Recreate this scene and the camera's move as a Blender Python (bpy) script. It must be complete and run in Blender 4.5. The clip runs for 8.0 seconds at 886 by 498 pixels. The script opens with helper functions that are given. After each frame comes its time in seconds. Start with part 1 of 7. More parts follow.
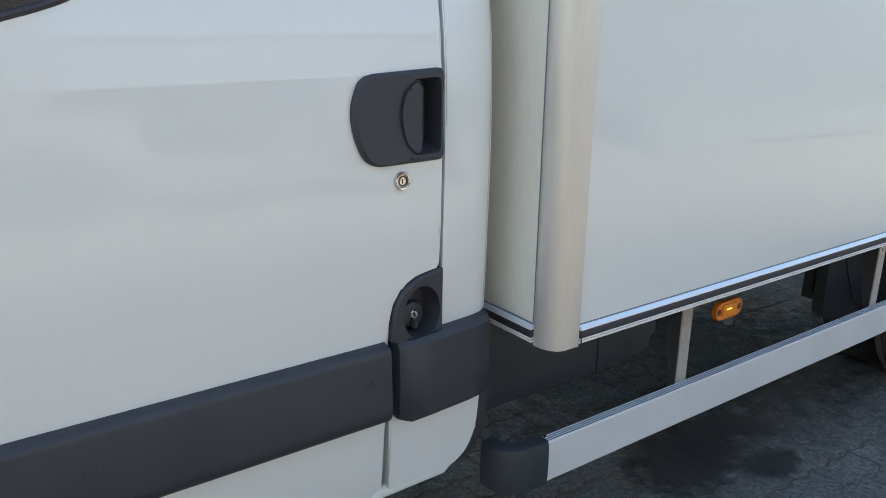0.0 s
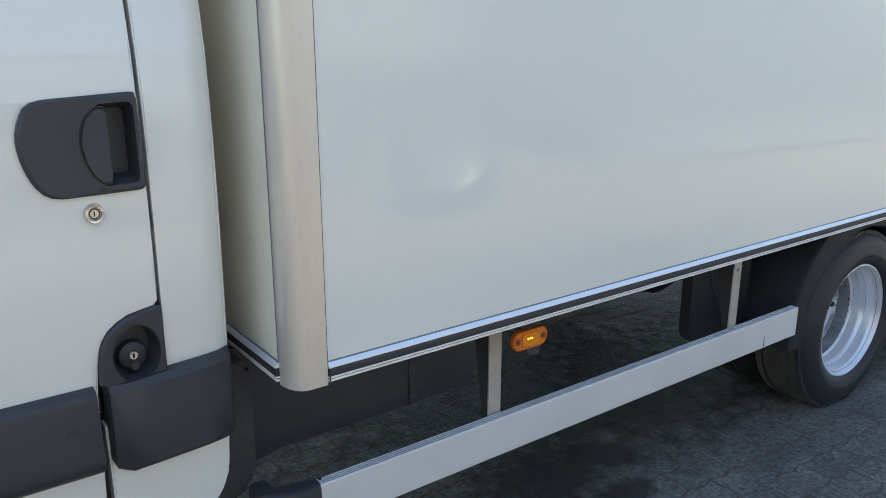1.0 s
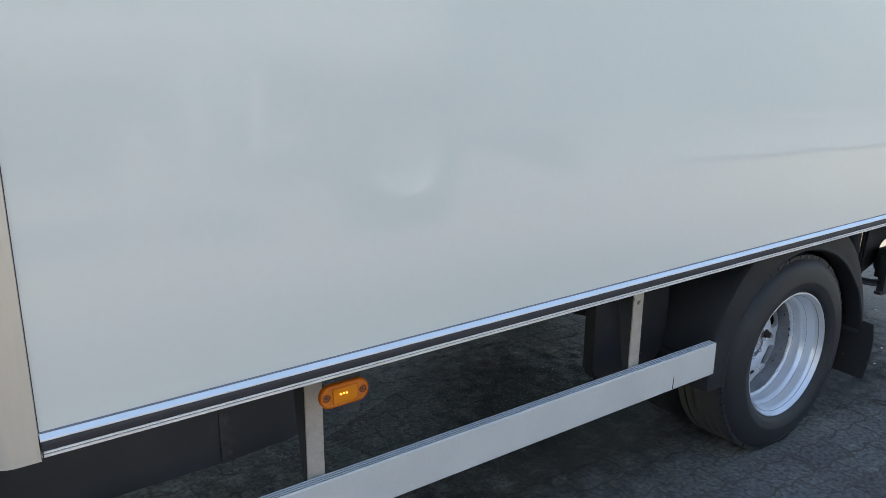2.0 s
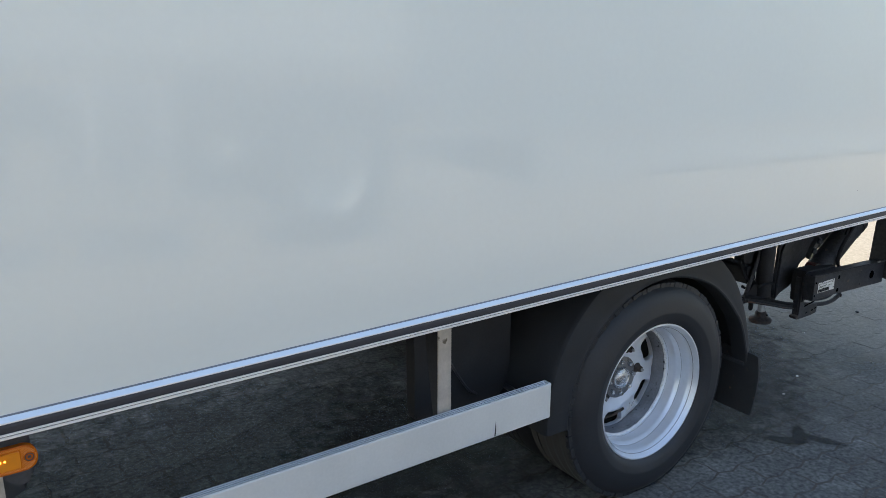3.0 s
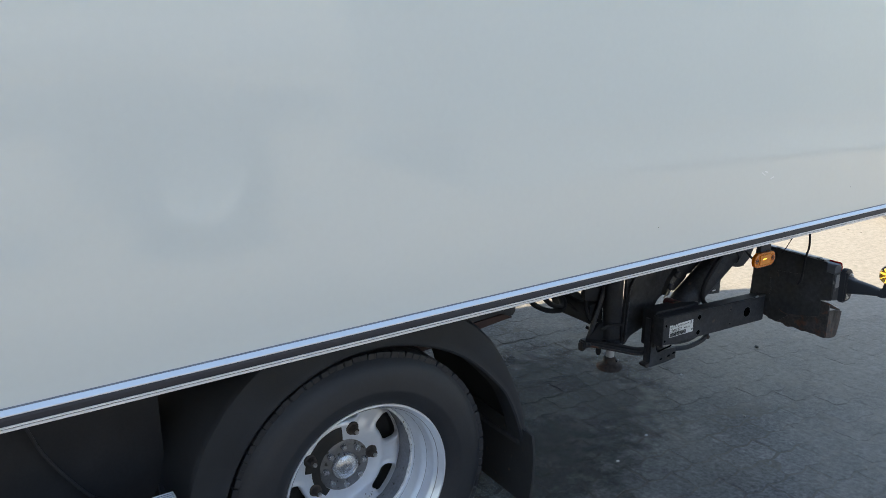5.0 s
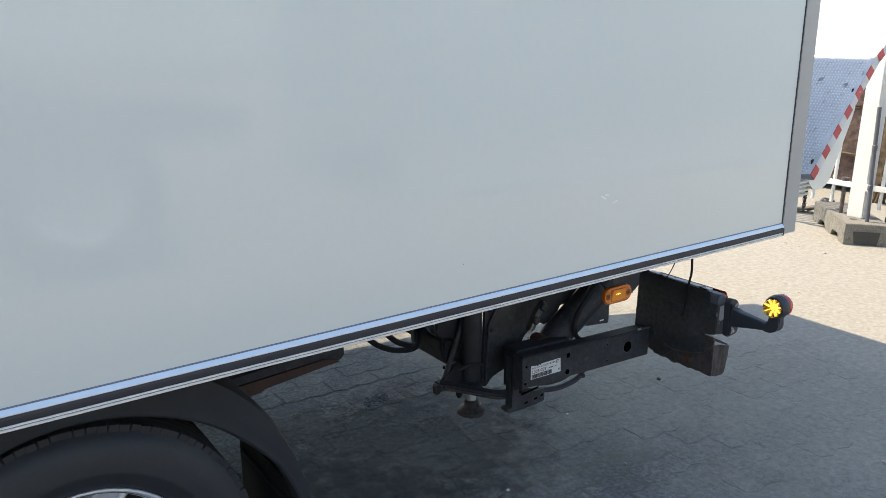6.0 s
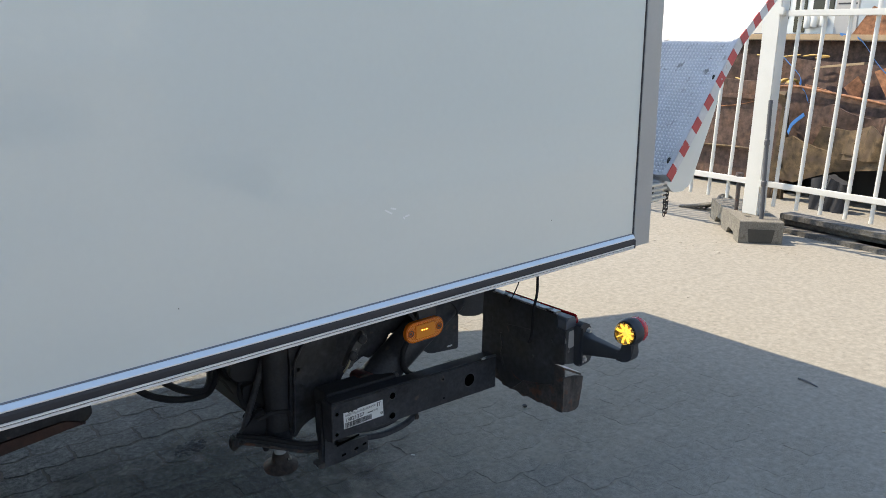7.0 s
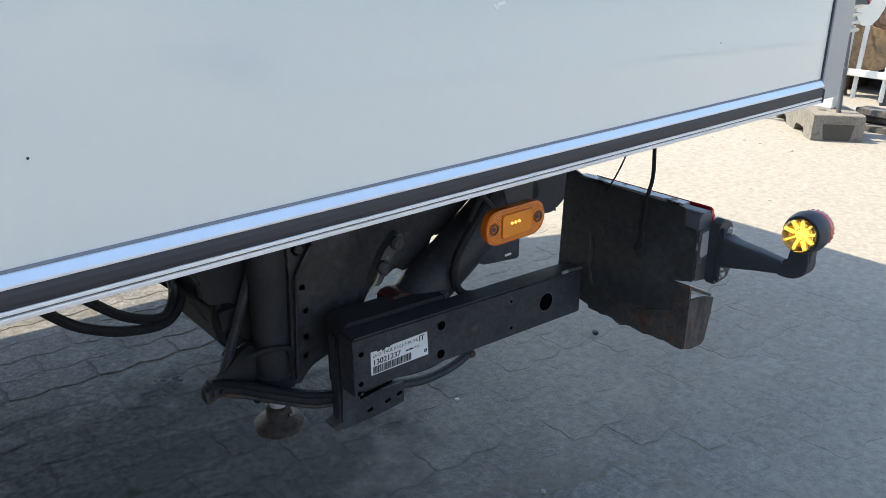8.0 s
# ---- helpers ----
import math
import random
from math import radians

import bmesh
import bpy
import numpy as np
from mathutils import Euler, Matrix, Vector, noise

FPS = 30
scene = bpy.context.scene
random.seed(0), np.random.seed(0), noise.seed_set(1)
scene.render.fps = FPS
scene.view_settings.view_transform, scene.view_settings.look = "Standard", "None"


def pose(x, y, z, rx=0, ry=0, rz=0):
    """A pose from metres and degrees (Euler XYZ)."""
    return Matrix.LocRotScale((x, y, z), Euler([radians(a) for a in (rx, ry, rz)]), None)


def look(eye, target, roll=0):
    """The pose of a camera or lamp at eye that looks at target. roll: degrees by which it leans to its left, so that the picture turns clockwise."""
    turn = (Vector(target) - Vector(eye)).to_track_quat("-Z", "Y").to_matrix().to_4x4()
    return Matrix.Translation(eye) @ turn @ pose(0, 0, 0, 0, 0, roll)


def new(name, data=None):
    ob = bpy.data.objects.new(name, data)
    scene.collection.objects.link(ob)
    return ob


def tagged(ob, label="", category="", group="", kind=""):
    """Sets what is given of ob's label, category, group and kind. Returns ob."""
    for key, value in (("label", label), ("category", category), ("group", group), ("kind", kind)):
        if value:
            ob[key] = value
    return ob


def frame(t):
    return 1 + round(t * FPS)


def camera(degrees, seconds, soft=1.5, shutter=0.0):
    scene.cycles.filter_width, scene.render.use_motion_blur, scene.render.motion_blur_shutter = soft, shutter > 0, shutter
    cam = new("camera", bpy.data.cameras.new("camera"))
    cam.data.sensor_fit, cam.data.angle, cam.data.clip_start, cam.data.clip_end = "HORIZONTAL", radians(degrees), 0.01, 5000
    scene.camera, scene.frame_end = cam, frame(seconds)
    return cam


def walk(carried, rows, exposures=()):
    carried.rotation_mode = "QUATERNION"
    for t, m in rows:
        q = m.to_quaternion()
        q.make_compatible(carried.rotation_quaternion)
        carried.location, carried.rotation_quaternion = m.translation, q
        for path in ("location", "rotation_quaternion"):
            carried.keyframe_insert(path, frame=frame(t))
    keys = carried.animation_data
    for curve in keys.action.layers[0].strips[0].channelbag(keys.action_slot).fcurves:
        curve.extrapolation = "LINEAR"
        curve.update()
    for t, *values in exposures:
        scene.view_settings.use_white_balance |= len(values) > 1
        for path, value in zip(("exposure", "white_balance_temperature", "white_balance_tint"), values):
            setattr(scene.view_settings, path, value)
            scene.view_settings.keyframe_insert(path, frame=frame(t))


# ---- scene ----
cam = camera(57.78, 8.0, soft=0.6)
# The truck stands nose down by two degrees: its own frame is laid into the level world by TRUCK.
TRUCK = pose(3.44, 0, 0, 0, -2.0, 0) @ Matrix.Translation((-3.44, 0, -0.0185))
PATH = [
    (0, (0.110, -1.056, 1.464), (1.236, 0.488, 0.873), 0.79),
    (0.2, (0.194, -1.062, 1.468), (1.342, 0.465, 0.878), 0.66),
    (0.5, (0.327, -1.131, 1.469), (1.468, 0.412, 0.906), -0.08),
    (0.7, (0.431, -1.174, 1.467), (1.573, 0.367, 0.899), 0.08),
    (1, (0.563, -1.259, 1.468), (1.708, 0.285, 0.915), 0.07),
    (1.2, (0.650, -1.270, 1.468), (1.794, 0.275, 0.918), 0.01),
    (1.5, (0.809, -1.279, 1.461), (1.932, 0.279, 0.903), 0.05),
    (1.7, (0.925, -1.261, 1.441), (2.054, 0.297, 0.895), 0.03),
    (2, (1.078, -1.254, 1.457), (2.204, 0.304, 0.905), 0.52),
    (2.2, (1.171, -1.281, 1.457), (2.304, 0.274, 0.911), 0.38),
    (3.3, (1.852, -1.389, 1.458), (2.949, 0.196, 0.928), 0.08),
    (3.5, (1.955, -1.388, 1.460), (3.046, 0.202, 0.929), 0.02),
    (3.8, (2.116, -1.334, 1.439), (3.209, 0.252, 0.902), 0.05),
    (4, (2.206, -1.349, 1.453), (3.289, 0.241, 0.904), 0.15),
    (4.3, (2.364, -1.380, 1.454), (3.447, 0.206, 0.897), 0.43),
    (4.5, (2.474, -1.408, 1.449), (3.557, 0.179, 0.895), 0.23),
    (4.7, (2.571, -1.424, 1.464), (3.645, 0.169, 0.907), 0.15),
    (5.8, (3.203, -1.395, 1.461), (4.267, 0.211, 0.923), -0.36),
    (6, (3.333, -1.403, 1.445), (4.435, 0.177, 0.910), -0.31),
    (6.2, (3.458, -1.412, 1.439), (4.622, 0.122, 0.900), 0.24),
    (6.5, (3.653, -1.395, 1.431), (4.856, 0.109, 0.895), -0.00),
    (6.8, (3.794, -1.330, 1.406), (5.026, 0.153, 0.871), -0.07),
    (7, (3.887, -1.261, 1.383), (5.128, 0.212, 0.844), -0.33),
    (7.2, (3.953, -1.177, 1.363), (5.194, 0.287, 0.801), -0.28),
    (7.5, (4.039, -1.040, 1.310), (5.250, 0.397, 0.623), -0.48),
    (7.8, (4.136, -0.837, 1.197), (5.334, 0.590, 0.469), -0.46),
    (8, (4.233, -0.649, 1.084), (5.419, 0.780, 0.342), -0.26),
]
walk(cam, [(t, TRUCK @ look(eye, target, roll)) for t, eye, target, roll in PATH],
     exposures=[(0.0, 1.18, 7500, 9), (2.0, 1.18, 7500, 9), (4.5, 1.10, 7550, 9), (6.0, 1.10, 7550, 9), (7.0, 0.80, 7350, 9), (7.5, 0.83, 7200, 9), (8.0, 1.32, 7200, 9)])

# ---- daylight: a high sun from beyond the truck, so that the near side lies in shade ----
SUN = Vector((-0.284, 0.55, 1.0))
world = bpy.data.worlds.new("world")
scene.world = world
world.use_nodes = True
nt = world.node_tree
sky = nt.nodes.new("ShaderNodeTexSky")
sky.sky_type = "NISHITA"
sky.sun_disc = False
sky.sun_elevation = math.asin(SUN.normalized().z)
sky.sun_rotation = math.atan2(SUN.x, SUN.y)
sky.air_density, sky.dust_density, sky.ozone_density = 1.0, 0.4, 1.6
nt.links.new(sky.outputs[0], nt.nodes["Background"].inputs[0])
nt.nodes["Background"].inputs[1].default_value = 0.19
sun = new("sun", bpy.data.lights.new("sun", "SUN"))
sun.data.energy, sun.data.angle, sun.data.color = 3.5, radians(0.53), (1.0, 0.93, 0.82)
sun.matrix_world = look(SUN * 20, (0, 0, 0))


# ---- materials ----
def mat(name, color, rough=0.5, metal=0.0, var=0.12, scale=6.0, fine=140.0, bump=0.05, coat=0.0, spots=None, spot_at=0.62,
        spot_scale=30.0, rvar=0.12, spec=0.5, streak=1.0, soft_edge=0.06, placed=False, grain=0.0, grain_scale=350.0, depth=0.004):
    """A surface with coarse and fine variation of colour, gloss and relief; spots: a second colour in patches."""
    m = bpy.data.materials.new(name)
    m.use_nodes = True
    n, l = m.node_tree.nodes, m.node_tree.links
    bsdf = n["Principled BSDF"]
    where = n.new("ShaderNodeTexCoord")
    size = n.new("ShaderNodeMapping")
    size.inputs["Scale"].default_value = (1, 1, 1 / streak)
    if placed:
        where = n.new("ShaderNodeNewGeometry")
    l.new(where.outputs["Position" if placed else "Object"], size.inputs["Vector"])

    def noisy(s, detail):
        t = n.new("ShaderNodeTexNoise")
        t.inputs["Scale"].default_value, t.inputs["Detail"].default_value = s, detail
        l.new(size.outputs[0], t.inputs["Vector"])
        return t

    big, small = noisy(scale, 4), noisy(fine, 3)
    both = n.new("ShaderNodeMath")
    both.operation = "MULTIPLY_ADD"
    both.inputs[1].default_value = 0.4
    l.new(small.outputs[0], both.inputs[0])
    part_big = n.new("ShaderNodeMath")
    part_big.operation = "MULTIPLY"
    part_big.inputs[1].default_value = 0.6
    l.new(big.outputs[0], part_big.inputs[0])
    l.new(part_big.outputs[0], both.inputs[2])
    ramp = n.new("ShaderNodeValToRGB")
    c = Vector(color)
    ramp.color_ramp.elements[0].position, ramp.color_ramp.elements[1].position = 0.3, 0.7
    ramp.color_ramp.elements[0].color = (*(c * (1 - var)), 1)
    ramp.color_ramp.elements[1].color = (*(min(1, v * (1 + var)) for v in c), 1)
    l.new(both.outputs[0], ramp.inputs[0])
    out = ramp.outputs[0]
    if spots:
        patch = noisy(spot_scale, 6)
        edge = n.new("ShaderNodeMapRange")
        edge.inputs[1].default_value, edge.inputs[2].default_value = spot_at, spot_at + soft_edge
        l.new(patch.outputs[0], edge.inputs[0])
        mix = n.new("ShaderNodeMix")
        mix.data_type = "RGBA"
        l.new(edge.outputs[0], mix.inputs[0])
        l.new(out, mix.inputs[6])
        mix.inputs[7].default_value = (*spots, 1)
        out = mix.outputs[2]
    if grain:
        speck = noisy(grain_scale, 5)
        amount = n.new("ShaderNodeMapRange")
        amount.inputs[1].default_value, amount.inputs[2].default_value = 0.3, 0.7
        amount.inputs[3].default_value, amount.inputs[4].default_value = 1 - grain, 1 + grain
        l.new(speck.outputs[0], amount.inputs[0])
        times = n.new("ShaderNodeVectorMath")
        times.operation = "SCALE"
        l.new(out, times.inputs[0])
        l.new(amount.outputs[0], times.inputs["Scale"])
        out = times.outputs[0]
    l.new(out, bsdf.inputs["Base Color"])
    gloss = n.new("ShaderNodeMapRange")
    gloss.inputs[3].default_value, gloss.inputs[4].default_value = max(0.02, rough * (1 - rvar)), min(1, rough * (1 + rvar))
    l.new(both.outputs[0], gloss.inputs[0])
    l.new(gloss.outputs[0], bsdf.inputs["Roughness"])
    bsdf.inputs["Metallic"].default_value = metal
    bsdf.inputs["Specular IOR Level"].default_value = spec
    bsdf.inputs["Coat Weight"].default_value = coat
    bsdf.inputs["Coat Roughness"].default_value = 0.05
    if bump:
        relief = n.new("ShaderNodeBump")
        relief.inputs["Strength"].default_value, relief.inputs["Distance"].default_value = bump, depth
        l.new(both.outputs[0], relief.inputs["Height"])
        l.new(relief.outputs[0], bsdf.inputs["Normal"])
    return m


def glow(name, color, strength):
    m = mat(name, color, 0.3)
    m.node_tree.nodes["Principled BSDF"].inputs["Emission Color"].default_value = (*color, 1)
    m.node_tree.nodes["Principled BSDF"].inputs["Emission Strength"].default_value = strength
    return m


WHITE = mat("cab paint", (0.74, 0.745, 0.70), 0.3, var=0.02, scale=2, bump=0.0, coat=1.0, spec=0.3)
GRP = mat("box panel gelcoat", (0.72, 0.735, 0.69), 0.32, var=0.02, scale=1.3, fine=60, bump=0.008, coat=0.8, spec=0.3)
GRP_FRONT = mat("yellowish box front", (0.84, 0.80, 0.68), 0.25, var=0.08, scale=5, bump=0.01, coat=0.3, streak=6)
PLASTIC = mat("grained black plastic", (0.036, 0.039, 0.046), 0.5, var=0.25, fine=700, bump=0.18)
# Flat black that paints the shade of holes and slots onto solid steel.
HOLE = mat("flat black for a hole", (0.003, 0.003, 0.003), 0.95, var=0.1, bump=0.0, spec=0.0)
WORN = mat("worn black paint on steel", (0.075, 0.076, 0.08), 0.45, metal=0.1, var=0.3, scale=20, bump=0.3, spots=(0.42, 0.43, 0.44), spot_at=0.56, spot_scale=26, soft_edge=0.05)
CARRIER = mat("weathered black paint", (0.050, 0.051, 0.056), 0.5, spec=0.35, var=0.35, scale=7, fine=90, bump=0.25, spots=(0.045, 0.042, 0.040), spot_at=0.5, spot_scale=9, soft_edge=0.2, rvar=0.3, grain=0.25, grain_scale=60)
HUB = mat("grimy axle steel", (0.20, 0.20, 0.205), 0.4, metal=0.6, var=0.25, scale=50, bump=0.12, spots=(0.05, 0.045, 0.04), spot_at=0.58, spot_scale=60)
BLACK = mat("black steel", (0.046, 0.047, 0.053), 0.5, spec=0.3, var=0.45, scale=11, bump=0.2, spots=(0.085, 0.070, 0.060), spot_at=0.66, rvar=0.3, grain=0.2, grain_scale=60)
DULL_RED = mat("dull red paint", (0.10, 0.022, 0.02), 0.6, var=0.4, scale=40, bump=0.2, spots=(0.03, 0.025, 0.022), spot_at=0.6)
# The diodes' yellow light is put into the bowl's base colour.
BOWL = mat("lamp reflector bowl", (0.50, 0.41, 0.22), 0.22, metal=0.8, var=0.1, fine=400, bump=0.05)
# Near-black base colour puts the shade under the box into the steel.
SHADE_BLACK = mat("black steel with painted shade", (0.026, 0.026, 0.029), 0.8, var=0.3, scale=14, bump=0.2)
UNDER = mat("dusty underbody", (0.044, 0.044, 0.048), 0.8, var=0.4, scale=7, bump=0.2)
RUBBER = mat("tyre rubber", (0.023, 0.024, 0.028), 0.55, var=0.25, scale=12, bump=0.12, spots=(0.05, 0.047, 0.043), spot_at=0.74, spot_scale=9)
TREAD = mat("dusty tread", (0.050, 0.047, 0.046), 0.9, var=0.3, scale=20, bump=0.25)
HOSE = mat("black hose", (0.022, 0.022, 0.025), 0.75, var=0.3, scale=40, fine=300, bump=0.15, spec=0.25)
SEAL = mat("rubber seal", (0.038, 0.036, 0.042), 0.55, var=0.15, fine=300, bump=0.1)
ALU = mat("anodised aluminium", (0.66, 0.62, 0.56), 0.36, metal=0.45, var=0.05, scale=5, bump=0.03, streak=8)
# Dark blue puts the shade of the guard's grooves into the colour.
GROOVE = mat("groove blue with painted shade", (0.05, 0.075, 0.13), 0.4, metal=0.4, var=0.1, bump=0.0)
# Blue in the base colour stands in for sky mirrored on the lip.
RAIL_TOP = mat("drawn aluminium with painted sky tint", (0.78, 0.84, 0.88), 0.42, metal=0.6, var=0.03, scale=8, bump=0.0, rvar=0.0)
# Warm near-white stands in for sunlit ground mirrored on the ridges.
RIDGE = mat("drawn aluminium with painted ground glow", (0.90, 0.84, 0.80), 0.5, metal=0.0, var=0.08, scale=10, bump=0.05)
RIDGE_GROOVE = mat("dark brown groove", (0.16, 0.135, 0.12), 0.8, var=0.2, scale=20, bump=0.0)
JOINT = mat("grey rail lip", (0.21, 0.235, 0.275), 0.45, metal=0.3, var=0.05, bump=0.0)
# Matt white puts the sky caught by the rib edges into the colour.
RIB = mat("rib white with painted sky edge", (0.80, 0.82, 0.84), 0.5, metal=0.0, var=0.05, bump=0.02)
ALU_FLAT = mat("satin aluminium beam", (0.74, 0.735, 0.71), 0.5, metal=0.2, var=0.06, scale=8, bump=0.04)
POST = mat("grey guard bracket", (0.52, 0.47, 0.42), 0.55, metal=0.3, var=0.15, scale=30, bump=0.08, spots=(0.16, 0.13, 0.1), spot_at=0.7)
PILLAR = mat("grey painted pillar", (0.43, 0.41, 0.39), 0.45, var=0.05, bump=0.02)
CAP = mat("dull bright cap", (0.60, 0.61, 0.63), 0.24, metal=0.8, var=0.3, scale=90, fine=400, bump=0.4, spots=(0.12, 0.11, 0.10), spot_at=0.62, spot_scale=90)
# The bluish base colour takes in some sky mirrored on the rim.
SILVER = mat("silver rim paint", (0.80, 0.83, 0.88), 0.30, metal=0.40, var=0.06, scale=9, fine=60, bump=0.02, spots=(0.25, 0.24, 0.23), spot_at=0.80, spot_scale=40)
DIRTY_RIM = mat("dirty rim", (0.24, 0.25, 0.27), 0.5, metal=0.3, var=0.35, scale=16, bump=0.12, spots=(0.035, 0.033, 0.03), spot_at=0.63, spot_scale=60)
ROD = mat("polished piston rod", (0.62, 0.63, 0.66), 0.4, metal=0.35, var=0.12, scale=50, bump=0.03)
FOOT = mat("rusty foot", (0.050, 0.040, 0.036), 0.7, var=0.5, scale=25, bump=0.5, spots=(0.085, 0.042, 0.027), spot_at=0.55, spot_scale=18, soft_edge=0.12, grain=0.35, grain_scale=80)
LAMP_END = mat("grey lamp housing", (0.13, 0.135, 0.15), 0.45, var=0.15, scale=20, bump=0.05)
GOLD_PIN = mat("dull brass", (0.34, 0.30, 0.22), 0.5, metal=0.4, var=0.3, scale=60)
CHROME = mat("worn chrome", (0.65, 0.65, 0.66), 0.18, metal=1.0, var=0.1, scale=60, bump=0.02)
RUST_NUT = mat("rusty wheel nut", (0.070, 0.054, 0.046), 0.7, metal=0.3, var=0.4, scale=70, bump=0.2)
REDDISH = mat("red-brown primer", (0.075, 0.038, 0.031), 0.7, var=0.3, scale=14, bump=0.2, spots=(0.05, 0.035, 0.03), spot_at=0.58, soft_edge=0.15)
RUST = mat("rusty channel", (0.062, 0.052, 0.049), 0.65, var=0.6, scale=14, bump=0.6, spots=(0.105, 0.048, 0.030), spot_at=0.54, soft_edge=0.12, grain=0.35, grain_scale=60)
GALV = mat("scuffed galvanised steel", (0.4, 0.41, 0.42), 0.45, metal=0.6, var=0.2, scale=30, bump=0.1, spots=(0.05, 0.045, 0.04), spot_at=0.55)
AMBER = mat("amber lens", (0.55, 0.115, 0.003), 0.18, var=0.12, fine=900, bump=0.25, coat=0.6)
AMBER_LED = glow("lit amber diode", (1.0, 0.5, 0.06), 3.0)
AMBER_IN = mat("amber reflector", (0.78, 0.24, 0.008), 0.3, var=0.15, fine=600, bump=0.3)
RED = mat("red lens", (0.5, 0.015, 0.02), 0.2, var=0.1, fine=500, bump=0.2, coat=0.5)
YELLOW_LED = glow("lit clearance diode", (1.0, 0.66, 0.12), 0.6)
CLEAR = mat("clear lens", (0.97, 0.95, 0.88), 0.06, var=0.02, bump=0.0)
CLEAR.node_tree.nodes["Principled BSDF"].inputs["Transmission Weight"].default_value = 1.0
CLEAR.node_tree.nodes["Principled BSDF"].inputs["IOR"].default_value = 1.25
GLASS = mat("dark window", (0.012, 0.014, 0.016), 0.06, var=0.1, bump=0.0)
PAPER = mat("white paper label", (0.86, 0.86, 0.84), 0.6, var=0.05, scale=60, bump=0.03)
# Also puts the shade of slots, gaps and the wheel's depth into colour.
INK_AND_SHADE = mat("black for print, marks and shaded depth", (0.02, 0.02, 0.02), 0.7, var=0.1)


# ---- mesh helpers ----
PLACE = Matrix()  # where the group being built sits on the truck


def link(name, bm, material, parent=None, label="", smooth=True, crease=35):
    me = bpy.data.meshes.new(name)
    bm.transform(PLACE)
    bmesh.ops.recalc_face_normals(bm, faces=bm.faces)
    if smooth:
        for f in bm.faces:
            f.smooth = True
        for e in bm.edges:
            e.smooth = len(e.link_faces) == 2 and e.calc_face_angle(0) < radians(crease)
    bm.to_mesh(me)
    bm.free()
    for m in material if isinstance(material, (list, tuple)) else [material]:
        me.materials.append(m)
    ob = new(name, me)
    ob.parent = parent
    if label:
        ob["label"] = label
    return ob


def part(name, bm, material, parent, label=""):
    return link(name, bm, material, parent, label)


def root(name, label, category, m=Matrix(), group="", kind=""):
    ob = new(name)
    ob.empty_display_size = 0.1
    ob.matrix_basis = m
    return tagged(ob, label, category, group, kind)


def slab(x0, x1, y0, y1, z0, z1, bevel=0.0, steps=2, bm=None):
    bm = bm or bmesh.new()
    made = bmesh.ops.create_cube(bm, size=1, matrix=Matrix.LocRotScale(
        ((x0 + x1) / 2, (y0 + y1) / 2, (z0 + z1) / 2), None, (abs(x1 - x0), abs(y1 - y0), abs(z1 - z0))))
    if bevel:
        edges = list({e for v in made["verts"] for e in v.link_edges})
        bmesh.ops.bevel(bm, geom=edges, offset=bevel, segments=steps, affect="EDGES")
    return bm


def prism(points, axis, lo, hi, bevel=0.0, bm=None, steps=2):
    """A polygon drawn in the two other axes (in x, y, z order), drawn out along axis from lo to hi."""
    bm = bm or bmesh.new()

    def at(p, h):
        v = list(p)
        v.insert("xyz".index(axis), h)
        return v
    a = [bm.verts.new(at(p, lo)) for p in points]
    b = [bm.verts.new(at(p, hi)) for p in points]
    faces = [bm.faces.new(a), bm.faces.new(b[::-1])]
    k = len(points)
    sides = [bm.faces.new((a[i], b[i], b[(i + 1) % k], a[(i + 1) % k])) for i in range(k)]
    if bevel:
        edges = list({e for f in faces + sides for e in f.edges})
        bmesh.ops.bevel(bm, geom=edges, offset=bevel, segments=steps, affect="EDGES")
    return bm


def sweep(points, r, sides=8, bm=None, r2=None):
    """A round bar along points."""
    bm = bm or bmesh.new()
    pts = [Vector(p) for p in points]
    rings = []
    for i, p in enumerate(pts):
        d = (pts[min(i + 1, len(pts) - 1)] - pts[max(i - 1, 0)]).normalized()
        q = d.to_track_quat("Z", "Y")
        rr = r if r2 is None else r + (r2 - r) * i / (len(pts) - 1)
        rings.append([bm.verts.new(p + q @ Vector((rr * math.cos(a), rr * math.sin(a), 0)))
                      for a in (2 * math.pi * k / sides for k in range(sides))])
    for a, b in zip(rings, rings[1:]):
        for k in range(sides):
            bm.faces.new((a[k], a[(k + 1) % sides], b[(k + 1) % sides], b[k]))
    bm.faces.new(rings[0])
    bm.faces.new(rings[-1])
    return bm


def bend(points, n=8):
    """A smooth line through points."""
    p = [Vector(q) for q in points]
    p = [2 * p[0] - p[1]] + p + [2 * p[-1] - p[-2]]
    out = []
    for i in range(1, len(p) - 2):
        for k in range(n):
            t = k / n
            out.append(0.5 * (2 * p[i] + (p[i + 1] - p[i - 1]) * t + (2 * p[i - 1] - 5 * p[i] + 4 * p[i + 1] - p[i + 2]) * t * t
                              + (3 * p[i] - p[i - 1] - 3 * p[i + 1] + p[i + 2]) * t ** 3))
    return out + [p[-2]]


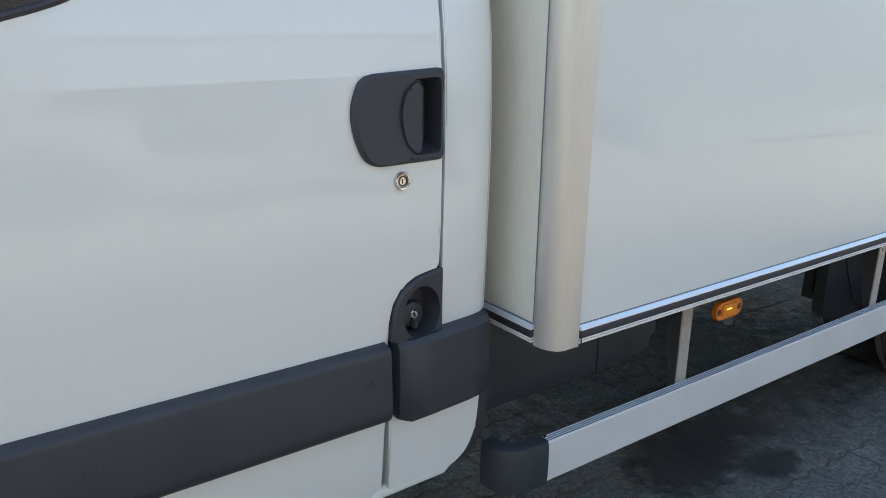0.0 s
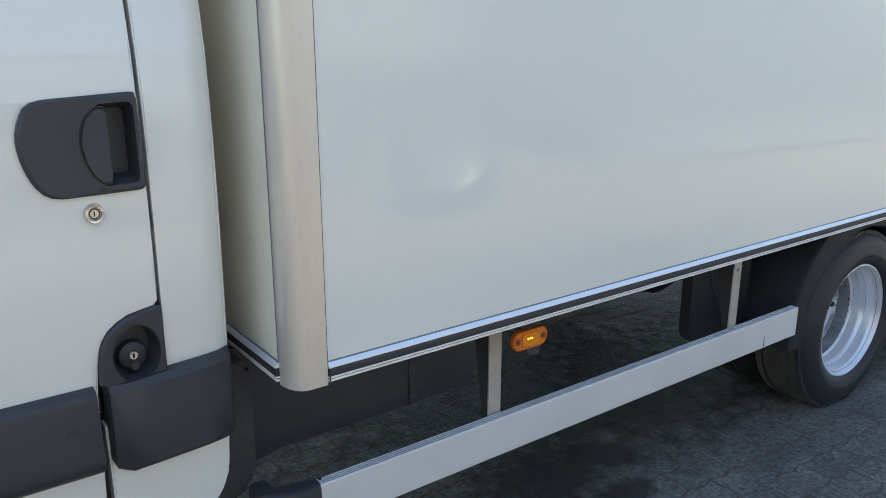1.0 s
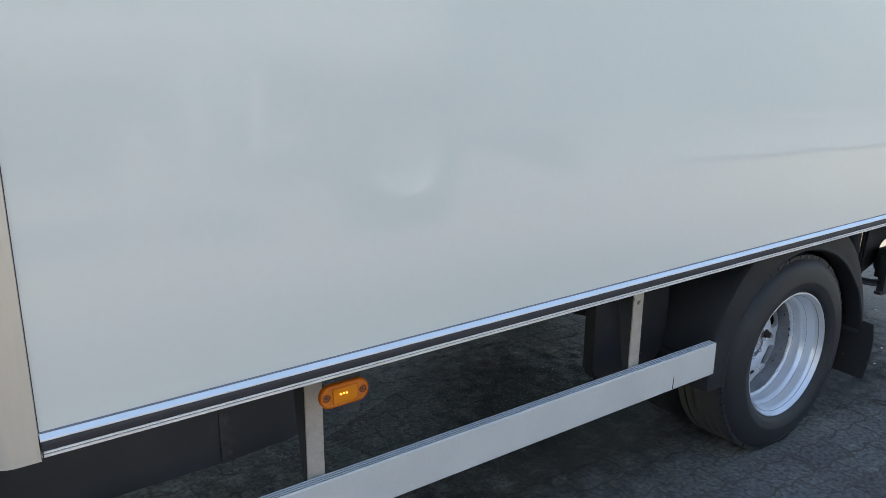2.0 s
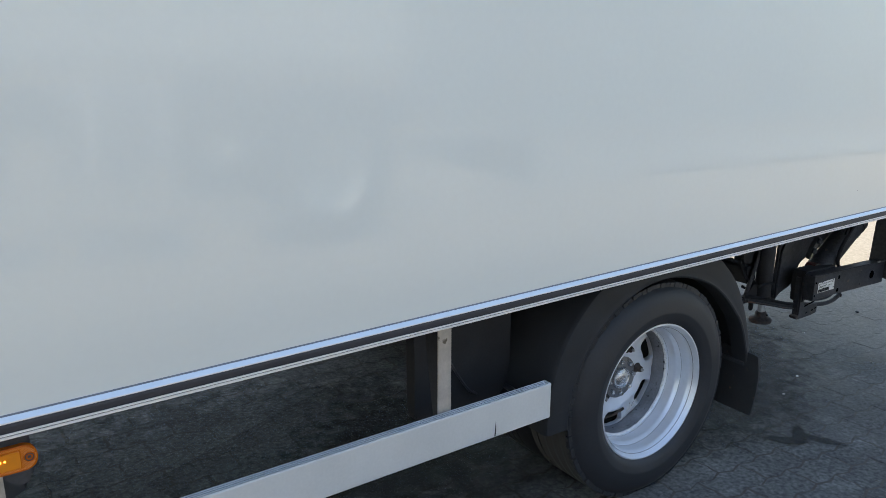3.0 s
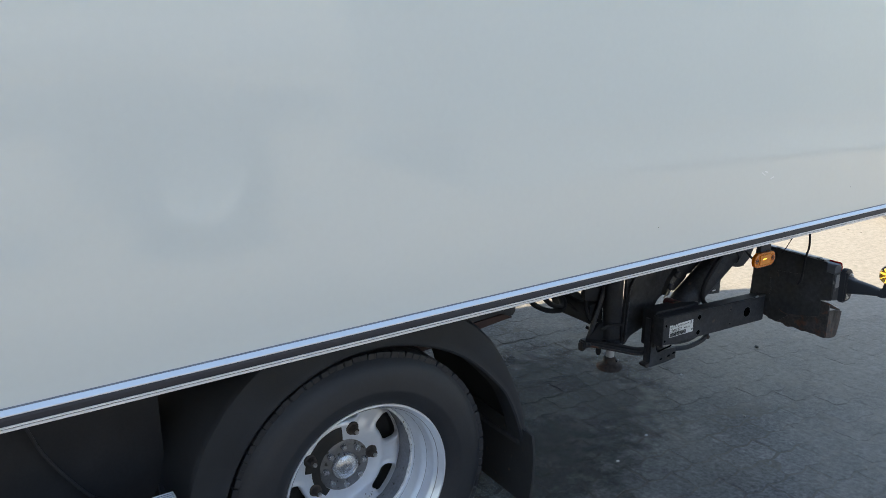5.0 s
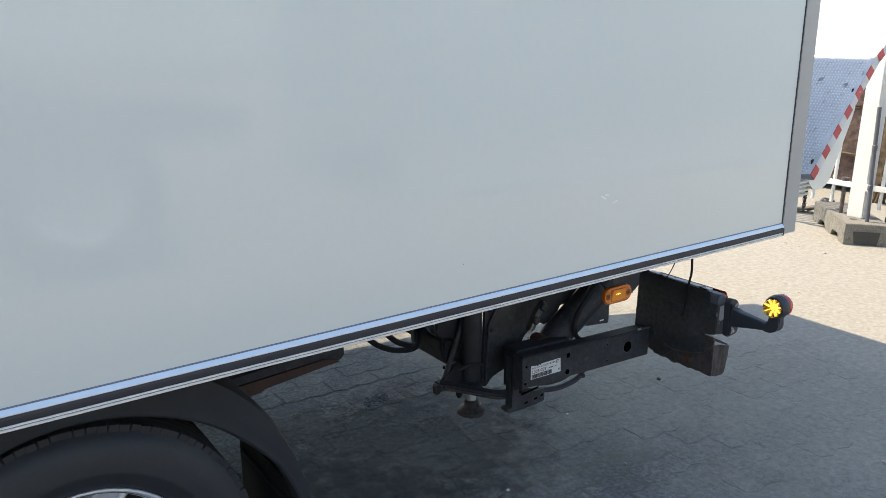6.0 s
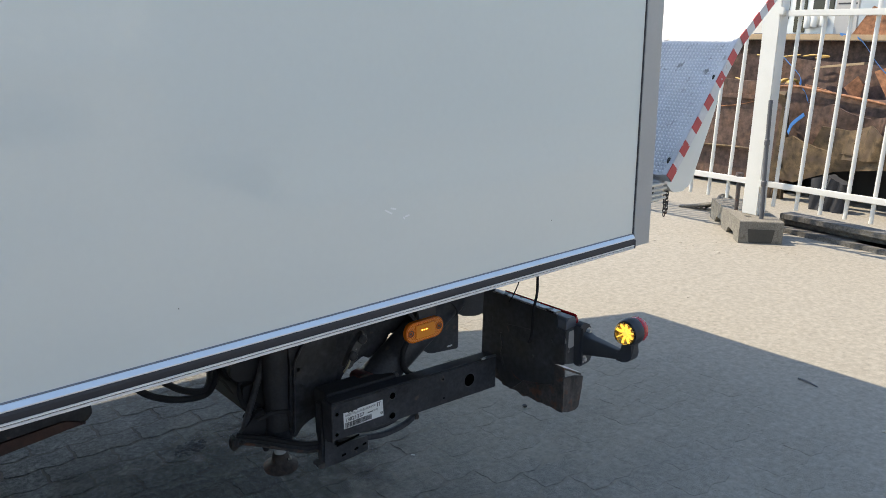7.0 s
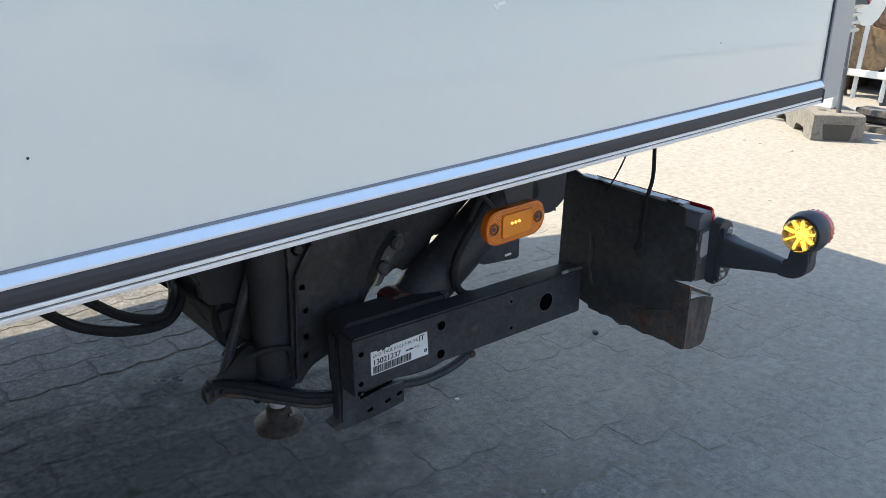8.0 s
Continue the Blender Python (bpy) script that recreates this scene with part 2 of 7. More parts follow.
def lathe(profile, centre, axis="y", n=48, bm=None, lo=0.0, hi=360.0):
    """profile: (radius, distance along axis) turned about the axis through centre."""
    bm = bm or bmesh.new()
    full = hi - lo >= 359.9
    rings = []
    for k in range(n if full else n + 1):
        a = radians(lo + (hi - lo) * k / n)
        ring = []
        for r, d in profile:
            u, v = r * math.cos(a), r * math.sin(a)
            off = {"y": (u, d, v), "x": (d, u, v), "z": (u, v, d)}[axis]
            ring.append(bm.verts.new(Vector(centre) + Vector(off)))
        rings.append(ring)
    pairs = list(zip(rings, rings[1:])) + ([(rings[-1], rings[0])] if full else [])
    for a, b in pairs:
        for k in range(len(profile) - 1):
            bm.faces.new((a[k], a[k + 1], b[k + 1], b[k]))
    bmesh.ops.remove_doubles(bm, verts=bm.verts, dist=1e-6)
    return bm


def rounded(points, r, n=5):
    """A polygon with its corners rounded; r: one radius, or one for each corner."""
    out, k = [], len(points)
    for i, p in enumerate(points):
        p, a, b = Vector(p), Vector(points[i - 1]), Vector(points[(i + 1) % k])
        rr = r[i] if isinstance(r, (list, tuple)) else r
        da, db = min(rr, (a - p).length / 2), min(rr, (b - p).length / 2)
        s, e = p + (a - p).normalized() * da, p + (b - p).normalized() * db
        if rr <= 0:
            out.append(tuple(p))
            continue
        for j in range(n + 1):
            t = j / n
            out.append(tuple((1 - t) ** 2 * s + 2 * t * (1 - t) * p + t * t * e))
    return out


def inside_out(points, centre, n):
    """Where n rays from centre meet the polygon."""
    c, out = Vector(centre), []
    for k in range(n):
        d = Vector((math.cos(2 * math.pi * k / n), math.sin(2 * math.pi * k / n)))
        best = None
        for i, p in enumerate(points):
            a, e = Vector(p) - c, Vector(points[(i + 1) % len(points)]) - Vector(p)
            det = d.x * -e.y + d.y * e.x
            if abs(det) < 1e-12:
                continue
            t = (a.x * -e.y + a.y * e.x) / det
            u = (d.x * a.y - d.y * a.x) / det
            if t > 0 and -1e-6 <= u <= 1 + 1e-6 and (best is None or t > best):
                best = t
        out.append(tuple(c + d * best))
    return out


def pierced(outline, hole, centre, y0, y1, lip, n=64):
    """A plate in x and z between an outline and a hole, from y0 (outer face) back to y1, its outer rim rounded over lip."""
    bm = bmesh.new()
    o, h = inside_out(outline, centre, n), inside_out(hole, centre, n)
    c = Vector(centre)
    loops = []
    for pts, y in ((o, y1), (o, y0 + lip), ([tuple(Vector(p) + (c - Vector(p)).normalized() * lip) for p in o], y0), (h, y0), (h, y1)):
        loops.append([bm.verts.new((p[0], y, p[1])) for p in pts])
    for a, b in zip(loops, loops[1:]):
        for k in range(n):
            bm.faces.new((a[k], a[(k + 1) % n], b[(k + 1) % n], b[k]))
    return bm


def skin(outline, depth, thick, cuts, hole=None):
    """A sheet with the outline in x and z, its outer face at y = depth(x, z), bent along the cuts."""
    bm = bmesh.new()
    bm.faces.new([bm.verts.new((x, 0, z)) for x, z in outline])
    for co, no in cuts:
        bmesh.ops.bisect_plane(bm, geom=list(bm.verts) + list(bm.edges) + list(bm.faces), plane_co=co, plane_no=no)
    if hole:
        x0, x1, z0, z1 = hole
        for co, no in (((x0, 0, 0), (1, 0, 0)), ((x1, 0, 0), (1, 0, 0)), ((0, 0, z0), (0, 0, 1)), ((0, 0, z1), (0, 0, 1))):
            bmesh.ops.bisect_plane(bm, geom=list(bm.verts) + list(bm.edges) + list(bm.faces), plane_co=co, plane_no=no)
        gone = [f for f in bm.faces if x0 < f.calc_center_median().x < x1 and z0 < f.calc_center_median().z < z1]
        bmesh.ops.delete(bm, geom=gone, context="FACES")
    back = bmesh.ops.extrude_face_region(bm, geom=list(bm.faces))
    behind = {v for v in back["geom"] if isinstance(v, bmesh.types.BMVert)}
    for v in bm.verts:
        v.co.y = depth(v.co.x, v.co.z) + (thick if v in behind else 0)
    rim = [e for e in bm.edges if len(e.link_faces) == 2 and e.calc_face_angle(0) > radians(60) and not any(v in behind for v in e.verts)]
    bmesh.ops.bevel(bm, geom=rim, offset=0.003, segments=2, affect="EDGES")
    return bm


def between(x, table):
    for (a, u), (b, v) in zip(table, table[1:]):
        if a <= x <= b:
            return u + (v - u) * (x - a) / (b - a)
    return table[0][1] if x < table[0][0] else table[-1][1]


# ---- the truck ----
truck = root("box_truck", "white box truck with black trim and a half-raised tail lift", "truck", TRUCK)


def build_cab():
    side = [(0.45, 0.17), (0.55, 0.122), (0.70, 0.112), (0.86, 0.110), (0.95, 0.106), (1.14, 0.102), (1.32, 0.103), (1.45, 0.118), (1.75, 0.19)]

    def depth(x, z):
        return between(z, side) + max(0, x - 1.05) ** 2 * 9

    cuts = [((0, 0, z), (0, 0, 1)) for z in (0.5, 0.55, 0.62, 0.70, 0.78, 0.86, 0.95, 1.05, 1.14, 1.23, 1.32, 1.38, 1.45, 1.6)]
    cuts += [((x, 0, 0), (1, 0, 0)) for x in (1.05, 1.065, 1.075, 1.085, 1.092)]
    # door with its notch round the filler
    door = part("cab_door", skin(
        [(-0.6, 0.50), (-0.6, 1.347), (0.10, 1.372), (0.30, 1.410), (0.40, 1.445), (0.47, 1.50), (0.50, 1.62), (0.50, 1.72), (0.966, 1.72), (0.968, 0.985)]
        + [(0.958, 0.974), (0.915, 0.968), (0.885, 0.952), (0.867, 0.925), (0.858, 0.890), (0.853, 0.84), (0.848, 0.70), (0.845, 0.56), (0.80, 0.52), (0.6, 0.50)],
        depth, 0.03, cuts, (0.890, 0.960, 1.184, 1.316)), WHITE, truck, "white painted cab door")
    part("door_window", skin([(-0.6, 1.342), (-0.6, 1.72), (0.51, 1.72), (0.51, 1.62), (0.478, 1.497), (0.405, 1.437), (0.302, 1.402), (0.10, 1.364)],
                             lambda x, z: depth(x, z) + 0.010, 0.006, cuts), GLASS, door, "dark door glass")
    seam = bend([(-0.6, 1.347, 0), (0.10, 1.372, 0), (0.30, 1.410, 0), (0.40, 1.445, 0), (0.47, 1.50, 0), (0.50, 1.62, 0)])
    part("window_seal", sweep([(v.x, depth(v.x, v.y) + 0.002, v.y) for v in seam], 0.006), SEAL, door)
    part("b_pillar", skin(
        [(0.974, 1.72), (1.099, 1.72), (1.096, 0.80), (0.974, 0.80)], depth, 0.05, cuts), WHITE, truck, "white cab corner panel")
    part("b_pillar_foot", skin(
        rounded([(1.084, 0.78), (1.078, 0.62), (1.058, 0.572), (1.02, 0.545), (0.862, 0.540), (0.858, 0.78)], [0, 0.03, 0.02, 0.02, 0.01, 0], 4), lambda x, z: between(z, side), 0.05, [((0, 0, 0.62), (0, 0, 1)), ((0, 0, 0.70), (0, 0, 1))]), WHITE, truck, "white lower corner panel")
    # Added dark sheet that paints the shade inside the door gap.
    part("door_gap", skin([(0.94, 1.72), (1.0, 1.72), (1.0, 0.55), (0.82, 0.53), (0.82, 0.86), (0.94, 0.99)],
                          lambda x, z: depth(x, z) + 0.033, 0.01, cuts), SEAL, truck, "dark sheet added behind the door gap")
    # sill under the door
    part("door_sill", sweep([(-0.6, 0.15, 0.485), (0.4, 0.145, 0.515), (0.86, 0.14, 0.538), (1.0, 0.14, 0.54), (1.05, 0.15, 0.565)], 0.014, 10), WHITE, truck)
    # closing walls of the cab
    part("cab_back", slab(1.06, 1.090, 0.16, 1.98, 0.62, 2.05, 0.01), WHITE, truck)
    part("cab_roof", slab(-0.6, 1.08, 0.22, 1.92, 1.99, 2.05, 0.03), WHITE, truck)
    part("cab_front", slab(-0.63, -0.6, 0.15, 1.98, 0.5, 2.0, 0.01), WHITE, truck)
    part("cab_far_side", slab(-0.6, 1.08, 1.98, 2.02, 0.5, 2.0, 0.01), WHITE, truck)
    part("cab_floor", slab(-0.6, 1.06, 0.2, 1.95, 0.5, 0.54), UNDER, truck)
    part("upper_side", prism([(0.155, 1.70), (0.235, 2.0), (0.265, 2.0), (0.185, 1.70)], "x", -0.6, 1.08), WHITE, truck)

    # black rubbing strips
    strip = prism(rounded([(0.118, 0.860), (0.085, 0.854), (0.079, 0.719), (0.118, 0.695)], [0, 0.012, 0.02, 0]), "x", -0.6, 0.846, bm=None)
    cladding = part("door_strip", strip, PLASTIC, truck, "black grained plastic rubbing strip")
    part("screw_cover", lathe([(0.0, -0.0012), (0.011, -0.0012), (0.0125, 0.003)], (0.80, 0.0815, 0.79), n=20), PLASTIC, cladding)
    part("screw_cover", lathe([(0.0, -0.0012), (0.011, -0.0012), (0.0125, 0.003)], (0.32, 0.0815, 0.79), n=20), PLASTIC, cladding)
    bm = bmesh.new()
    stations = [(0.862, 0.106, 0.855, 0.712), (0.868, 0.090, 0.857, 0.698), (0.882, 0.084, 0.858, 0.693), (0.893, 0.077, 0.859, 0.691),
                (0.94, 0.078, 0.861, 0.692), (1.03, 0.079, 0.866, 0.696), (1.062, 0.083, 0.868, 0.697), (1.082, 0.090, 0.868, 0.697), (1.093, 0.108, 0.868, 0.697), (1.097, 0.20, 0.868, 0.697)]
    rings = []
    for x, y, top, low in stations:
        inner = max(y + 0.03, 0.13)
        rings.append([bm.verts.new(v) for v in ((x, inner, top), (x, y + 0.010, top - 0.001), (x, y, top - 0.012), (x, y - 0.002, (top + low) / 2), (x, y, low + 0.017), (x, y + 0.008, low + 0.007), (x, inner, low + 0.007))])
    for a, b in zip(rings, rings[1:]):
        for k in range(6):
            bm.faces.new((a[k], a[k + 1], b[k + 1], b[k]))
    bm.faces.new(rings[0]), bm.faces.new(rings[-1])
    part("corner_strip", bm, PLASTIC, truck, "black grained plastic corner strip")

    # fuel filler
    outline = rounded([(0.856, 0.853), (0.862, 0.93), (0.90, 0.966), (0.972, 0.978), (0.972, 0.850)], [0.004, 0.05, 0.05, 0.004, 0.004])
    c = (0.922, 0.902)
    hole = [(c[0] + 0.041 * math.cos(2 * math.pi * k / 48), c[1] + 0.050 * math.sin(2 * math.pi * k / 48)) for k in range(48)]
    filler = part("fuel_filler", pierced(outline, hole, c, 0.096, 0.125, 0.005), PLASTIC, truck, "black plastic filler housing")
    bm = lathe([(1.0, 0.0), (0.95, 0.016), (0.88, 0.034), (0.75, 0.044), (0.0, 0.045)], (0, 0, 0), n=40)
    bm.transform(Matrix.Translation((c[0], 0.099, c[1])) @ Matrix.Diagonal((0.041, 1, 0.050, 1)))
    part("filler_bowl", bm, PLASTIC, filler)
    bm = lathe([(0.0, -0.018), (0.018, -0.018), (0.024, -0.015), (0.028, 0.0), (0.028, 0.006)], (0.922, 0.144, 0.888), n=28)
    cap = part("fuel_cap", bm, PLASTIC, filler, "black round fuel cap")
    bm = slab(0.915, 0.929, 0.116, 0.14, 0.864, 0.882, 0.003)
    part("cap_grip", bm, PLASTIC, filler)
    part("cap_lock", lathe([(0.0, -0.004), (0.0070, -0.004), (0.0088, -0.002), (0.0088, 0.006)], (0.922, 0.126, 0.890), n=20), CHROME, filler, "small chromed lock")
    part("key_slot", slab(0.9205, 0.9235, 0.1210, 0.123, 0.886, 0.894), INK_AND_SHADE, filler)

    # door handle
    outline = rounded([(0.776, 1.262), (0.789, 1.302), (0.803, 1.321), (0.964, 1.328), (0.966, 1.175), (0.815, 1.173), (0.790, 1.205)],
                      [0.03, 0.02, 0.025, 0.008, 0.008, 0.025, 0.03])
    pocket = rounded([(0.895, 1.312), (0.956, 1.314), (0.957, 1.188), (0.895, 1.187)], 0.012)
    handle = part("door_handle", pierced(outline, pocket, (0.925, 1.25), 0.090, 0.110, 0.006, 72), PLASTIC, truck, "black plastic door handle plate")
    bm = bmesh.new()
    ring = inside_out(pocket, (0.925, 1.25), 40)
    a = [bm.verts.new((x, 0.092, z)) for x, z in ring]
    b = [bm.verts.new((0.93 + (x - 0.93) * 0.8, 0.135, 1.25 + (z - 1.25) * 0.82)) for x, z in ring]
    for k in range(40):
        bm.faces.new((a[k], a[(k + 1) % 40], b[(k + 1) % 40], b[k]))
    bm.faces.new(b)
    part("pocket", bm, PLASTIC, handle)
    flap = rounded([(0.869, 1.254), (0.880, 1.294), (0.902, 1.308), (0.912, 1.306), (0.912, 1.192), (0.902, 1.191), (0.882, 1.208)], [0.04, 0.02, 0.012, 0.006, 0.006, 0.01, 0.02])
    part("paddle", prism(flap, "y", 0.0845, 0.1005, 0.003), PLASTIC, handle, "black pull paddle")
    part("paddle_gap", prism([(0.908 + (x - 0.908) * 1.10, 1.25 + (z - 1.25) * 1.05) for x, z in flap], "y", 0.0893, 0.094), INK_AND_SHADE, handle)
    for x in (0.892, 0.897, 0.905):
        part("moulded_mark", slab(x, x + 0.003, 0.0888, 0.091, 1.181, 1.184), INK_AND_SHADE, handle)
    lock = part("door_lock", lathe([(0.0, -0.004), (0.010, -0.004), (0.011, -0.0065), (0.0145, -0.007), (0.0165, -0.003), (0.0165, 0.01)], (0.880, 0.102, 1.145), n=32), CHROME, truck, "chromed lock cylinder")
    part("key_slot", slab(0.8788, 0.8808, 0.0975, 0.0985, 1.141, 1.149), INK_AND_SHADE, lock)
    part("lock_ring", lathe([(0.0068, -0.0046), (0.0092, -0.0046), (0.0094, -0.003)], (0.880, 0.102, 1.145), n=24), RUST_NUT, lock)


PLACE = Matrix.Translation((-0.015, 0.004, 0.978)) @ Matrix.Diagonal((1, 1, 1.055, 1)) @ Matrix.Translation((0, 0, -0.972))
build_cab()
PLACE = Matrix()


TOP = 3.05


def build_box():
    part("side_panel", prism([(1.219, 0.838), (5.600, 0.838), (5.600, TOP), (1.219, TOP)], "y", 0.0, 0.03), GRP, truck, "glossy white side panel")
    part("far_side_panel", slab(1.2, 5.66, 2.2, 2.23, 0.81, TOP), GRP, truck)
    part("front_panel", slab(1.151, 1.18, 0.0555, 2.18, 0.838, TOP), GRP_FRONT, truck, "yellowish white front panel")
    part("box_roof", slab(1.16, 5.66, 0.0, 2.23, TOP, TOP + 0.04, 0.01), GRP, truck)
    part("box_floor", slab(1.17, 5.62, 0.02, 2.21, 0.803, 0.835), UNDER, truck, "dark box underside")
    part("rear_door", slab(5.60, 5.63, 0.06, 2.17, 0.84, TOP - 0.1), GRP, truck)
    # rounded corner profile
    arc = [(1.149 + 0.033 * (1 - math.cos(a)), 0.052 - 0.0545 * math.sin(a)) for a in (math.pi / 2 * k / 12 for k in range(13))]
    outer = [(1.1495, 0.0535)] + arc + [(1.1835, -0.0034), (1.219, -0.0034), (1.2218, -0.0040), (1.2228, -0.002), (1.2228, 0.0)]
    ring = outer + [(1.2228, 0.004), (1.205, 0.004), (1.17, 0.03), (1.158, 0.0535)]
    bm = prism(ring, "z", 0.7945, TOP)
    part("corner_profile", bm, ALU, truck, "rounded aluminium corner profile")
    part("profile_seal", slab(1.2229, 1.2243, -0.0016, 0.004, 0.842, TOP), SEAL, truck, "thin dark joint along the profile")
    part("profile_seal", slab(1.1480, 1.1500, 0.0537, 0.0552, 0.842, TOP), JOINT, truck)
    part("corner_profile", slab(1.15, 1.22, 2.17, 2.235, 0.795, TOP, 0.02), ALU, truck)

    # bottom rails: bright sloping lip, dark rubber band, two fine ridges
    def rail(name, place, lo, hi):
        bright = [(0.004, 0.8398), (-0.0016, 0.8398), (-0.0026, 0.8392), (-0.0082, 0.8322), (-0.0082, 0.8318), (0.004, 0.8318)]
        edge = [(0.004, 0.8318), (-0.0082, 0.8318), (-0.0086, 0.8312), (-0.0080, 0.8292), (0.004, 0.8292)]
        rubber = [(0.004, 0.8290), (-0.0052, 0.8290), (-0.0066, 0.8280), (-0.0080, 0.8235), (-0.0080, 0.8165), (-0.0070, 0.8122), (-0.0052, 0.8117), (0.004, 0.8117)]
        upper = [(0.012, 0.8116), (-0.0074, 0.8116), (-0.0082, 0.8108), (-0.0078, 0.8082), (0.012, 0.8082)]
        lower = [(0.012, 0.8060), (-0.0074, 0.8060), (-0.0078, 0.8050), (-0.0070, 0.8016), (-0.0055, 0.8008), (0.012, 0.8008)]
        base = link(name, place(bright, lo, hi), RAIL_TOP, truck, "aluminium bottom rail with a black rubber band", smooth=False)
        link("rail_edge", place(edge, lo, hi), RIDGE, base, smooth=False)
        link("rubber_band", place(rubber, lo, hi), SEAL, base, "dark rubber band", smooth=False)
        link("upper_ridge", place(upper, lo, hi), RIDGE, base, smooth=False)
        link("lower_ridge", place(lower, lo, hi), RIDGE, base, smooth=False)
        link("ridge_groove", place([(0.010, 0.8083), (-0.0050, 0.8083), (-0.0050, 0.8059), (0.010, 0.8059)], lo, hi), RIDGE_GROOVE, base, smooth=False)
        link("panel_joint", place([(0.001, 0.8426), (-0.0010, 0.8426), (-0.0018, 0.8420), (-0.0018, 0.8399), (0.001, 0.8399)], lo, hi), JOINT, base, smooth=False)

    rail("bottom_rail", lambda p, lo, hi: prism(p, "x", lo, hi), 1.2236, 5.602)
    rail("front_rail", lambda p, lo, hi: prism([(1.149 + y, z) for y, z in p], "y", lo, hi), 0.0540, 2.16)
    part("rail_end", slab(1.2238, 1.2256, -0.0088, 0.0, 0.801, 0.829), INK_AND_SHADE, truck)

    # rear frame
    part("panel_seal", slab(5.6000, 5.6035, -0.0022, 0.02, 0.8405, TOP), SEAL, truck)
    part("rear_pillar", prism(rounded([(5.6035, -0.005), (5.672, -0.005), (5.672, 0.06), (5.6035, 0.06)], [0.002, 0.004, 0.004, 0]), "z", 0.806, TOP), PILLAR, truck, "grey rear corner pillar")
    part("rear_pillar", slab(5.60, 5.672, 2.17, 2.235, 0.806, TOP, 0.003), PILLAR, truck)
    part("rear_header", slab(5.60, 5.672, 0.0, 2.23, TOP - 0.1, TOP + 0.04, 0.004), PILLAR, truck)
    part("rear_sill", slab(5.60, 5.672, 0.06, 2.17, 0.80, 0.86, 0.004), PILLAR, truck)
    part("rail_tail", slab(5.602, 5.607, -0.009, 0.0, 0.802, 0.826, 0.001), SEAL, truck)
    # scuffs in the gelcoat
    for x, z, w, a in ((4.800, 1.024, 0.020, 30), (4.812, 1.029, 0.014, 15), (4.846, 1.009, 0.012, -10), (4.838, 1.006, 0.006, 40)):
        bm = slab(-w / 2, w / 2, -0.0006, 0.0006, -0.0016, 0.0016)
        bm.transform(pose(x, 0, z, 0, a, 0))
        part("scuff", bm, PAPER, truck, "pale scuff in the gelcoat")
    for x, z in ((4.36, 0.925), (5.28, 0.93)):
        part("scuff", lathe([(0.0, -0.0007), (0.0011, -0.0004), (0.0014, 0.0006)], (x, 0, z), n=8), SEAL, truck)


PLACE = Matrix.Translation((1.2235, 0, 0)) @ Matrix.Diagonal((1.0023, 1, 1, 1)) @ Matrix.Translation((-1.2235, 0, 0))
build_box()
PLACE = Matrix()


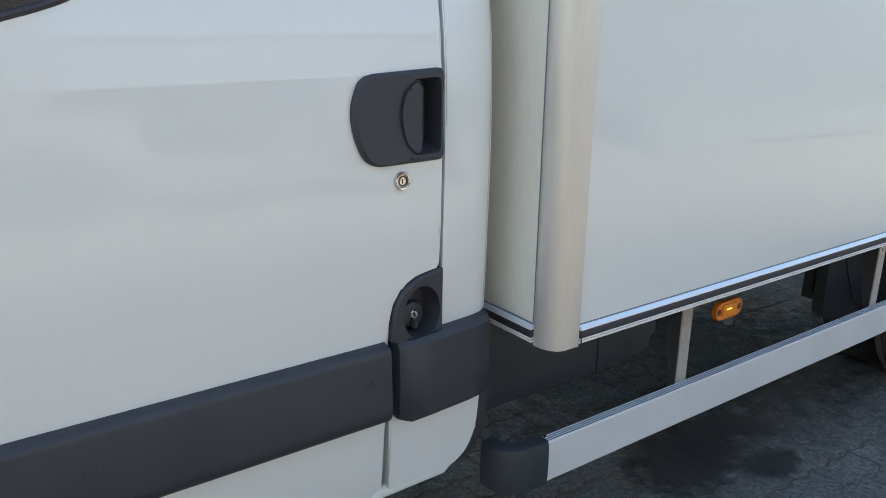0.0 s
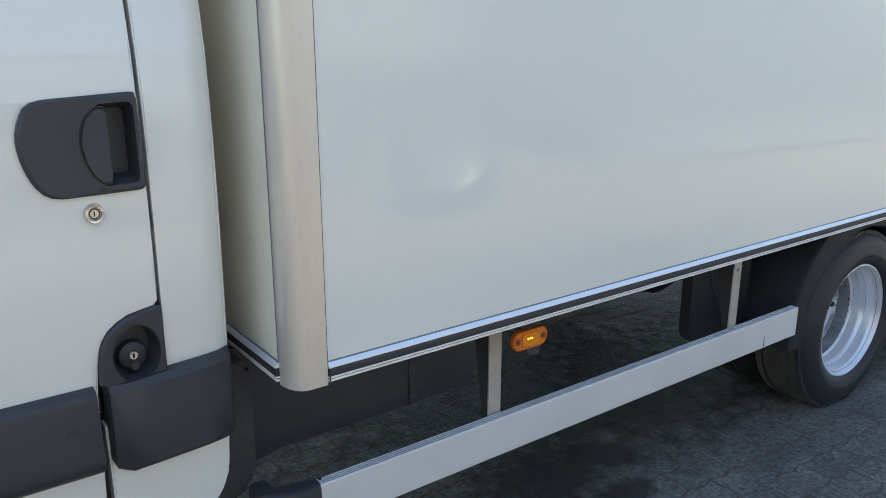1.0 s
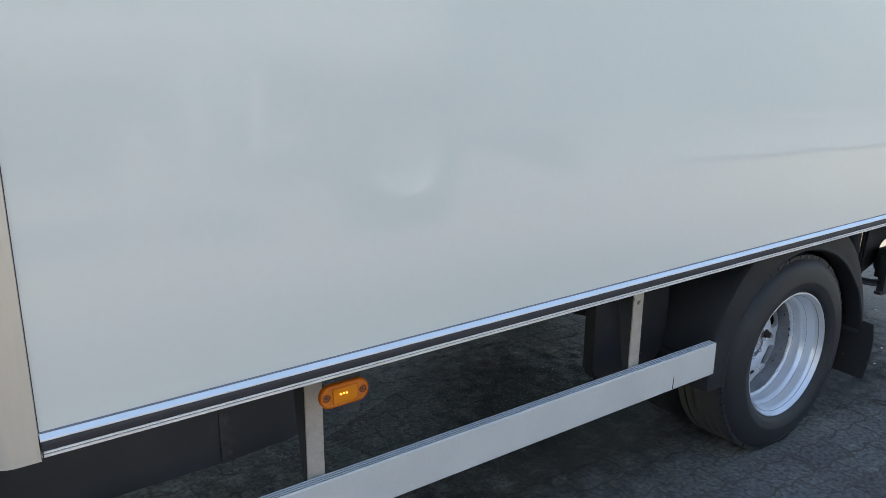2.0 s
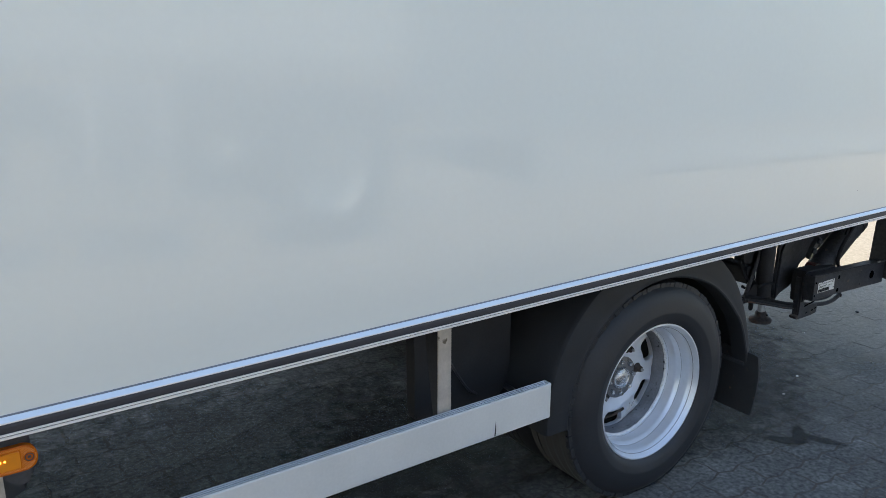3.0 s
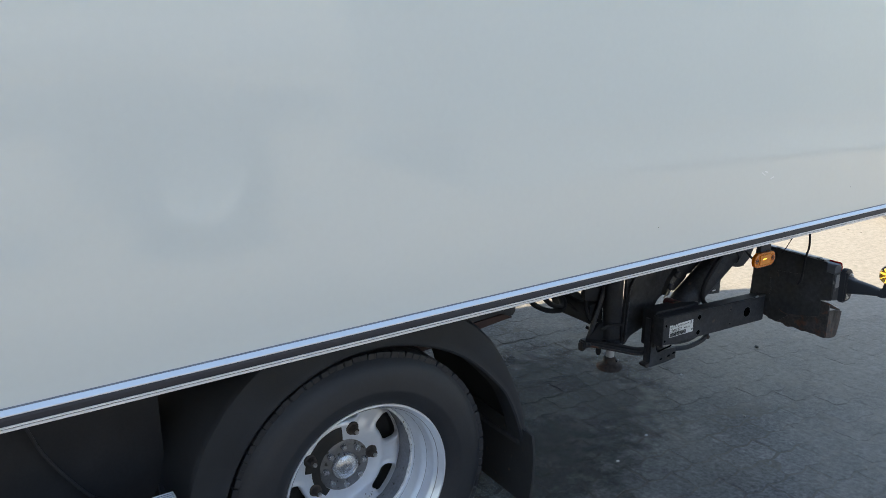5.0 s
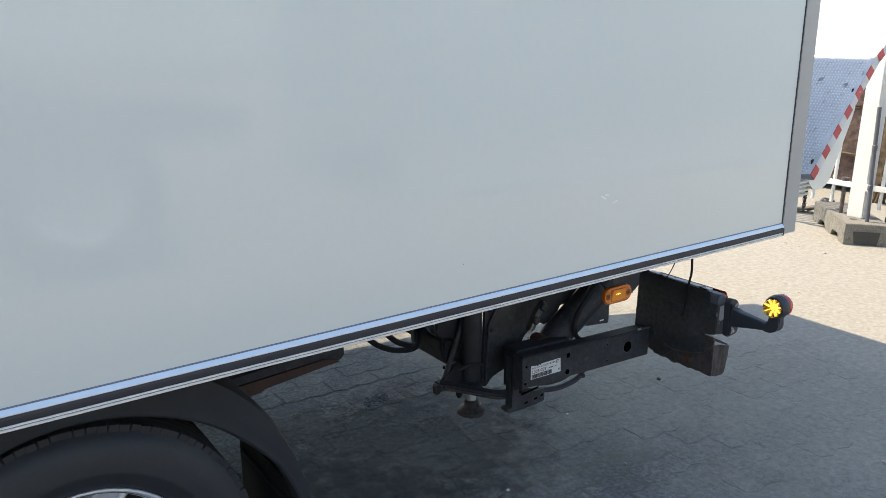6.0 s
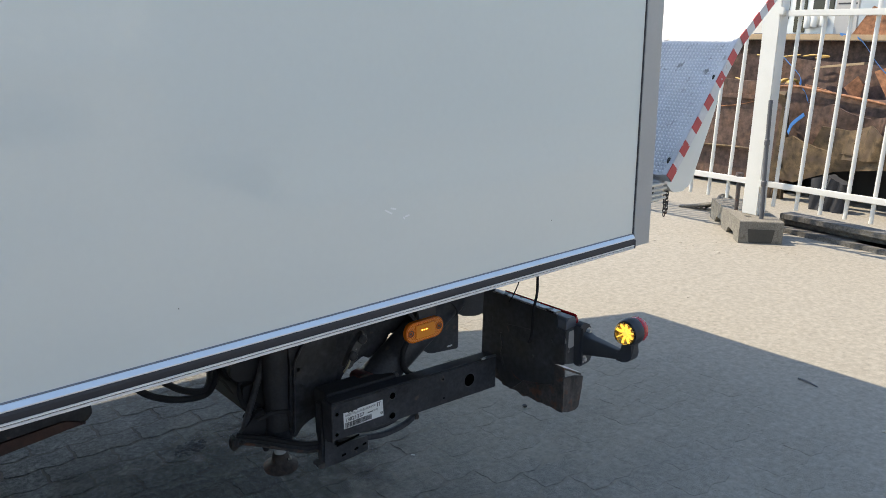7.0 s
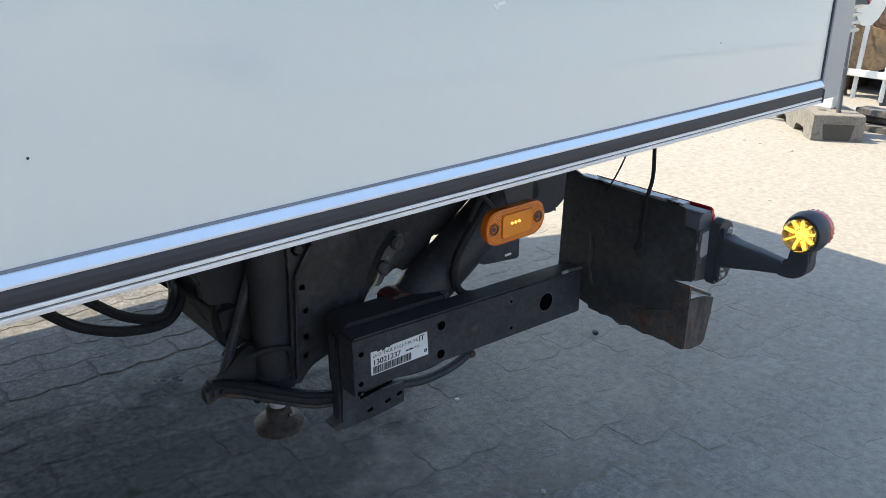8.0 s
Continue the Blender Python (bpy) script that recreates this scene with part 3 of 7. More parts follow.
def build_guard():
    # side guard of one ribbed aluminium plank
    y0, y1, top, low = 0.085, 0.115, 0.525, 0.421
    ring = [(y0, low + 0.003), (y0, top - 0.004), (y0 + 0.003, top - 0.001)]
    ring += [(y0 + 0.005, top - 0.001), (y0 + 0.0055, top - 0.005), (y1, top - 0.005), (y1, low), (y0 + 0.003, low)]
    beam = part("side_guard", prism(ring, "x", 1.240, 3.066), ALU_FLAT, truck, "ribbed aluminium side guard plank")
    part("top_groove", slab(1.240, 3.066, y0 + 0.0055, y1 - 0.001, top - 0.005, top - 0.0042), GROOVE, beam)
    for g in (0.0960, 0.1032, 0.1104):
        part("top_rib", slab(1.240, 3.0655, g, g + 0.0024, top - 0.0045, top - 0.002), RIB, beam)
    part("scratch", prism([(2.872, 0.425), (2.876, 0.425), (2.8775, 0.447), (2.876, 0.469), (2.8745, 0.447)], "y", y0 - 0.0006, y0 + 0.001), INK_AND_SHADE, beam)
    part("end_plate", slab(3.066, 3.0685, y0 + 0.002, y1 - 0.002, low + 0.002, top - 0.002), ALU_FLAT, beam)
    # black end cap turned inwards
    bm = bmesh.new()
    rings = []
    path = bend([(1.2405, 0.085, 0), (1.204, 0.086, 0), (1.169, 0.091, 0), (1.138, 0.105, 0), (1.122, 0.132, 0), (1.118, 0.172, 0)], 6)
    for i, p in enumerate(path):
        d = (path[min(i + 1, len(path) - 1)] - path[max(0, i - 1)]).normalized()
        side = Vector((-d.y, d.x, 0)) * -1
        o = p + Vector((0, -0.002, 0))
        rings.append([bm.verts.new((*(o + side * s).xy, z)) for s, z in ((0.035, 0.528), (0.006, 0.528), (0.0, 0.524), (-0.002, 0.513), (-0.003, 0.472), (-0.002, 0.433), (0.0, 0.418), (0.006, 0.414), (0.035, 0.414))])
    for a, b in zip(rings, rings[1:]):
        for k in range(8):
            bm.faces.new((a[k], a[k + 1], b[k + 1], b[k]))
    bm.faces.new(rings[0]), bm.faces.new(rings[-1])
    part("guard_end_cap", bm, PLASTIC, beam, "black plastic end cap")
    part("rivet", lathe([(0, -0.002), (0.003, -0.001), (0.004, 0.002)], (1.250, 0.107, 0.525), "z", n=10), INK_AND_SHADE, beam)
    for x in (1.722, 2.714):
        bm = slab(x + 0.004, x + 0.043, 0.120, 0.124, 0.47, 0.803)
        slab(x + 0.039, x + 0.043, 0.124, 0.138, 0.47, 0.803, bm=bm)
        bracket = part("guard_bracket", bm, POST, truck, "grey steel guard bracket")
        part("bracket_web", prism([(0.1245, 0.803), (0.190, 0.803), (0.160, 0.60), (0.136, 0.46), (0.1245, 0.46)], "x", x + 0.004, x + 0.008), UNDER, bracket, "dark tapered bracket web")


build_guard()


def build_marker(x, y, z, low):
    outline = rounded([(x - 0.053, z - 0.0235), (x - 0.053, z + 0.0235), (x + 0.053, z + 0.0235), (x + 0.053, z - 0.0235)], 0.0232, 8)
    lamp = part("side_marker_lamp", prism(outline, "y", y, y + 0.011, 0.001), AMBER, truck, "oval amber side marker lamp, lit")
    part("inner_reflector", prism(rounded([(x - 0.026, z - 0.015), (x - 0.026, z + 0.015), (x + 0.026, z + 0.015), (x + 0.026, z - 0.015)], 0.003), "y", y - 0.0025, y + 0.004, 0.001), AMBER_IN, lamp)
    # crossed prism lines over the lens
    bm = bmesh.new()
    for lean in (-1, 1):
        for k in range(-22, 23):
            spots = []
            for j in range(-20, 21):
                dz = 0.0011 * j
                u = 0.0034 * k + lean * dz
                reach = 0.0212 * math.sqrt(max(0, 1 - max(0, (abs(u) - 0.030) / 0.0215) ** 2))
                spots.append(abs(dz) < reach and not (abs(u) < 0.027 and abs(dz) < 0.016) and (abs(u) - 0.040) ** 2 + dz * dz > 0.0085 ** 2)
            j = 0
            while j < 41:
                if not spots[j]:
                    j += 1
                    continue
                e = j
                while e < 41 and spots[e]:
                    e += 1
                if e - j > 2:
                    d0, d1 = 0.0011 * (j - 20), 0.0011 * (e - 21)
                    sweep([(x + 0.0034 * k + lean * d0, y + 0.0002, z + d0), (x + 0.0034 * k + lean * d1, y + 0.0002, z + d1)], 0.0007, 4, bm=bm)
                j = e
    tagged(part("lens_ribs", bm, AMBER_IN, lamp), kind="stuff")
    for k in (-1, 0, 1):
        part("diode", lathe([(0, -0.0016), (0.0015, -0.001), (0.0019, 0.001)], (x - 0.004 + 0.0065 * k, y - 0.0025, z + 0.003), n=8), AMBER_LED, lamp, "lit amber diode")
    for s in (-1, 1):
        part("screw", lathe([(0.0075, -0.001), (0.006, -0.0016), (0.0055, 0.002), (0.0035, 0.002), (0.003, -0.0005), (0.0, -0.0005)], (x + 0.040 * s, y - 0.0002, z), n=14), RUST_NUT, lamp)
    part("lamp_bracket", prism([(x - 0.02, 0.803), (x + 0.042, 0.803), (x + 0.040, z - low), (x + 0.036, z - low - 0.010), (x + 0.016, z - low - 0.008), (x + 0.002, z - low + 0.002)], "y", y + 0.0115, y + 0.015), UNDER, lamp)
    part("lamp_cable", sweep(bend([(x + 0.02, y + 0.03, z), (x + 0.05, y + 0.07, z - 0.03), (x + 0.02, y + 0.12, z + 0.03), (x, y + 0.16, 0.80)]), 0.004, 6), SEAL, lamp)


build_marker(1.762, 0.015, 0.751, 0.042)
build_marker(4.937, 0.049, 0.726, 0.010)


FENDER = mat("matt black fender plastic", (0.026, 0.028, 0.032), 0.6, var=0.3, scale=8, fine=500, bump=0.15, spots=(0.03, 0.028, 0.026), spot_at=0.62, soft_edge=0.2, spec=0.3)
FLAKE = mat("flaking silver paint", (0.84, 0.85, 0.86), 0.4, metal=0.2, var=0.3, scale=60, bump=0.3, spots=(0.10, 0.09, 0.08), spot_at=0.62, spot_scale=60)
GALV_CLEAN = mat("bright bolt steel", (0.5, 0.5, 0.5), 0.35, metal=0.8, var=0.3, scale=120, bump=0.1, spots=(0.12, 0.09, 0.07), spot_at=0.62, spot_scale=120)
FLAP = mat("muddy flap rubber", (0.026, 0.026, 0.028), 0.75, var=0.3, scale=14, bump=0.2, spots=(0.10, 0.068, 0.045), spot_at=0.66, spot_scale=34)
OILY = mat("oily grime", (0.016, 0.014, 0.012), 0.6, var=0.4, scale=40, bump=0.2)


def build_wheel():
    cx, cz = 3.461, 0.379
    c = (cx, 0, cz)

    # tyres: the outer one and its inner twin, with grooves in the tread
    def tyre(y0, y1):
        w = y1 - y0
        side = [(0.222, 0.016), (0.228, 0.006), (0.245, -0.002), (0.258, -0.005), (0.262, -0.0065), (0.266, -0.006), (0.295, -0.004), (0.316, 0.003), (0.333, 0.014), (0.341, 0.024)]
        tread = []
        for k in range(4):
            u = 0.028 + k * (w - 0.056) / 3.6 + 0.012
            tread += [(0.353, u), (0.344, u + 0.001), (0.344, u + 0.005), (0.353, u + 0.006)]
        prof = side + [(0.349, 0.030)] + tread + [(0.349, w - 0.030)] + [(r, w - d) for r, d in side[::-1]]
        return lathe([(r, y0 + d) for r, d in prof], c, n=96)
    wheel = root("rear_wheel", "", "", Matrix())
    wheel.parent = truck
    wheel["label"] = "dual rear wheel, black tyres on dirty silver steel rims"
    part("tyre", tyre(0.088, 0.285), RUBBER, wheel, "black road tyre")
    part("tyre", tyre(0.335, 0.530), RUBBER, wheel)
    # small lugs on the shoulder, worn unevenly
    bm, dice = bmesh.new(), random.Random(21)
    for k in range(104):
        a = 2 * math.pi * (k + dice.uniform(-0.1, 0.1)) / 104
        b = slab(-0.0097, 0.0097, 0.1075 + dice.uniform(0, 0.003), 0.124, 0.333, 0.3515 + dice.uniform(0, 0.0012), 0.0012, 1)
        b.transform(Matrix.Translation(c) @ Matrix.Rotation(a, 4, "Y"))
        me = bpy.data.meshes.new("lug")
        b.to_mesh(me), b.free()
        bm.from_mesh(me)
        bpy.data.meshes.remove(me)
    tagged(part("shoulder_tread", bm, RUBBER, wheel, "worn tread shoulder"), kind="stuff")
    bm = lathe([(0.3535, 0.122), (0.3535, 0.143)], c, n=96)
    for u in (0.152, 0.189, 0.226, 0.258):
        lathe([(0.3535, u), (0.3535, u + 0.026)], c, n=96, bm=bm)
    part("tread_band", bm, TREAD, wheel, "dusty grooved tread")
    # rim
    lip = [(0.206, 0.118), (0.2145, 0.104), (0.2185, 0.098), (0.2225, 0.0985), (0.2235, 0.102), (0.221, 0.110), (0.216, 0.116)]
    part("rim_flange", lathe(lip + [lip[0]], c, n=96), SILVER, wheel, "silver rim flange")
    part("rim_barrel", lathe([(0.2085, 0.113), (0.203, 0.121), (0.201, 0.128), (0.200, 0.150), (0.197, 0.157), (0.192, 0.164), (0.1905, 0.172), (0.1895, 0.192), (0.188, 0.199), (0.185, 0.203)], c, n=96), SILVER, wheel, "silver rim barrel")
    # thin dark rings along the steps of the rim
    for r, y in ((0.2080, 0.1128), (0.1992, 0.1525), (0.1888, 0.1965)):
        part("rim_groove", lathe([(r + 0.0004, y - 0.0012), (r - 0.0006, y), (r + 0.0002, y + 0.0014)], c, n=96), DIRTY_RIM, wheel, "dark line round the rim")
    part("rim_well", lathe([(0.185, 0.2035), (0.1825, 0.207), (0.1815, 0.216), (0.1800, 0.234), (0.1790, 0.250), (0.178, 0.262)], c, n=96), DIRTY_RIM, wheel, "dirty flaking rim well")
    # flaking edge along the well: one uneven line
    line = []
    for k in range(150):
        t = radians(-175 + 250 * k / 149)
        r = 0.1822 + 0.0016 * noise.noise(Vector((k * 0.21, 0, 4)))
        line.append((cx + r * math.cos(t), 0.2045 + 0.0028 * noise.noise(Vector((k * 0.33, 2, 0))), cz + r * math.sin(t)))
    part("flaking_edge", sweep(line, 0.0034, 6), FLAKE, wheel, "flaking bright edge in the rim")
    # pressed disc with six slots
    bm = bmesh.new()

    def face(r):
        return between(r, [(0.0, 0.238), (0.098, 0.238), (0.106, 0.2385), (0.112, 0.2400), (0.120, 0.2445), (0.126, 0.2460), (0.166, 0.2475), (0.172, 0.2500), (0.179, 0.2600)])
    mid, r0, r1, rays = 0.1495, 0.058, 0.179, 40
    for i in range(6):
        turn = radians(-35 + 60 * i)
        side = radians(30) * mid
        box = [(-side, r0), (side, r0), (side, r1), (-side, r1)]
        slot = rounded([(-0.041, mid - 0.0245), (0.041, mid - 0.0245), (0.041, mid + 0.0245), (-0.041, mid + 0.0245)], 0.019, 8)
        edge, hole = inside_out(box, (0, mid), rays), inside_out(slot, (0, mid), rays)
        corner = [min(range(rays), key=lambda k: (Vector(edge[k]) - Vector(p)).length) for p in box]
        for k, p in zip(corner, box):
            edge[k] = p

        def at_place(p, y):
            t = turn + p[0] / mid
            return (cx + p[1] * math.cos(t), y, cz + p[1] * math.sin(t))
        loops = []
        for f, dy in ((1.0, 0), (0.72, 0), (0.5, 0), (0.36, 0.0006), (0.24, -0.0012), (0.14, -0.0026), (0.065, -0.0022), (0.02, 0.001), (0.0, 0.005), (0.0, 0.016)):
            ring = []
            for e, o in zip(edge, hole):
                p = Vector(o) + (Vector(e) - Vector(o)) * f
                ring.append(bm.verts.new(at_place(p, face(p.y) + dy)))
            loops.append(ring)
        for a, b in zip(loops, loops[1:]):
            for k in range(rays):
                bm.faces.new((a[k], a[(k + 1) % rays], b[(k + 1) % rays], b[k]))
    bmesh.ops.remove_doubles(bm, verts=bm.verts, dist=0.0006)
    link("wheel_disc", bm, SILVER, wheel, "silver slotted wheel disc", crease=60)
    # Black disc added for the shade seen through the slots.
    part("inner_disc", lathe([(0.0, 0.300), (0.15, 0.300), (0.172, 0.296), (0.175, 0.275)], c, n=48), INK_AND_SHADE, wheel)
    # axle end and hub
    part("hub_flange", lathe([(0.072, 0.240), (0.070, 0.2375), (0.067, 0.2365), (0.030, 0.2360)], c, n=48), HUB, wheel, "grimy steel axle flange")
    part("hub_cap", lathe([(0.0375, 0.2365), (0.0370, 0.2290), (0.0345, 0.2255), (0.0315, 0.2255), (0.0300, 0.2275), (0.0285, 0.2265), (0.022, 0.2225), (0.012, 0.2200), (0.007, 0.2200), (0.0055, 0.2240), (0.0, 0.2240)], c, n=48), CAP, wheel, "bright worn hub cap")
    for lo, hi, r in ((92, 176, 0.110), (176, 232, 0.092)):
        part("hub_grime", lathe([(0.0705, 0.2350), (r * 0.85, 0.2350), (r * 0.96, 0.2364), (r, 0.2385)], c, n=18, lo=lo, hi=hi), OILY, wheel, "oily grime")
    for k in range(8):
        a = radians(45 * k + 2)
        part("hub_bolt", lathe([(0, -0.012), (0.006, -0.012), (0.0082, -0.009), (0.0085, 0.002)], (cx + 0.0545 * math.cos(a), 0.2360, cz + 0.0545 * math.sin(a)), n=10), CAP, wheel)
    for angle, r in ((74, 0.099), (156, 0.100), (209, 0.094), (10, 0.080)):
        a = radians(angle)
        at = (cx + r * math.cos(a), 0.240, cz + r * math.sin(a))
        part("rusty_washer", lathe([(0.0, -0.003), (0.0165, -0.003), (0.019, 0.0)], at, n=18), OILY, wheel)
        nut = part("wheel_nut", lathe([(0.0, -0.024), (0.0070, -0.024), (0.0078, -0.021), (0.0098, -0.0205), (0.0115, -0.012), (0.0140, -0.005), (0.0170, -0.0035), (0.0170, 0.001)], at, n=12), RUST_NUT, wheel, "rusty wheel nut")
        part("stud_end", lathe([(0.0, -0.030), (0.0046, -0.030), (0.0052, -0.028), (0.0052, -0.022)], at, n=10), GALV_CLEAN, nut)
    # hammered paint and the brass valve by the lower slots
    bm = bmesh.new()
    grid = []
    for i in range(37):
        grid.append([])
        for j in range(22):
            t, r = radians(-73 + 0.66 * i), 0.126 + 0.0017 * j
            grid[-1].append(bm.verts.new((cx + r * math.cos(t), face(r) - 0.0030 + 0.0024 * noise.noise(Vector((i * 0.35, j * 0.3, 3))), cz + r * math.sin(t))))
    for i in range(36):
        for j in range(21):
            if noise.noise(Vector((i * 0.16, j * 0.2, 7))) + 0.4 * noise.noise(Vector((i * 0.5, j * 0.5, 2))) > 0.55 * (abs(i - 18) / 18 + abs(j - 10) / 10) - 0.38:
                bm.faces.new((grid[i][j], grid[i + 1][j], grid[i + 1][j + 1], grid[i][j + 1]))
    part("flaked_paint", bm, FLAKE, wheel, "patch of flaked silver paint")
    stem = [(cx + r * math.cos(radians(t)), y, cz + r * math.sin(radians(t))) for r, t, y in ((0.150, -102, 0.262), (0.138, -92, 0.250), (0.121, -77, 0.236))]
    part("valve_stem", sweep(stem, 0.0045, 8), RUST_NUT, wheel, "rusty valve stem")
    # The drum's black paints in the shade behind the disc.
    part("brake_drum", lathe([(0.0, 0.345), (0.14, 0.345), (0.145, 0.36), (0.145, 0.40)], c, n=40), INK_AND_SHADE, wheel, "brake drum coloured black for shade")
    # inner rim
    part("inner_rim", lathe([(0.222, 0.345), (0.205, 0.36), (0.19, 0.42), (0.205, 0.5), (0.222, 0.52)], c, n=48), DIRTY_RIM, wheel)

    # fender: a flat-faced moulded arch whose lip hugs the tyre in front and leaves it behind
    bm = bmesh.new()
    rings = []
    for k in range(57):
        deg = -3 + 185 * k / 56
        a = radians(deg)
        inner = between(deg, [(-3, 0.472), (5, 0.455), (12, 0.444), (21, 0.431), (28, 0.415), (37, 0.402), (54, 0.384), (65, 0.374), (77, 0.369), (110, 0.365), (150, 0.366), (200, 0.368)])
        outer = between(deg, [(-3, 0.496), (3, 0.492), (14, 0.482), (25, 0.478), (35, 0.482), (60, 0.482), (120, 0.470), (148, 0.462), (200, 0.440)])
        cap = 0.402 / math.sin(a) if 10 < deg < 170 else 9
        outer = min(outer, max(cap, inner + 0.02))
        w = outer - inner
        ring = []
        for r, d in ((inner + 0.001, 0.150), (inner, 0.100), (inner + 0.003, 0.093), (inner + 0.008, 0.091), (inner + 0.014, 0.0935), (inner + 0.2 * w + 0.01, 0.0945), (inner + 0.8 * w, 0.0965), (outer - 0.08 * w, 0.100), (outer, 0.112), (outer, 0.54), (outer - 0.005, 0.54), (outer - 0.005, 0.118)):
            ring.append(bm.verts.new((cx + r * math.cos(a), d, cz + r * math.sin(a))))
        rings.append(ring)
    for a, b in zip(rings, rings[1:]):
        for k in range(len(a) - 1):
            bm.faces.new((a[k], a[k + 1], b[k + 1], b[k]))
    fender = part("rear_fender", bm, FENDER, truck, "black moulded plastic fender over the rear wheels")
    flap = prism(rounded([(0.060, 0.177), (0.046, 0.27), (0.043, 0.341), (0.052, 0.399), (0.075, 0.402), (0.52, 0.41), (0.52, 0.180)], [0.006, 0.02, 0.02, 0.004, 0.004, 0.0, 0.01]), "x", 3.934, 3.942)
    part("mud_flap", flap, FLAP, truck, "black rubber mud flap with mud specks")
    part("flap_clamp", slab(3.925, 3.945, 0.10, 0.5, 0.352, 0.366, 0.002), BLACK, truck)
    part("fender_stay", sweep([(2.985, 0.12, 0.47), (2.998, 0.15, 0.45), (3.02, 0.3, 0.45)], 0.01, 8), PLASTIC, fender)


PLACE = Matrix.Translation((0.071, 0.017, -0.021))
build_wheel()
PLACE = Matrix()


def build_chassis():
    for y in (0.66, 1.44):
        bm = slab(1.09, 5.40, y, y + 0.006, 0.60, 0.76)
        slab(1.09, 5.40, y, y + 0.06, 0.754, 0.76, bm=bm)
        slab(1.09, 5.40, y, y + 0.06, 0.60, 0.606, bm=bm)
        part("chassis_rail", bm, UNDER, truck, "dusty black chassis rail")
    for x in (1.5, 2.4, 3.1, 3.9, 4.6):
        part("cross_member", slab(x, x + 0.06, 0.66, 1.5, 0.64, 0.74, 0.004), UNDER, truck)
    for x in (1.4, 1.9, 2.4, 2.9, 3.4, 3.9, 4.4, 4.9, 5.3):
        part("floor_bearer", slab(x, x + 0.04, 0.17, 2.13, 0.762, 0.803, 0.003), UNDER, truck)
    part("axle", sweep([(3.532, 0.3, 0.358), (3.532, 1.87, 0.358)], 0.045, 16), RUST, truck, "rusty rear axle")
    part("differential", lathe([(0.0, -0.14), (0.08, -0.13), (0.14, -0.06), (0.15, 0.0), (0.14, 0.06), (0.08, 0.13), (0.0, 0.14)], (3.532, 1.09, 0.358), n=24), UNDER, truck)
    part("leaf_spring", sweep(bend([(2.85, 0.62, 0.60), (3.1, 0.62, 0.50), (3.532, 0.62, 0.44), (3.85, 0.62, 0.50), (4.12, 0.62, 0.60)]), 0.028, 8), UNDER, truck)
    part("propeller_shaft", sweep([(1.1, 1.06, 0.50), (3.4, 1.08, 0.40)], 0.04, 12), UNDER, truck)
    # far wheels
    for y0 in (1.62, 1.87):
        part("far_tyre", lathe([(0.2, y0), (0.24, y0 - 0.004), (0.30, y0), (0.34, y0 + 0.03), (0.345, y0 + 0.10), (0.34, y0 + 0.17), (0.30, y0 + 0.196), (0.2, y0 + 0.19)], (3.532, 0, 0.358), n=48), RUBBER, truck)
    # plastic tank behind the cab
    tank = prism(rounded([(1.10, 0.80), (1.10, 0.47), (1.16, 0.50), (1.24, 0.520), (1.64, 0.520), (1.79, 0.532), (1.832, 0.56), (1.835, 0.80)],
                         [0, 0.02, 0.02, 0.03, 0.02, 0.03, 0.03, 0]), "y", 0.285, 0.62, 0.012)
    part("fuel_tank", tank, PLASTIC, truck, "black plastic fuel tank")
    part("wheel_housing", prism(rounded([(0.95, 0.78), (1.145, 0.80), (1.145, 0.52), (1.09, 0.49), (0.95, 0.45)], 0.03), "y", 0.19, 0.30, 0.01), UNDER, truck)
    part("tank_strap", slab(1.60, 1.63, 0.281, 0.285, 0.52, 0.80), BLACK, truck)
    # black splash panel and battery box before the rear wheel
    part("splash_panel", prism(rounded([(2.765, 0.80), (2.765, 0.40), (3.02, 0.36), (3.10, 0.45), (3.10, 0.80)], 0.03), "y", 0.30, 0.34, 0.006), SHADE_BLACK, truck, "black splash panel")
    part("hanging_flap", prism([(2.95, 0.62), (3.10, 0.62), (3.14, 0.325), (2.96, 0.415)], "y", 0.45, 0.46), OILY, truck)
    part("cable", sweep(bend([(2.80, 0.285, 0.79), (2.808, 0.285, 0.72), (2.831, 0.285, 0.665), (2.862, 0.285, 0.581), (2.931, 0.285, 0.471), (2.97, 0.29, 0.44)]), 0.004, 6), SEAL, truck, "thin black cable on the splash panel")


build_chassis()


def bolt_head(parent, at, r=0.008, axis="y", material=None, height=0.008):
    return part("bolt", lathe([(0.0, -height), (r * 0.8, -height), (r, -height * 0.75), (r, 0.0), (r * 1.5, 0.0), (r * 1.5, 0.002)], at, axis, n=6), material or BLACK, parent)


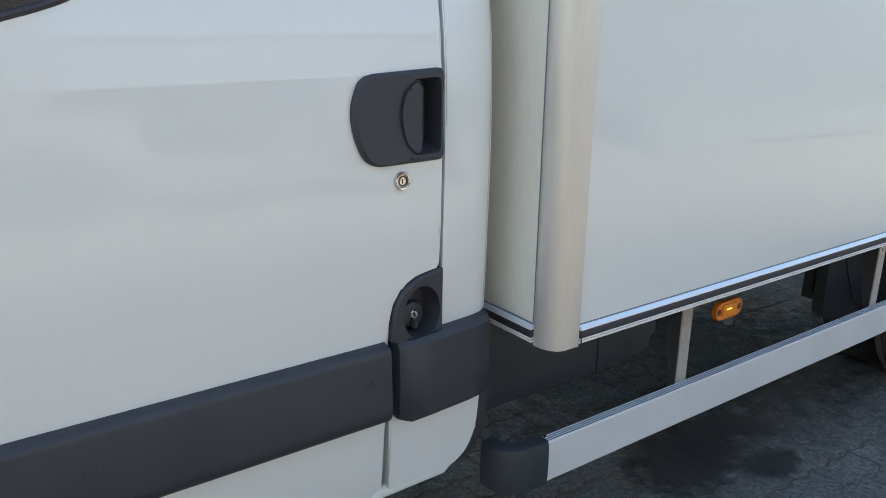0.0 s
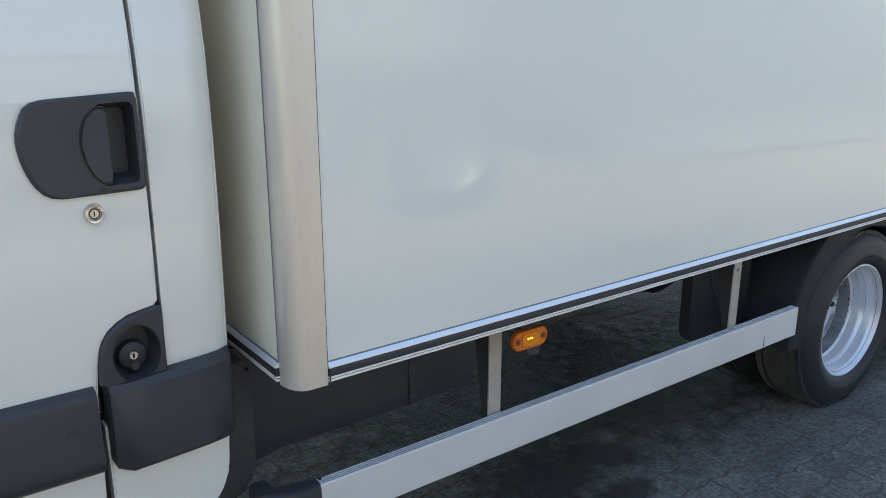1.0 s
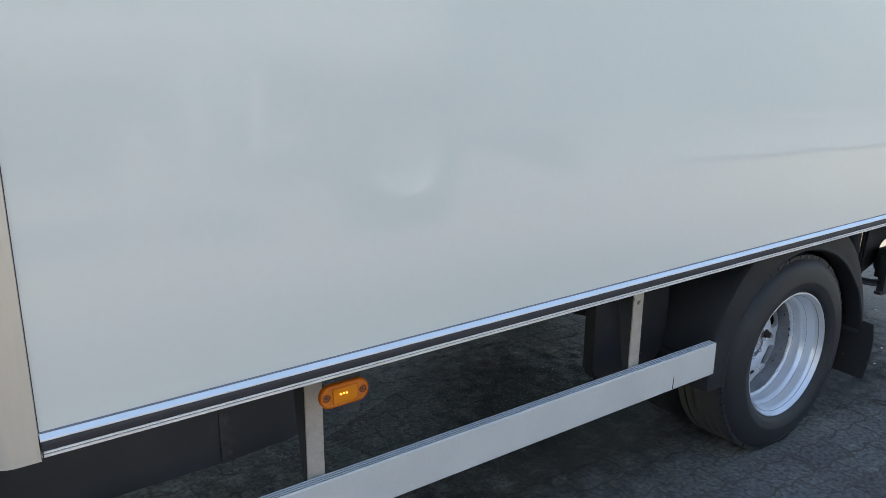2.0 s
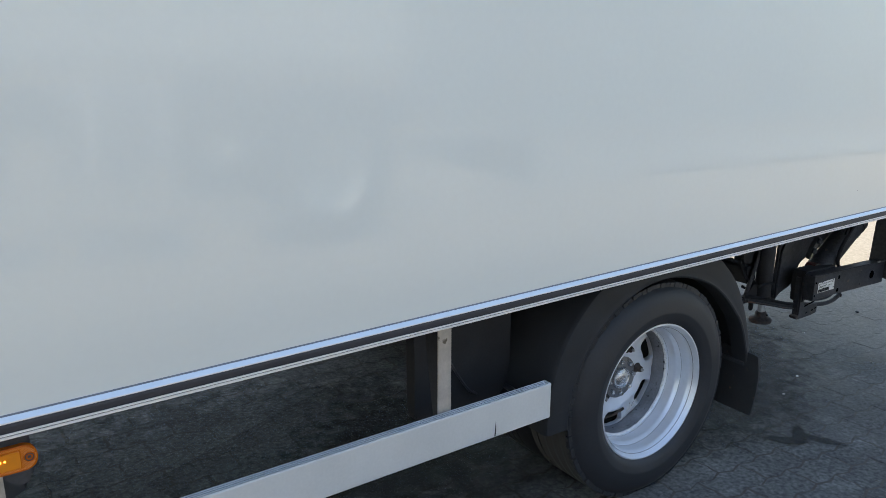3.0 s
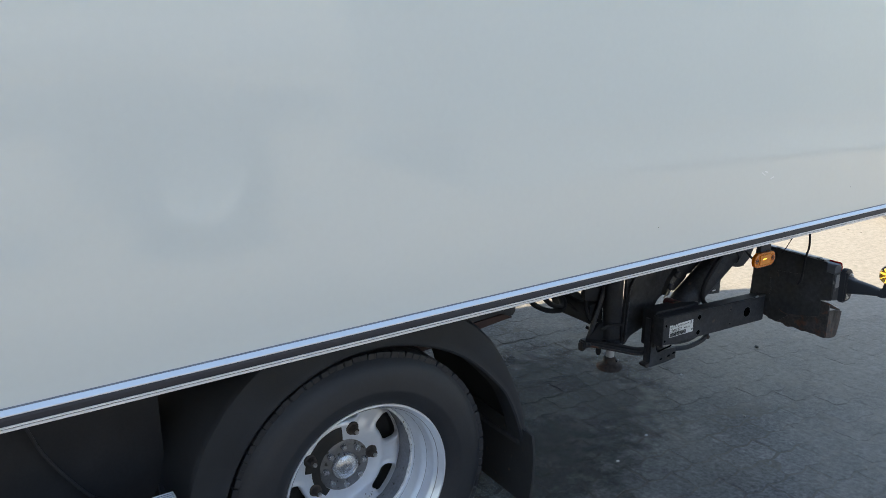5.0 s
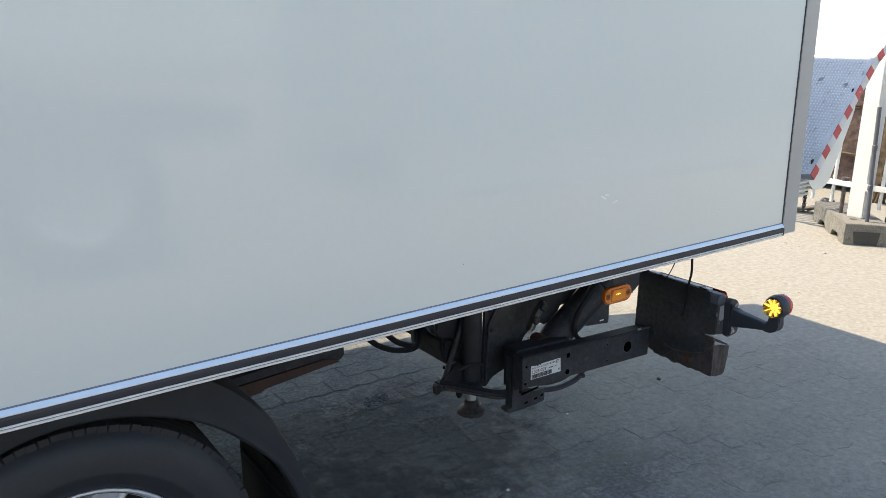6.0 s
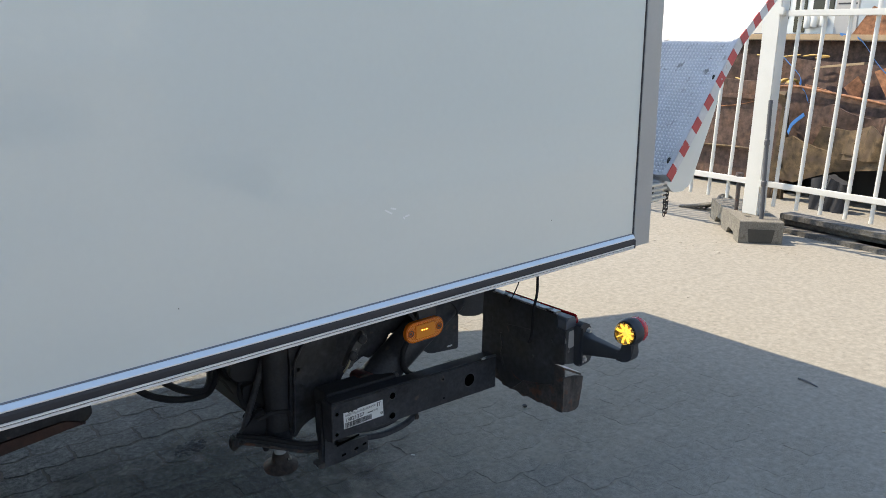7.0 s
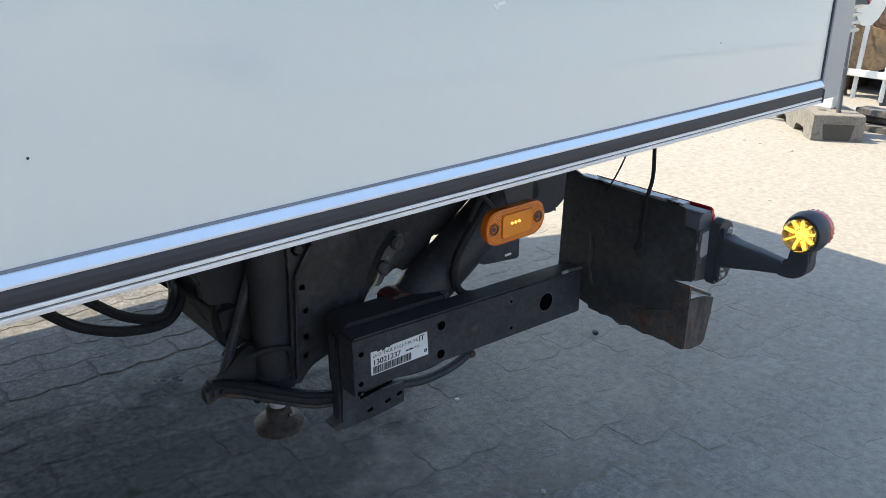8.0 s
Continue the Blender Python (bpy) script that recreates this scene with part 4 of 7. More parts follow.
def build_leg():
    """The stabiliser leg with its rod and dished foot."""
    lx, ly = 4.861, 0.620
    leg = part("stabiliser_leg", lathe([(0.0, 0.80), (0.036, 0.80), (0.036, 0.262), (0.031, 0.252), (0.0, 0.252)], (lx, ly, 0), "z", n=32), UNDER, truck, "black stabiliser leg with a round foot")
    part("leg_collar", lathe([(0.036, 0.292), (0.040, 0.288), (0.040, 0.262), (0.035, 0.256)], (lx, ly, 0), "z", n=32), BLACK, leg)
    part("leg_rod", lathe([(0.0, 0.256), (0.0165, 0.256), (0.0165, 0.19), (0.0, 0.19)], (lx - 0.003, ly - 0.004, 0), "z", n=24), ROD, leg, "bright piston rod")
    foot = part("leg_foot", lathe([(0.0, 0.214), (0.021, 0.214), (0.0245, 0.210), (0.025, 0.196), (0.030, 0.189), (0.044, 0.184), (0.0490, 0.179), (0.0500, 0.172), (0.048, 0.166), (0.040, 0.164), (0.0, 0.166)], (lx - 0.004, ly - 0.005, 0), "z", n=36), FOOT, leg, "rusty round foot")
    part("foot_pin", sweep([(lx + 0.004, ly - 0.032, 0.200), (lx + 0.016, ly - 0.030, 0.201)], 0.005, 8), GALV, foot)
    # the welded gusset and hoop before the leg
    part("leg_hoop", sweep(bend([(4.787, 0.60, 0.345), (4.82, 0.588, 0.357), (4.852, 0.582, 0.356), (4.874, 0.582, 0.345), (4.880, 0.582, 0.30)]), 0.0065, 8), SHADE_BLACK, leg)
    part("hanging_peg", lathe([(0.0, 0.262), (0.008, 0.262), (0.011, 0.254), (0.011, 0.222), (0.007, 0.212), (0.0, 0.212)], (4.834, 0.655, 0), "z", n=14), HOSE, leg)
    part("leg_gusset", prism(rounded([(4.742, 0.30), (4.80, 0.352), (4.826, 0.36), (4.826, 0.262), (4.79, 0.272), (4.752, 0.276)], 0.012), "y", 0.626, 0.642, 0.003), SHADE_BLACK, leg)
    return leg


def build_lift():
    """Bolted side plate, cross beam, ram and knuckle of the tail lift."""
    plate = part("lift_side_plate", prism(rounded(
        [(4.884, 0.800), (4.884, 0.494), (4.874, 0.275), (4.890, 0.266), (4.915, 0.297), (5.00, 0.32), (5.06, 0.42), (5.104, 0.437), (5.124, 0.448), (5.150, 0.432), (5.212, 0.474), (5.222, 0.494), (5.240, 0.490), (5.46, 0.65), (5.46, 0.80)],
        [0, 0.01, 0.008, 0.006, 0.02, 0.02, 0.02, 0.01, 0.004, 0.01, 0.004, 0.004, 0.004, 0.02, 0], 4), "y", 0.577, 0.589, 0.002), BLACK, truck, "black bolted lift plate")
    cover = prism(rounded([(4.927, 0.800), (4.927, 0.548), (4.893, 0.497), (4.879, 0.278), (4.900, 0.300), (5.0, 0.33), (5.03, 0.42), (5.03, 0.80)], [0, 0.01, 0.02, 0.006, 0.02, 0.02, 0.02, 0]), "y", 0.569, 0.5765, 0.0025)
    part("cover_plate", cover, CARRIER, plate, "dusty black cover plate")
    part("plate_fold", sweep([(4.928, 0.568, 0.62), (4.928, 0.568, 0.548), (4.894, 0.568, 0.497), (4.881, 0.568, 0.29)], 0.0035, 6), BLACK, plate)
    for x, z in ((4.905, 0.470), (4.909, 0.421), (4.906, 0.368), (4.902, 0.328)):
        bolt_head(plate, (x, 0.577, z), 0.0085)
    bolt_head(plate, (4.905, 0.577, 0.545), 0.0095)
    # hinge bars with a bright split pin
    hinge = part("hinge_bar", prism(rounded([(5.018, 0.462), (5.040, 0.452), (5.066, 0.500), (5.100, 0.540), (5.086, 0.556), (5.050, 0.520)], 0.008), "y", 0.510, 0.530, 0.003), WORN, truck, "worn hinge bar of the lift")
    part("split_pin", sweep(bend([(5.012, 0.508, 0.452), (5.026, 0.506, 0.468), (5.036, 0.507, 0.486)]), 0.0028, 6), GOLD_PIN, hinge, "dull brass split pin")
    for x, z in ((5.045, 0.492), (5.078, 0.534)):
        part("hinge_boss", lathe([(0.0, -0.012), (0.010, -0.012), (0.014, -0.008), (0.014, 0.0)], (x, 0.510, z), n=16), BLACK, hinge)
    # cross beam that runs over to the far side, with cables strapped to it
    beam = part("cross_beam", prism(rounded([(4.782, 0.345), (4.775, 0.425), (4.838, 0.432), (4.845, 0.352)], 0.008), "y", 0.655, 0.87, 0.003), SHADE_BLACK, truck, "short black cross beam of the tail lift")
    # Added plate, outlined to fit the camera's view of the dark mass here.
    part("pump_housing", prism(rounded([(4.735, 0.800), (4.738, 0.512), (4.750, 0.494), (4.744, 0.466), (4.762, 0.444), (4.800, 0.440), (4.846, 0.402), (4.885, 0.378), (4.885, 0.800)], [0, 0.01, 0.006, 0.01, 0.012, 0.006, 0.01, 0.01, 0]), "y", 0.658, 0.675, 0.003), SHADE_BLACK, beam, "black plate shaped to the camera's view of a dark mass")
    part("step_block", prism(rounded([(4.885, 0.40), (4.885, 0.455), (4.945, 0.470), (4.945, 0.40)], 0.006), "y", 0.70, 0.80, 0.003), BLACK, beam)
    for k, (dx, dz, r) in enumerate(((-0.008, 0.004, 0.010), (0.010, 0.014, 0.008), (-0.013, 0.028, 0.007), (0.030, 0.012, 0.007), (-0.012, 0.062, 0.009))):
        x0, z0 = 4.795 + dx, 0.392 + (dz - 0.03 if dz > 0.02 else dz)
        part("strapped_cable", sweep(bend([(x0 + 0.02, 0.66, z0 - 0.05 + 0.01 * k), (x0, 0.74, z0 - 0.004), (x0 - 0.004 + 0.004 * k, 0.82, z0 + 0.003), (x0, 0.88, z0 + 0.004), (x0 - 0.02, 0.93, z0 + 0.02)]), r, 8), HOSE, beam, "black cable strapped to the beam")
    # dark cables bundled behind the leg
    for pts, r in (([(4.80, 0.70, 0.46), (4.775, 0.67, 0.40), (4.79, 0.65, 0.35), (4.83, 0.66, 0.31), (4.90, 0.66, 0.30)], 0.009),
                   ([(4.82, 0.72, 0.50), (4.80, 0.69, 0.42), (4.815, 0.66, 0.365), (4.87, 0.66, 0.33)], 0.0075),
                   ([(4.785, 0.68, 0.33), (4.81, 0.655, 0.315), (4.85, 0.66, 0.335), (4.90, 0.67, 0.37)], 0.0065)):
        part("cable", sweep(bend(pts), r, 8), HOSE, truck, "black rubber cable")
    # the two hoses that sag before the beam
    for pts, r in (([(4.40, 0.66, 0.64), (4.455, 0.68, 0.555), (4.512, 0.69, 0.487), (4.556, 0.695, 0.452), (4.622, 0.705, 0.421), (4.700, 0.72, 0.408), (4.755, 0.78, 0.420), (4.785, 0.88, 0.408)], 0.0095),
                   ([(4.48, 0.66, 0.63), (4.530, 0.68, 0.545), (4.577, 0.695, 0.490), (4.632, 0.71, 0.443), (4.700, 0.73, 0.416), (4.748, 0.80, 0.425), (4.785, 0.92, 0.415)], 0.0095),
                   ([(4.58, 0.78, 0.66), (4.64, 0.80, 0.545), (4.69, 0.84, 0.475), (4.745, 0.88, 0.440), (4.79, 0.96, 0.425)], 0.007)):
        part("hose", sweep(bend(pts), r, 10), HOSE, truck, "black rubber hose sagging under the box")
    # brace down to its clamp, and the cable tray from there to the arm
    brace = part("brace", sweep([(4.868, 0.640, 0.575), (4.845, 0.640, 0.515), (4.757, 0.640, 0.290)], 0.0095, 10), BLACK, truck, "slanted round brace")
    clamp = part("brace_clamp", slab(4.728, 4.772, 0.622, 0.662, 0.268, 0.300, 0.007), BLACK, brace)
    bolt_head(clamp, (4.750, 0.622, 0.284), 0.007)
    part("clamp_lug", prism(rounded([(4.722, 0.290), (4.742, 0.290), (4.742, 0.262), (4.724, 0.258)], 0.004), "y", 0.632, 0.652, 0.002), FOOT, brace)
    bm = bmesh.new()
    line = bend([(4.742, 0.640, 0.290), (4.790, 0.600, 0.282), (4.837, 0.552, 0.274), (4.885, 0.518, 0.263), (4.935, 0.506, 0.257), (4.98, 0.504, 0.253)], 6)
    rings = [[bm.verts.new(p + Vector(o)) for o in ((0.006, 0.010, 0.012), (-0.006, -0.010, 0.010), (-0.004, -0.008, -0.012), (0.006, 0.010, -0.012))] for p in line]
    for a, b in zip(rings, rings[1:]):
        for k in range(4):
            bm.faces.new((a[k], a[(k + 1) % 4], b[(k + 1) % 4], b[k]))
    bm.faces.new(rings[0]), bm.faces.new(rings[-1])
    tray = part("cable_tray", bm, BLACK, truck, "curved black cable tray")
    part("tray_cable", sweep([p + Vector((-0.004, -0.010, 0.014)) for p in line], 0.007, 8), HOSE, tray)
    part("tray_edge", sweep([p + Vector((-0.006, -0.012, -0.008)) for p in line], 0.004, 6), RUST, tray)

    # slanting ram with a collar, and the knuckle behind it
    d = Vector((0.833, 0, 0.553))
    low = Vector((5.065, 0.532, 0.341))
    ram = part("lift_ram", sweep([low, low + d * 0.02, low + d * 0.44], 0.052, 32), BLACK, truck, "black slanted lift ram")
    part("ram_collar", sweep([low + d * 0.40, low + d * 0.43], 0.056, 32), BLACK, ram)
    part("ram_port", lathe([(0.0, -0.066), (0.008, -0.066), (0.011, -0.062), (0.011, -0.045)], tuple(low + d * 0.12), n=12), HUB, ram)
    part("ram_rod", sweep([low + d * 0.43, low + d * 0.62], 0.028, 20), ROD, ram)
    part("ram_eye", lathe([(0.022, -0.045), (0.050, -0.045), (0.055, -0.040), (0.055, 0.040), (0.050, 0.045), (0.022, 0.045)], tuple(low - d * 0.012), n=28), BLACK, ram)
    part("lift_knuckle", prism(rounded([(5.30, 0.80), (5.36, 0.66), (5.47, 0.52), (5.560, 0.452), (5.612, 0.440), (5.642, 0.438), (5.664, 0.450), (5.690, 0.470), (5.72, 0.53), (5.74, 0.62), (5.70, 0.80)], 0.014), "y", 0.625, 0.665, 0.006), UNDER, truck, "dark knuckle of the lift arm")
    hanger = part("hanger_plate", prism(rounded([(5.44, 0.50), (5.44, 0.345), (5.475, 0.316), (5.605, 0.302), (5.610, 0.50)], [0, 0.02, 0.02, 0.006, 0]), "y", 0.700, 0.706, 0.0015), BLACK, truck, "hanging plate with a white mark for its slot")
    # White slab paints the brightness beyond the slot onto the plate.
    part("slot", slab(5.555, 5.578, 0.6985, 0.701, 0.318, 0.324, 0.002), PAPER, hanger)
    # Added plate, fitted to the camera's view to close the sunlit gap here.
    part("lift_arm_plate", prism([(5.05, 0.80), (5.08, 0.55), (5.16, 0.50), (5.26, 0.58), (5.42, 0.70), (5.42, 0.80)], "y", 0.64, 0.65, 0.002), UNDER, truck, "black plate shaped to block the camera's view behind the ram")
    # red valve block beside the ram's foot
    valve = part("valve_block", prism(rounded([(5.056, 0.386), (5.112, 0.382), (5.112, 0.420), (5.084, 0.430), (5.058, 0.426)], 0.005), "y", 0.500, 0.548, 0.003), DULL_RED, truck, "dull red valve block")
    part("valve_cap", lathe([(0.0, -0.010), (0.010, -0.010), (0.013, -0.004), (0.013, 0.0)], (5.084, 0.500, 0.404), n=14), RUST, valve)
    part("valve_fin", slab(5.100, 5.104, 0.492, 0.50, 0.386, 0.420), DULL_RED, valve)
    # cable that arches over the ram down to the arm
    part("cable", sweep(bend([(5.42, 0.475, 0.66), (5.345, 0.468, 0.640), (5.258, 0.462, 0.570), (5.200, 0.465, 0.500), (5.190, 0.470, 0.452), (5.205, 0.475, 0.412), (5.235, 0.478, 0.385)], 8), 0.0085, 8), HOSE, truck, "black rubber cable over the ram")
    part("cable", sweep(bend([(5.46, 0.49, 0.70), (5.36, 0.48, 0.675), (5.28, 0.475, 0.615), (5.23, 0.47, 0.55)], 8), 0.007, 8), HOSE, truck, "black rubber cable over the ram")
    part("cable_plug", lathe([(0.0, 0.395), (0.009, 0.395), (0.011, 0.39), (0.011, 0.372), (0.0, 0.372)], (5.236, 0.478, 0), "z", n=12), SEAL, truck)


def build_arm():
    """The underrun arm with its paper label, mounting box and slotted bracket."""
    def top(x):
        return 0.4225 - 0.047 * (x - 4.91)

    def low(x):
        return 0.3130 - 0.043 * (x - 4.91)
    x0, x1 = 4.910, 5.512
    arm = part("underrun_arm", prism([(x0, top(x0)), (x1, top(x1)), (x1, low(x1)), (x0, low(x0))], "y", 0.412, 0.462, 0.004), BLACK, truck, "black box-section underrun arm")
    part("end_lip", prism([(x0 - 0.004, top(x0) - 0.001), (x0 + 0.002, top(x0) - 0.001), (x0 + 0.002, low(x0) - 0.004), (x0 - 0.004, low(x0) - 0.004)], "y", 0.408, 0.455, 0.0015), BLACK, arm)
    part("weld_seam", sweep(bend([(5.45, 0.414, top(5.45) + 0.001), (5.48, 0.413, top(5.48) + 0.002), (5.508, 0.411, top(5.5) + 0.001)]), 0.004, 6), WORN, arm)
    part("mounting_box", prism(rounded([(4.925, 0.428), (5.16, 0.418), (5.16, 0.345), (4.99, 0.320), (4.925, 0.285)], [0.006, 0.006, 0.01, 0.02, 0.004]), "y", 0.4625, 0.525, 0.003), SHADE_BLACK, arm, "dark mounting box behind the arm")
    slotted = part("slotted_bracket", prism(rounded([(4.922, 0.405), (4.945, 0.405), (4.945, 0.262), (5.059, 0.256), (5.058, 0.212), (5.01, 0.207), (4.914, 0.207)], [0.003, 0.003, 0.012, 0.002, 0.003, 0.02, 0.003]), "y", 0.468, 0.474, 0.001), BLACK, arm, "black slotted bracket")
    part("bracket_flange", slab(4.912, 4.918, 0.474, 0.500, 0.209, 0.40, 0.002), BLACK, slotted)
    part("bracket_foot", prism(rounded([(4.892, 0.222), (4.914, 0.226), (4.914, 0.208), (4.900, 0.208)], 0.004), "y", 0.468, 0.500, 0.002), RUST, slotted)
    for x, z in ((4.970, 0.222), (5.012, 0.226), (5.040, 0.231)):
        part("slot", prism(rounded([(x, z), (x + 0.013, z + 0.002), (x + 0.013, z + 0.008), (x, z + 0.006)], 0.0025), "y", 0.4665, 0.4685), HOLE, slotted)
    part("long_slot", prism(rounded([(4.955, 0.258), (5.03, 0.268), (5.03, 0.273), (4.955, 0.264)], 0.002), "y", 0.4665, 0.4685), HOLE, slotted)
    for z in (0.372, 0.318):
        bolt_head(slotted, (4.934, 0.468, z), 0.0075, material=RUST_NUT, height=0.010)
    # bent tube below the arm
    part("bent_tube", sweep(bend([(4.97, 0.492, 0.262), (5.04, 0.484, 0.248), (5.10, 0.462, 0.246), (5.160, 0.460, 0.248), (5.199, 0.460, 0.256), (5.224, 0.462, 0.268), (5.236, 0.466, 0.290)]), 0.0095, 10), BLACK, arm, "bent black tube below the arm")
    part("bent_tube", sweep(bend([(5.02, 0.486, 0.275), (5.08, 0.474, 0.268), (5.14, 0.466, 0.272), (5.19, 0.464, 0.290)]), 0.0065, 8), BLACK, arm)
    part("tube_end", lathe([(0.0, -0.008), (0.007, -0.008), (0.009, -0.004), (0.009, 0.006), (0.0, 0.006)], (5.226, 0.458, 0.264), n=12), RUST_NUT, arm)
    # Black discs laid on the arm paint in the shade of its holes.
    for x, z, r in ((5.398, 0.346, 0.0195), (5.109, 0.385, 0.0095), (5.107, 0.325, 0.0095), (4.925, 0.389, 0.0050), (4.922, 0.330, 0.0050), (5.294, 0.379, 0.0036), (5.296, 0.318, 0.0036)):
        hole = part("bolt_hole", lathe([(0.0, -0.0012), (r, -0.0012), (r * 1.06, 0.001)], (x, 0.412, z), n=24), HOLE, arm)
        part("hole_rim", lathe([(r, -0.0008), (r * 1.10, -0.0016), (r * 1.16, 0.0)], (x, 0.412, z), n=24), WORN, hole)
    # paper label
    fx, y = 4.945, 0.4112
    label = part("paper_label", prism([(fx, 0.386), (fx + 0.030, 0.3835), (fx + 0.052, 0.3855), (fx + 0.129, 0.3848), (fx + 0.131, 0.336), (fx + 0.06, 0.3375), (fx, 0.3385)], "y", y, 0.4118), PAPER, arm, "white paper label with a bar code")

    def writing(text, x, z, size, stretch=1.0):
        curve = bpy.data.curves.new("writing", "FONT")
        curve.body, curve.size = text, size
        flat = bpy.data.objects.new("writing", curve)
        me = bpy.data.meshes.new_from_object(flat)
        bpy.data.objects.remove(flat)
        me.name = "writing"
        me.transform(PLACE @ pose(x, y - 0.0004, z, 90, 0, 0) @ Matrix.Diagonal((stretch, 1, 1, 1)))
        me.materials.append(INK_AND_SHADE)
        ob = new("writing", me)
        ob.parent = label
        return ob

    for dx in (0.0, 0.0004, 0.0008):
        writing("13021237", fx + 0.003 + dx, 0.3575, 0.0160, 0.98)
        writing("IT", fx + 0.1085 + dx, 0.3705, 0.0175, 0.85)
    writing("DHD ITALIE (IT/0315-84/SPE", fx + 0.004, 0.3735, 0.0092, 0.92)
    writing("R.K.J", fx + 0.098, 0.3605, 0.0072)
    for x, w in ((fx + 0.078, 0.006), (fx + 0.086, 0.009)):
        part("print_bar", slab(x, x + w, y - 0.0006, y, 0.3606, 0.3636), INK_AND_SHADE, label)
    for x, w, z in ((fx + 0.014, 0.006, 0.3825), (fx + 0.024, 0.007, 0.3812), (fx + 0.038, 0.005, 0.383)):
        part("torn_spot", slab(x, x + w, y - 0.0006, y, z, 0.387, 0.0003), BLACK, label)
    part("print_bar", slab(fx + 0.121, fx + 0.1275, y - 0.0006, y, 0.3440, 0.3500), INK_AND_SHADE, label)
    part("print_dot", slab(fx + 0.1232, fx + 0.1252, y - 0.0009, y, 0.3456, 0.3484), PAPER, label)
    x, dice = fx + 0.004, random.Random(4)
    while x < fx + 0.088:
        w = dice.choice((0.0008, 0.0014, 0.0022))
        part("code_bar", slab(x, x + w, y - 0.0006, y, 0.3400, 0.3548), INK_AND_SHADE, label)
        x += w + dice.choice((0.0009, 0.0013))


def build_carrier():
    """The rear plate with its tail lamp, worn bracket and the rubber-armed clearance lamp."""
    X = 5.512
    outline = [(0.476, 0.612), (0.430, 0.596), (0.176, 0.589), (0.174, 0.553), (0.147, 0.551), (0.143, 0.447), (0.182, 0.437), (0.182, 0.370), (0.30, 0.345), (0.352, 0.298), (0.392, 0.298), (0.412, 0.340), (0.488, 0.372), (0.482, 0.54)]
    carrier = part("lamp_carrier", prism(outline, "x", X, X + 0.005), CARRIER, truck, "black steel lamp carrier plate")
    part("carrier_lip", prism([(X, 0.597), (X + 0.022, 0.597), (X + 0.022, 0.591), (X, 0.591)], "y", 0.180, 0.44, 0.001), GALV, carrier)
    part("tail_lamp", prism(rounded([(X + 0.008, 0.500), (5.562, 0.500), (5.562, 0.584), (X + 0.008, 0.584)], [0.002, 0.004, 0.012, 0.012], 5), "y", 0.146, 0.44, 0.003), LAMP_END, carrier, "tail lamp housing")
    part("tail_lens", prism(rounded([(5.5625, 0.504), (5.574, 0.508), (5.574, 0.578), (5.5625, 0.586)], [0, 0.006, 0.008, 0.002], 4), "y", 0.148, 0.438, 0.003), RED, carrier, "red tail lamp lens")
    part("end_bracket", prism(rounded([(X + 0.002, 0.552), (5.548, 0.553), (5.556, 0.442), (X + 0.002, 0.449)], 0.004), "y", 0.139, 0.144, 0.0015), WORN, carrier, "bracket of worn black paint over bare metal")
    part("bare_patch", prism(rounded([(5.524, 0.546), (5.544, 0.547), (5.547, 0.498), (5.530, 0.494), (5.522, 0.500)], 0.003, 3), "y", 0.1382, 0.1395), PILLAR, carrier, "bare grey patch on the bracket")
    armplate = part("arm_plate", prism(rounded([(5.545, 0.562), (5.568, 0.570), (5.594, 0.556), (5.604, 0.452), (5.590, 0.442), (5.548, 0.438)], 0.006), "y", 0.118, 0.138, 0.003), PLASTIC, carrier)
    part("plate_rib", slab(5.549, 5.556, 0.110, 0.120, 0.446, 0.556, 0.002), PLASTIC, armplate)
    for x, z in ((5.585, 0.540), (5.568, 0.458)):
        part("bolt", lathe([(0, -0.007), (0.0055, -0.007), (0.007, -0.004), (0.007, 0.0), (0.011, 0.0), (0.011, 0.002)], (x, 0.117, z), n=12), GALV_CLEAN, armplate)
    # an old painted-over plate, scratches and a rusty line on the carrier
    part("patch_plate", prism(rounded([(0.376, 0.506), (0.262, 0.519), (0.266, 0.482), (0.30, 0.468), (0.366, 0.478)], 0.004), "x", X - 0.0022, X, 0.0006), BLACK, carrier)
    part("rust_line", sweep(bend([(X - 0.001, 0.352, 0.358), (X - 0.001, 0.338, 0.346), (X - 0.001, 0.300, 0.340), (X - 0.001, 0.250, 0.348), (X - 0.001, 0.185, 0.370)]), 0.0016, 6), RUST, carrier, "thin rusty line")
    part("weld_seam", sweep(bend([(X - 0.001, 0.40, 0.47), (X - 0.001, 0.392, 0.43), (X - 0.001, 0.398, 0.40), (X - 0.001, 0.385, 0.36)]), 0.003, 6), CARRIER, carrier)
    for y, z in ((0.44, 0.506), (0.452, 0.49), (0.40, 0.445), (0.265, 0.435), (0.192, 0.505)):
        part("bolt", lathe([(0, -0.003), (0.004, -0.003), (0.005, 0.0)], (X, y, z), "x", n=6), CARRIER, carrier)
    # wires that hang down over the plate
    for pts, r in (([(5.535, 0.285, 0.80), (5.532, 0.277, 0.74), (5.525, 0.266, 0.676), (5.513, 0.256, 0.632), (5.507, 0.261, 0.588), (5.506, 0.264, 0.545), (5.507, 0.268, 0.504), (5.509, 0.28, 0.475)], 0.0040),
                   ([(5.50, 0.30, 0.80), (5.507, 0.312, 0.70), (5.512, 0.328, 0.653), (5.512, 0.350, 0.606), (5.51, 0.366, 0.58)], 0.0018)):
        part("lamp_wire", sweep(bend(pts), r, 8), HOSE, truck, "thin black lamp wire")

    # clearance lamp on its rubber arm
    bm = bmesh.new()
    rings = []
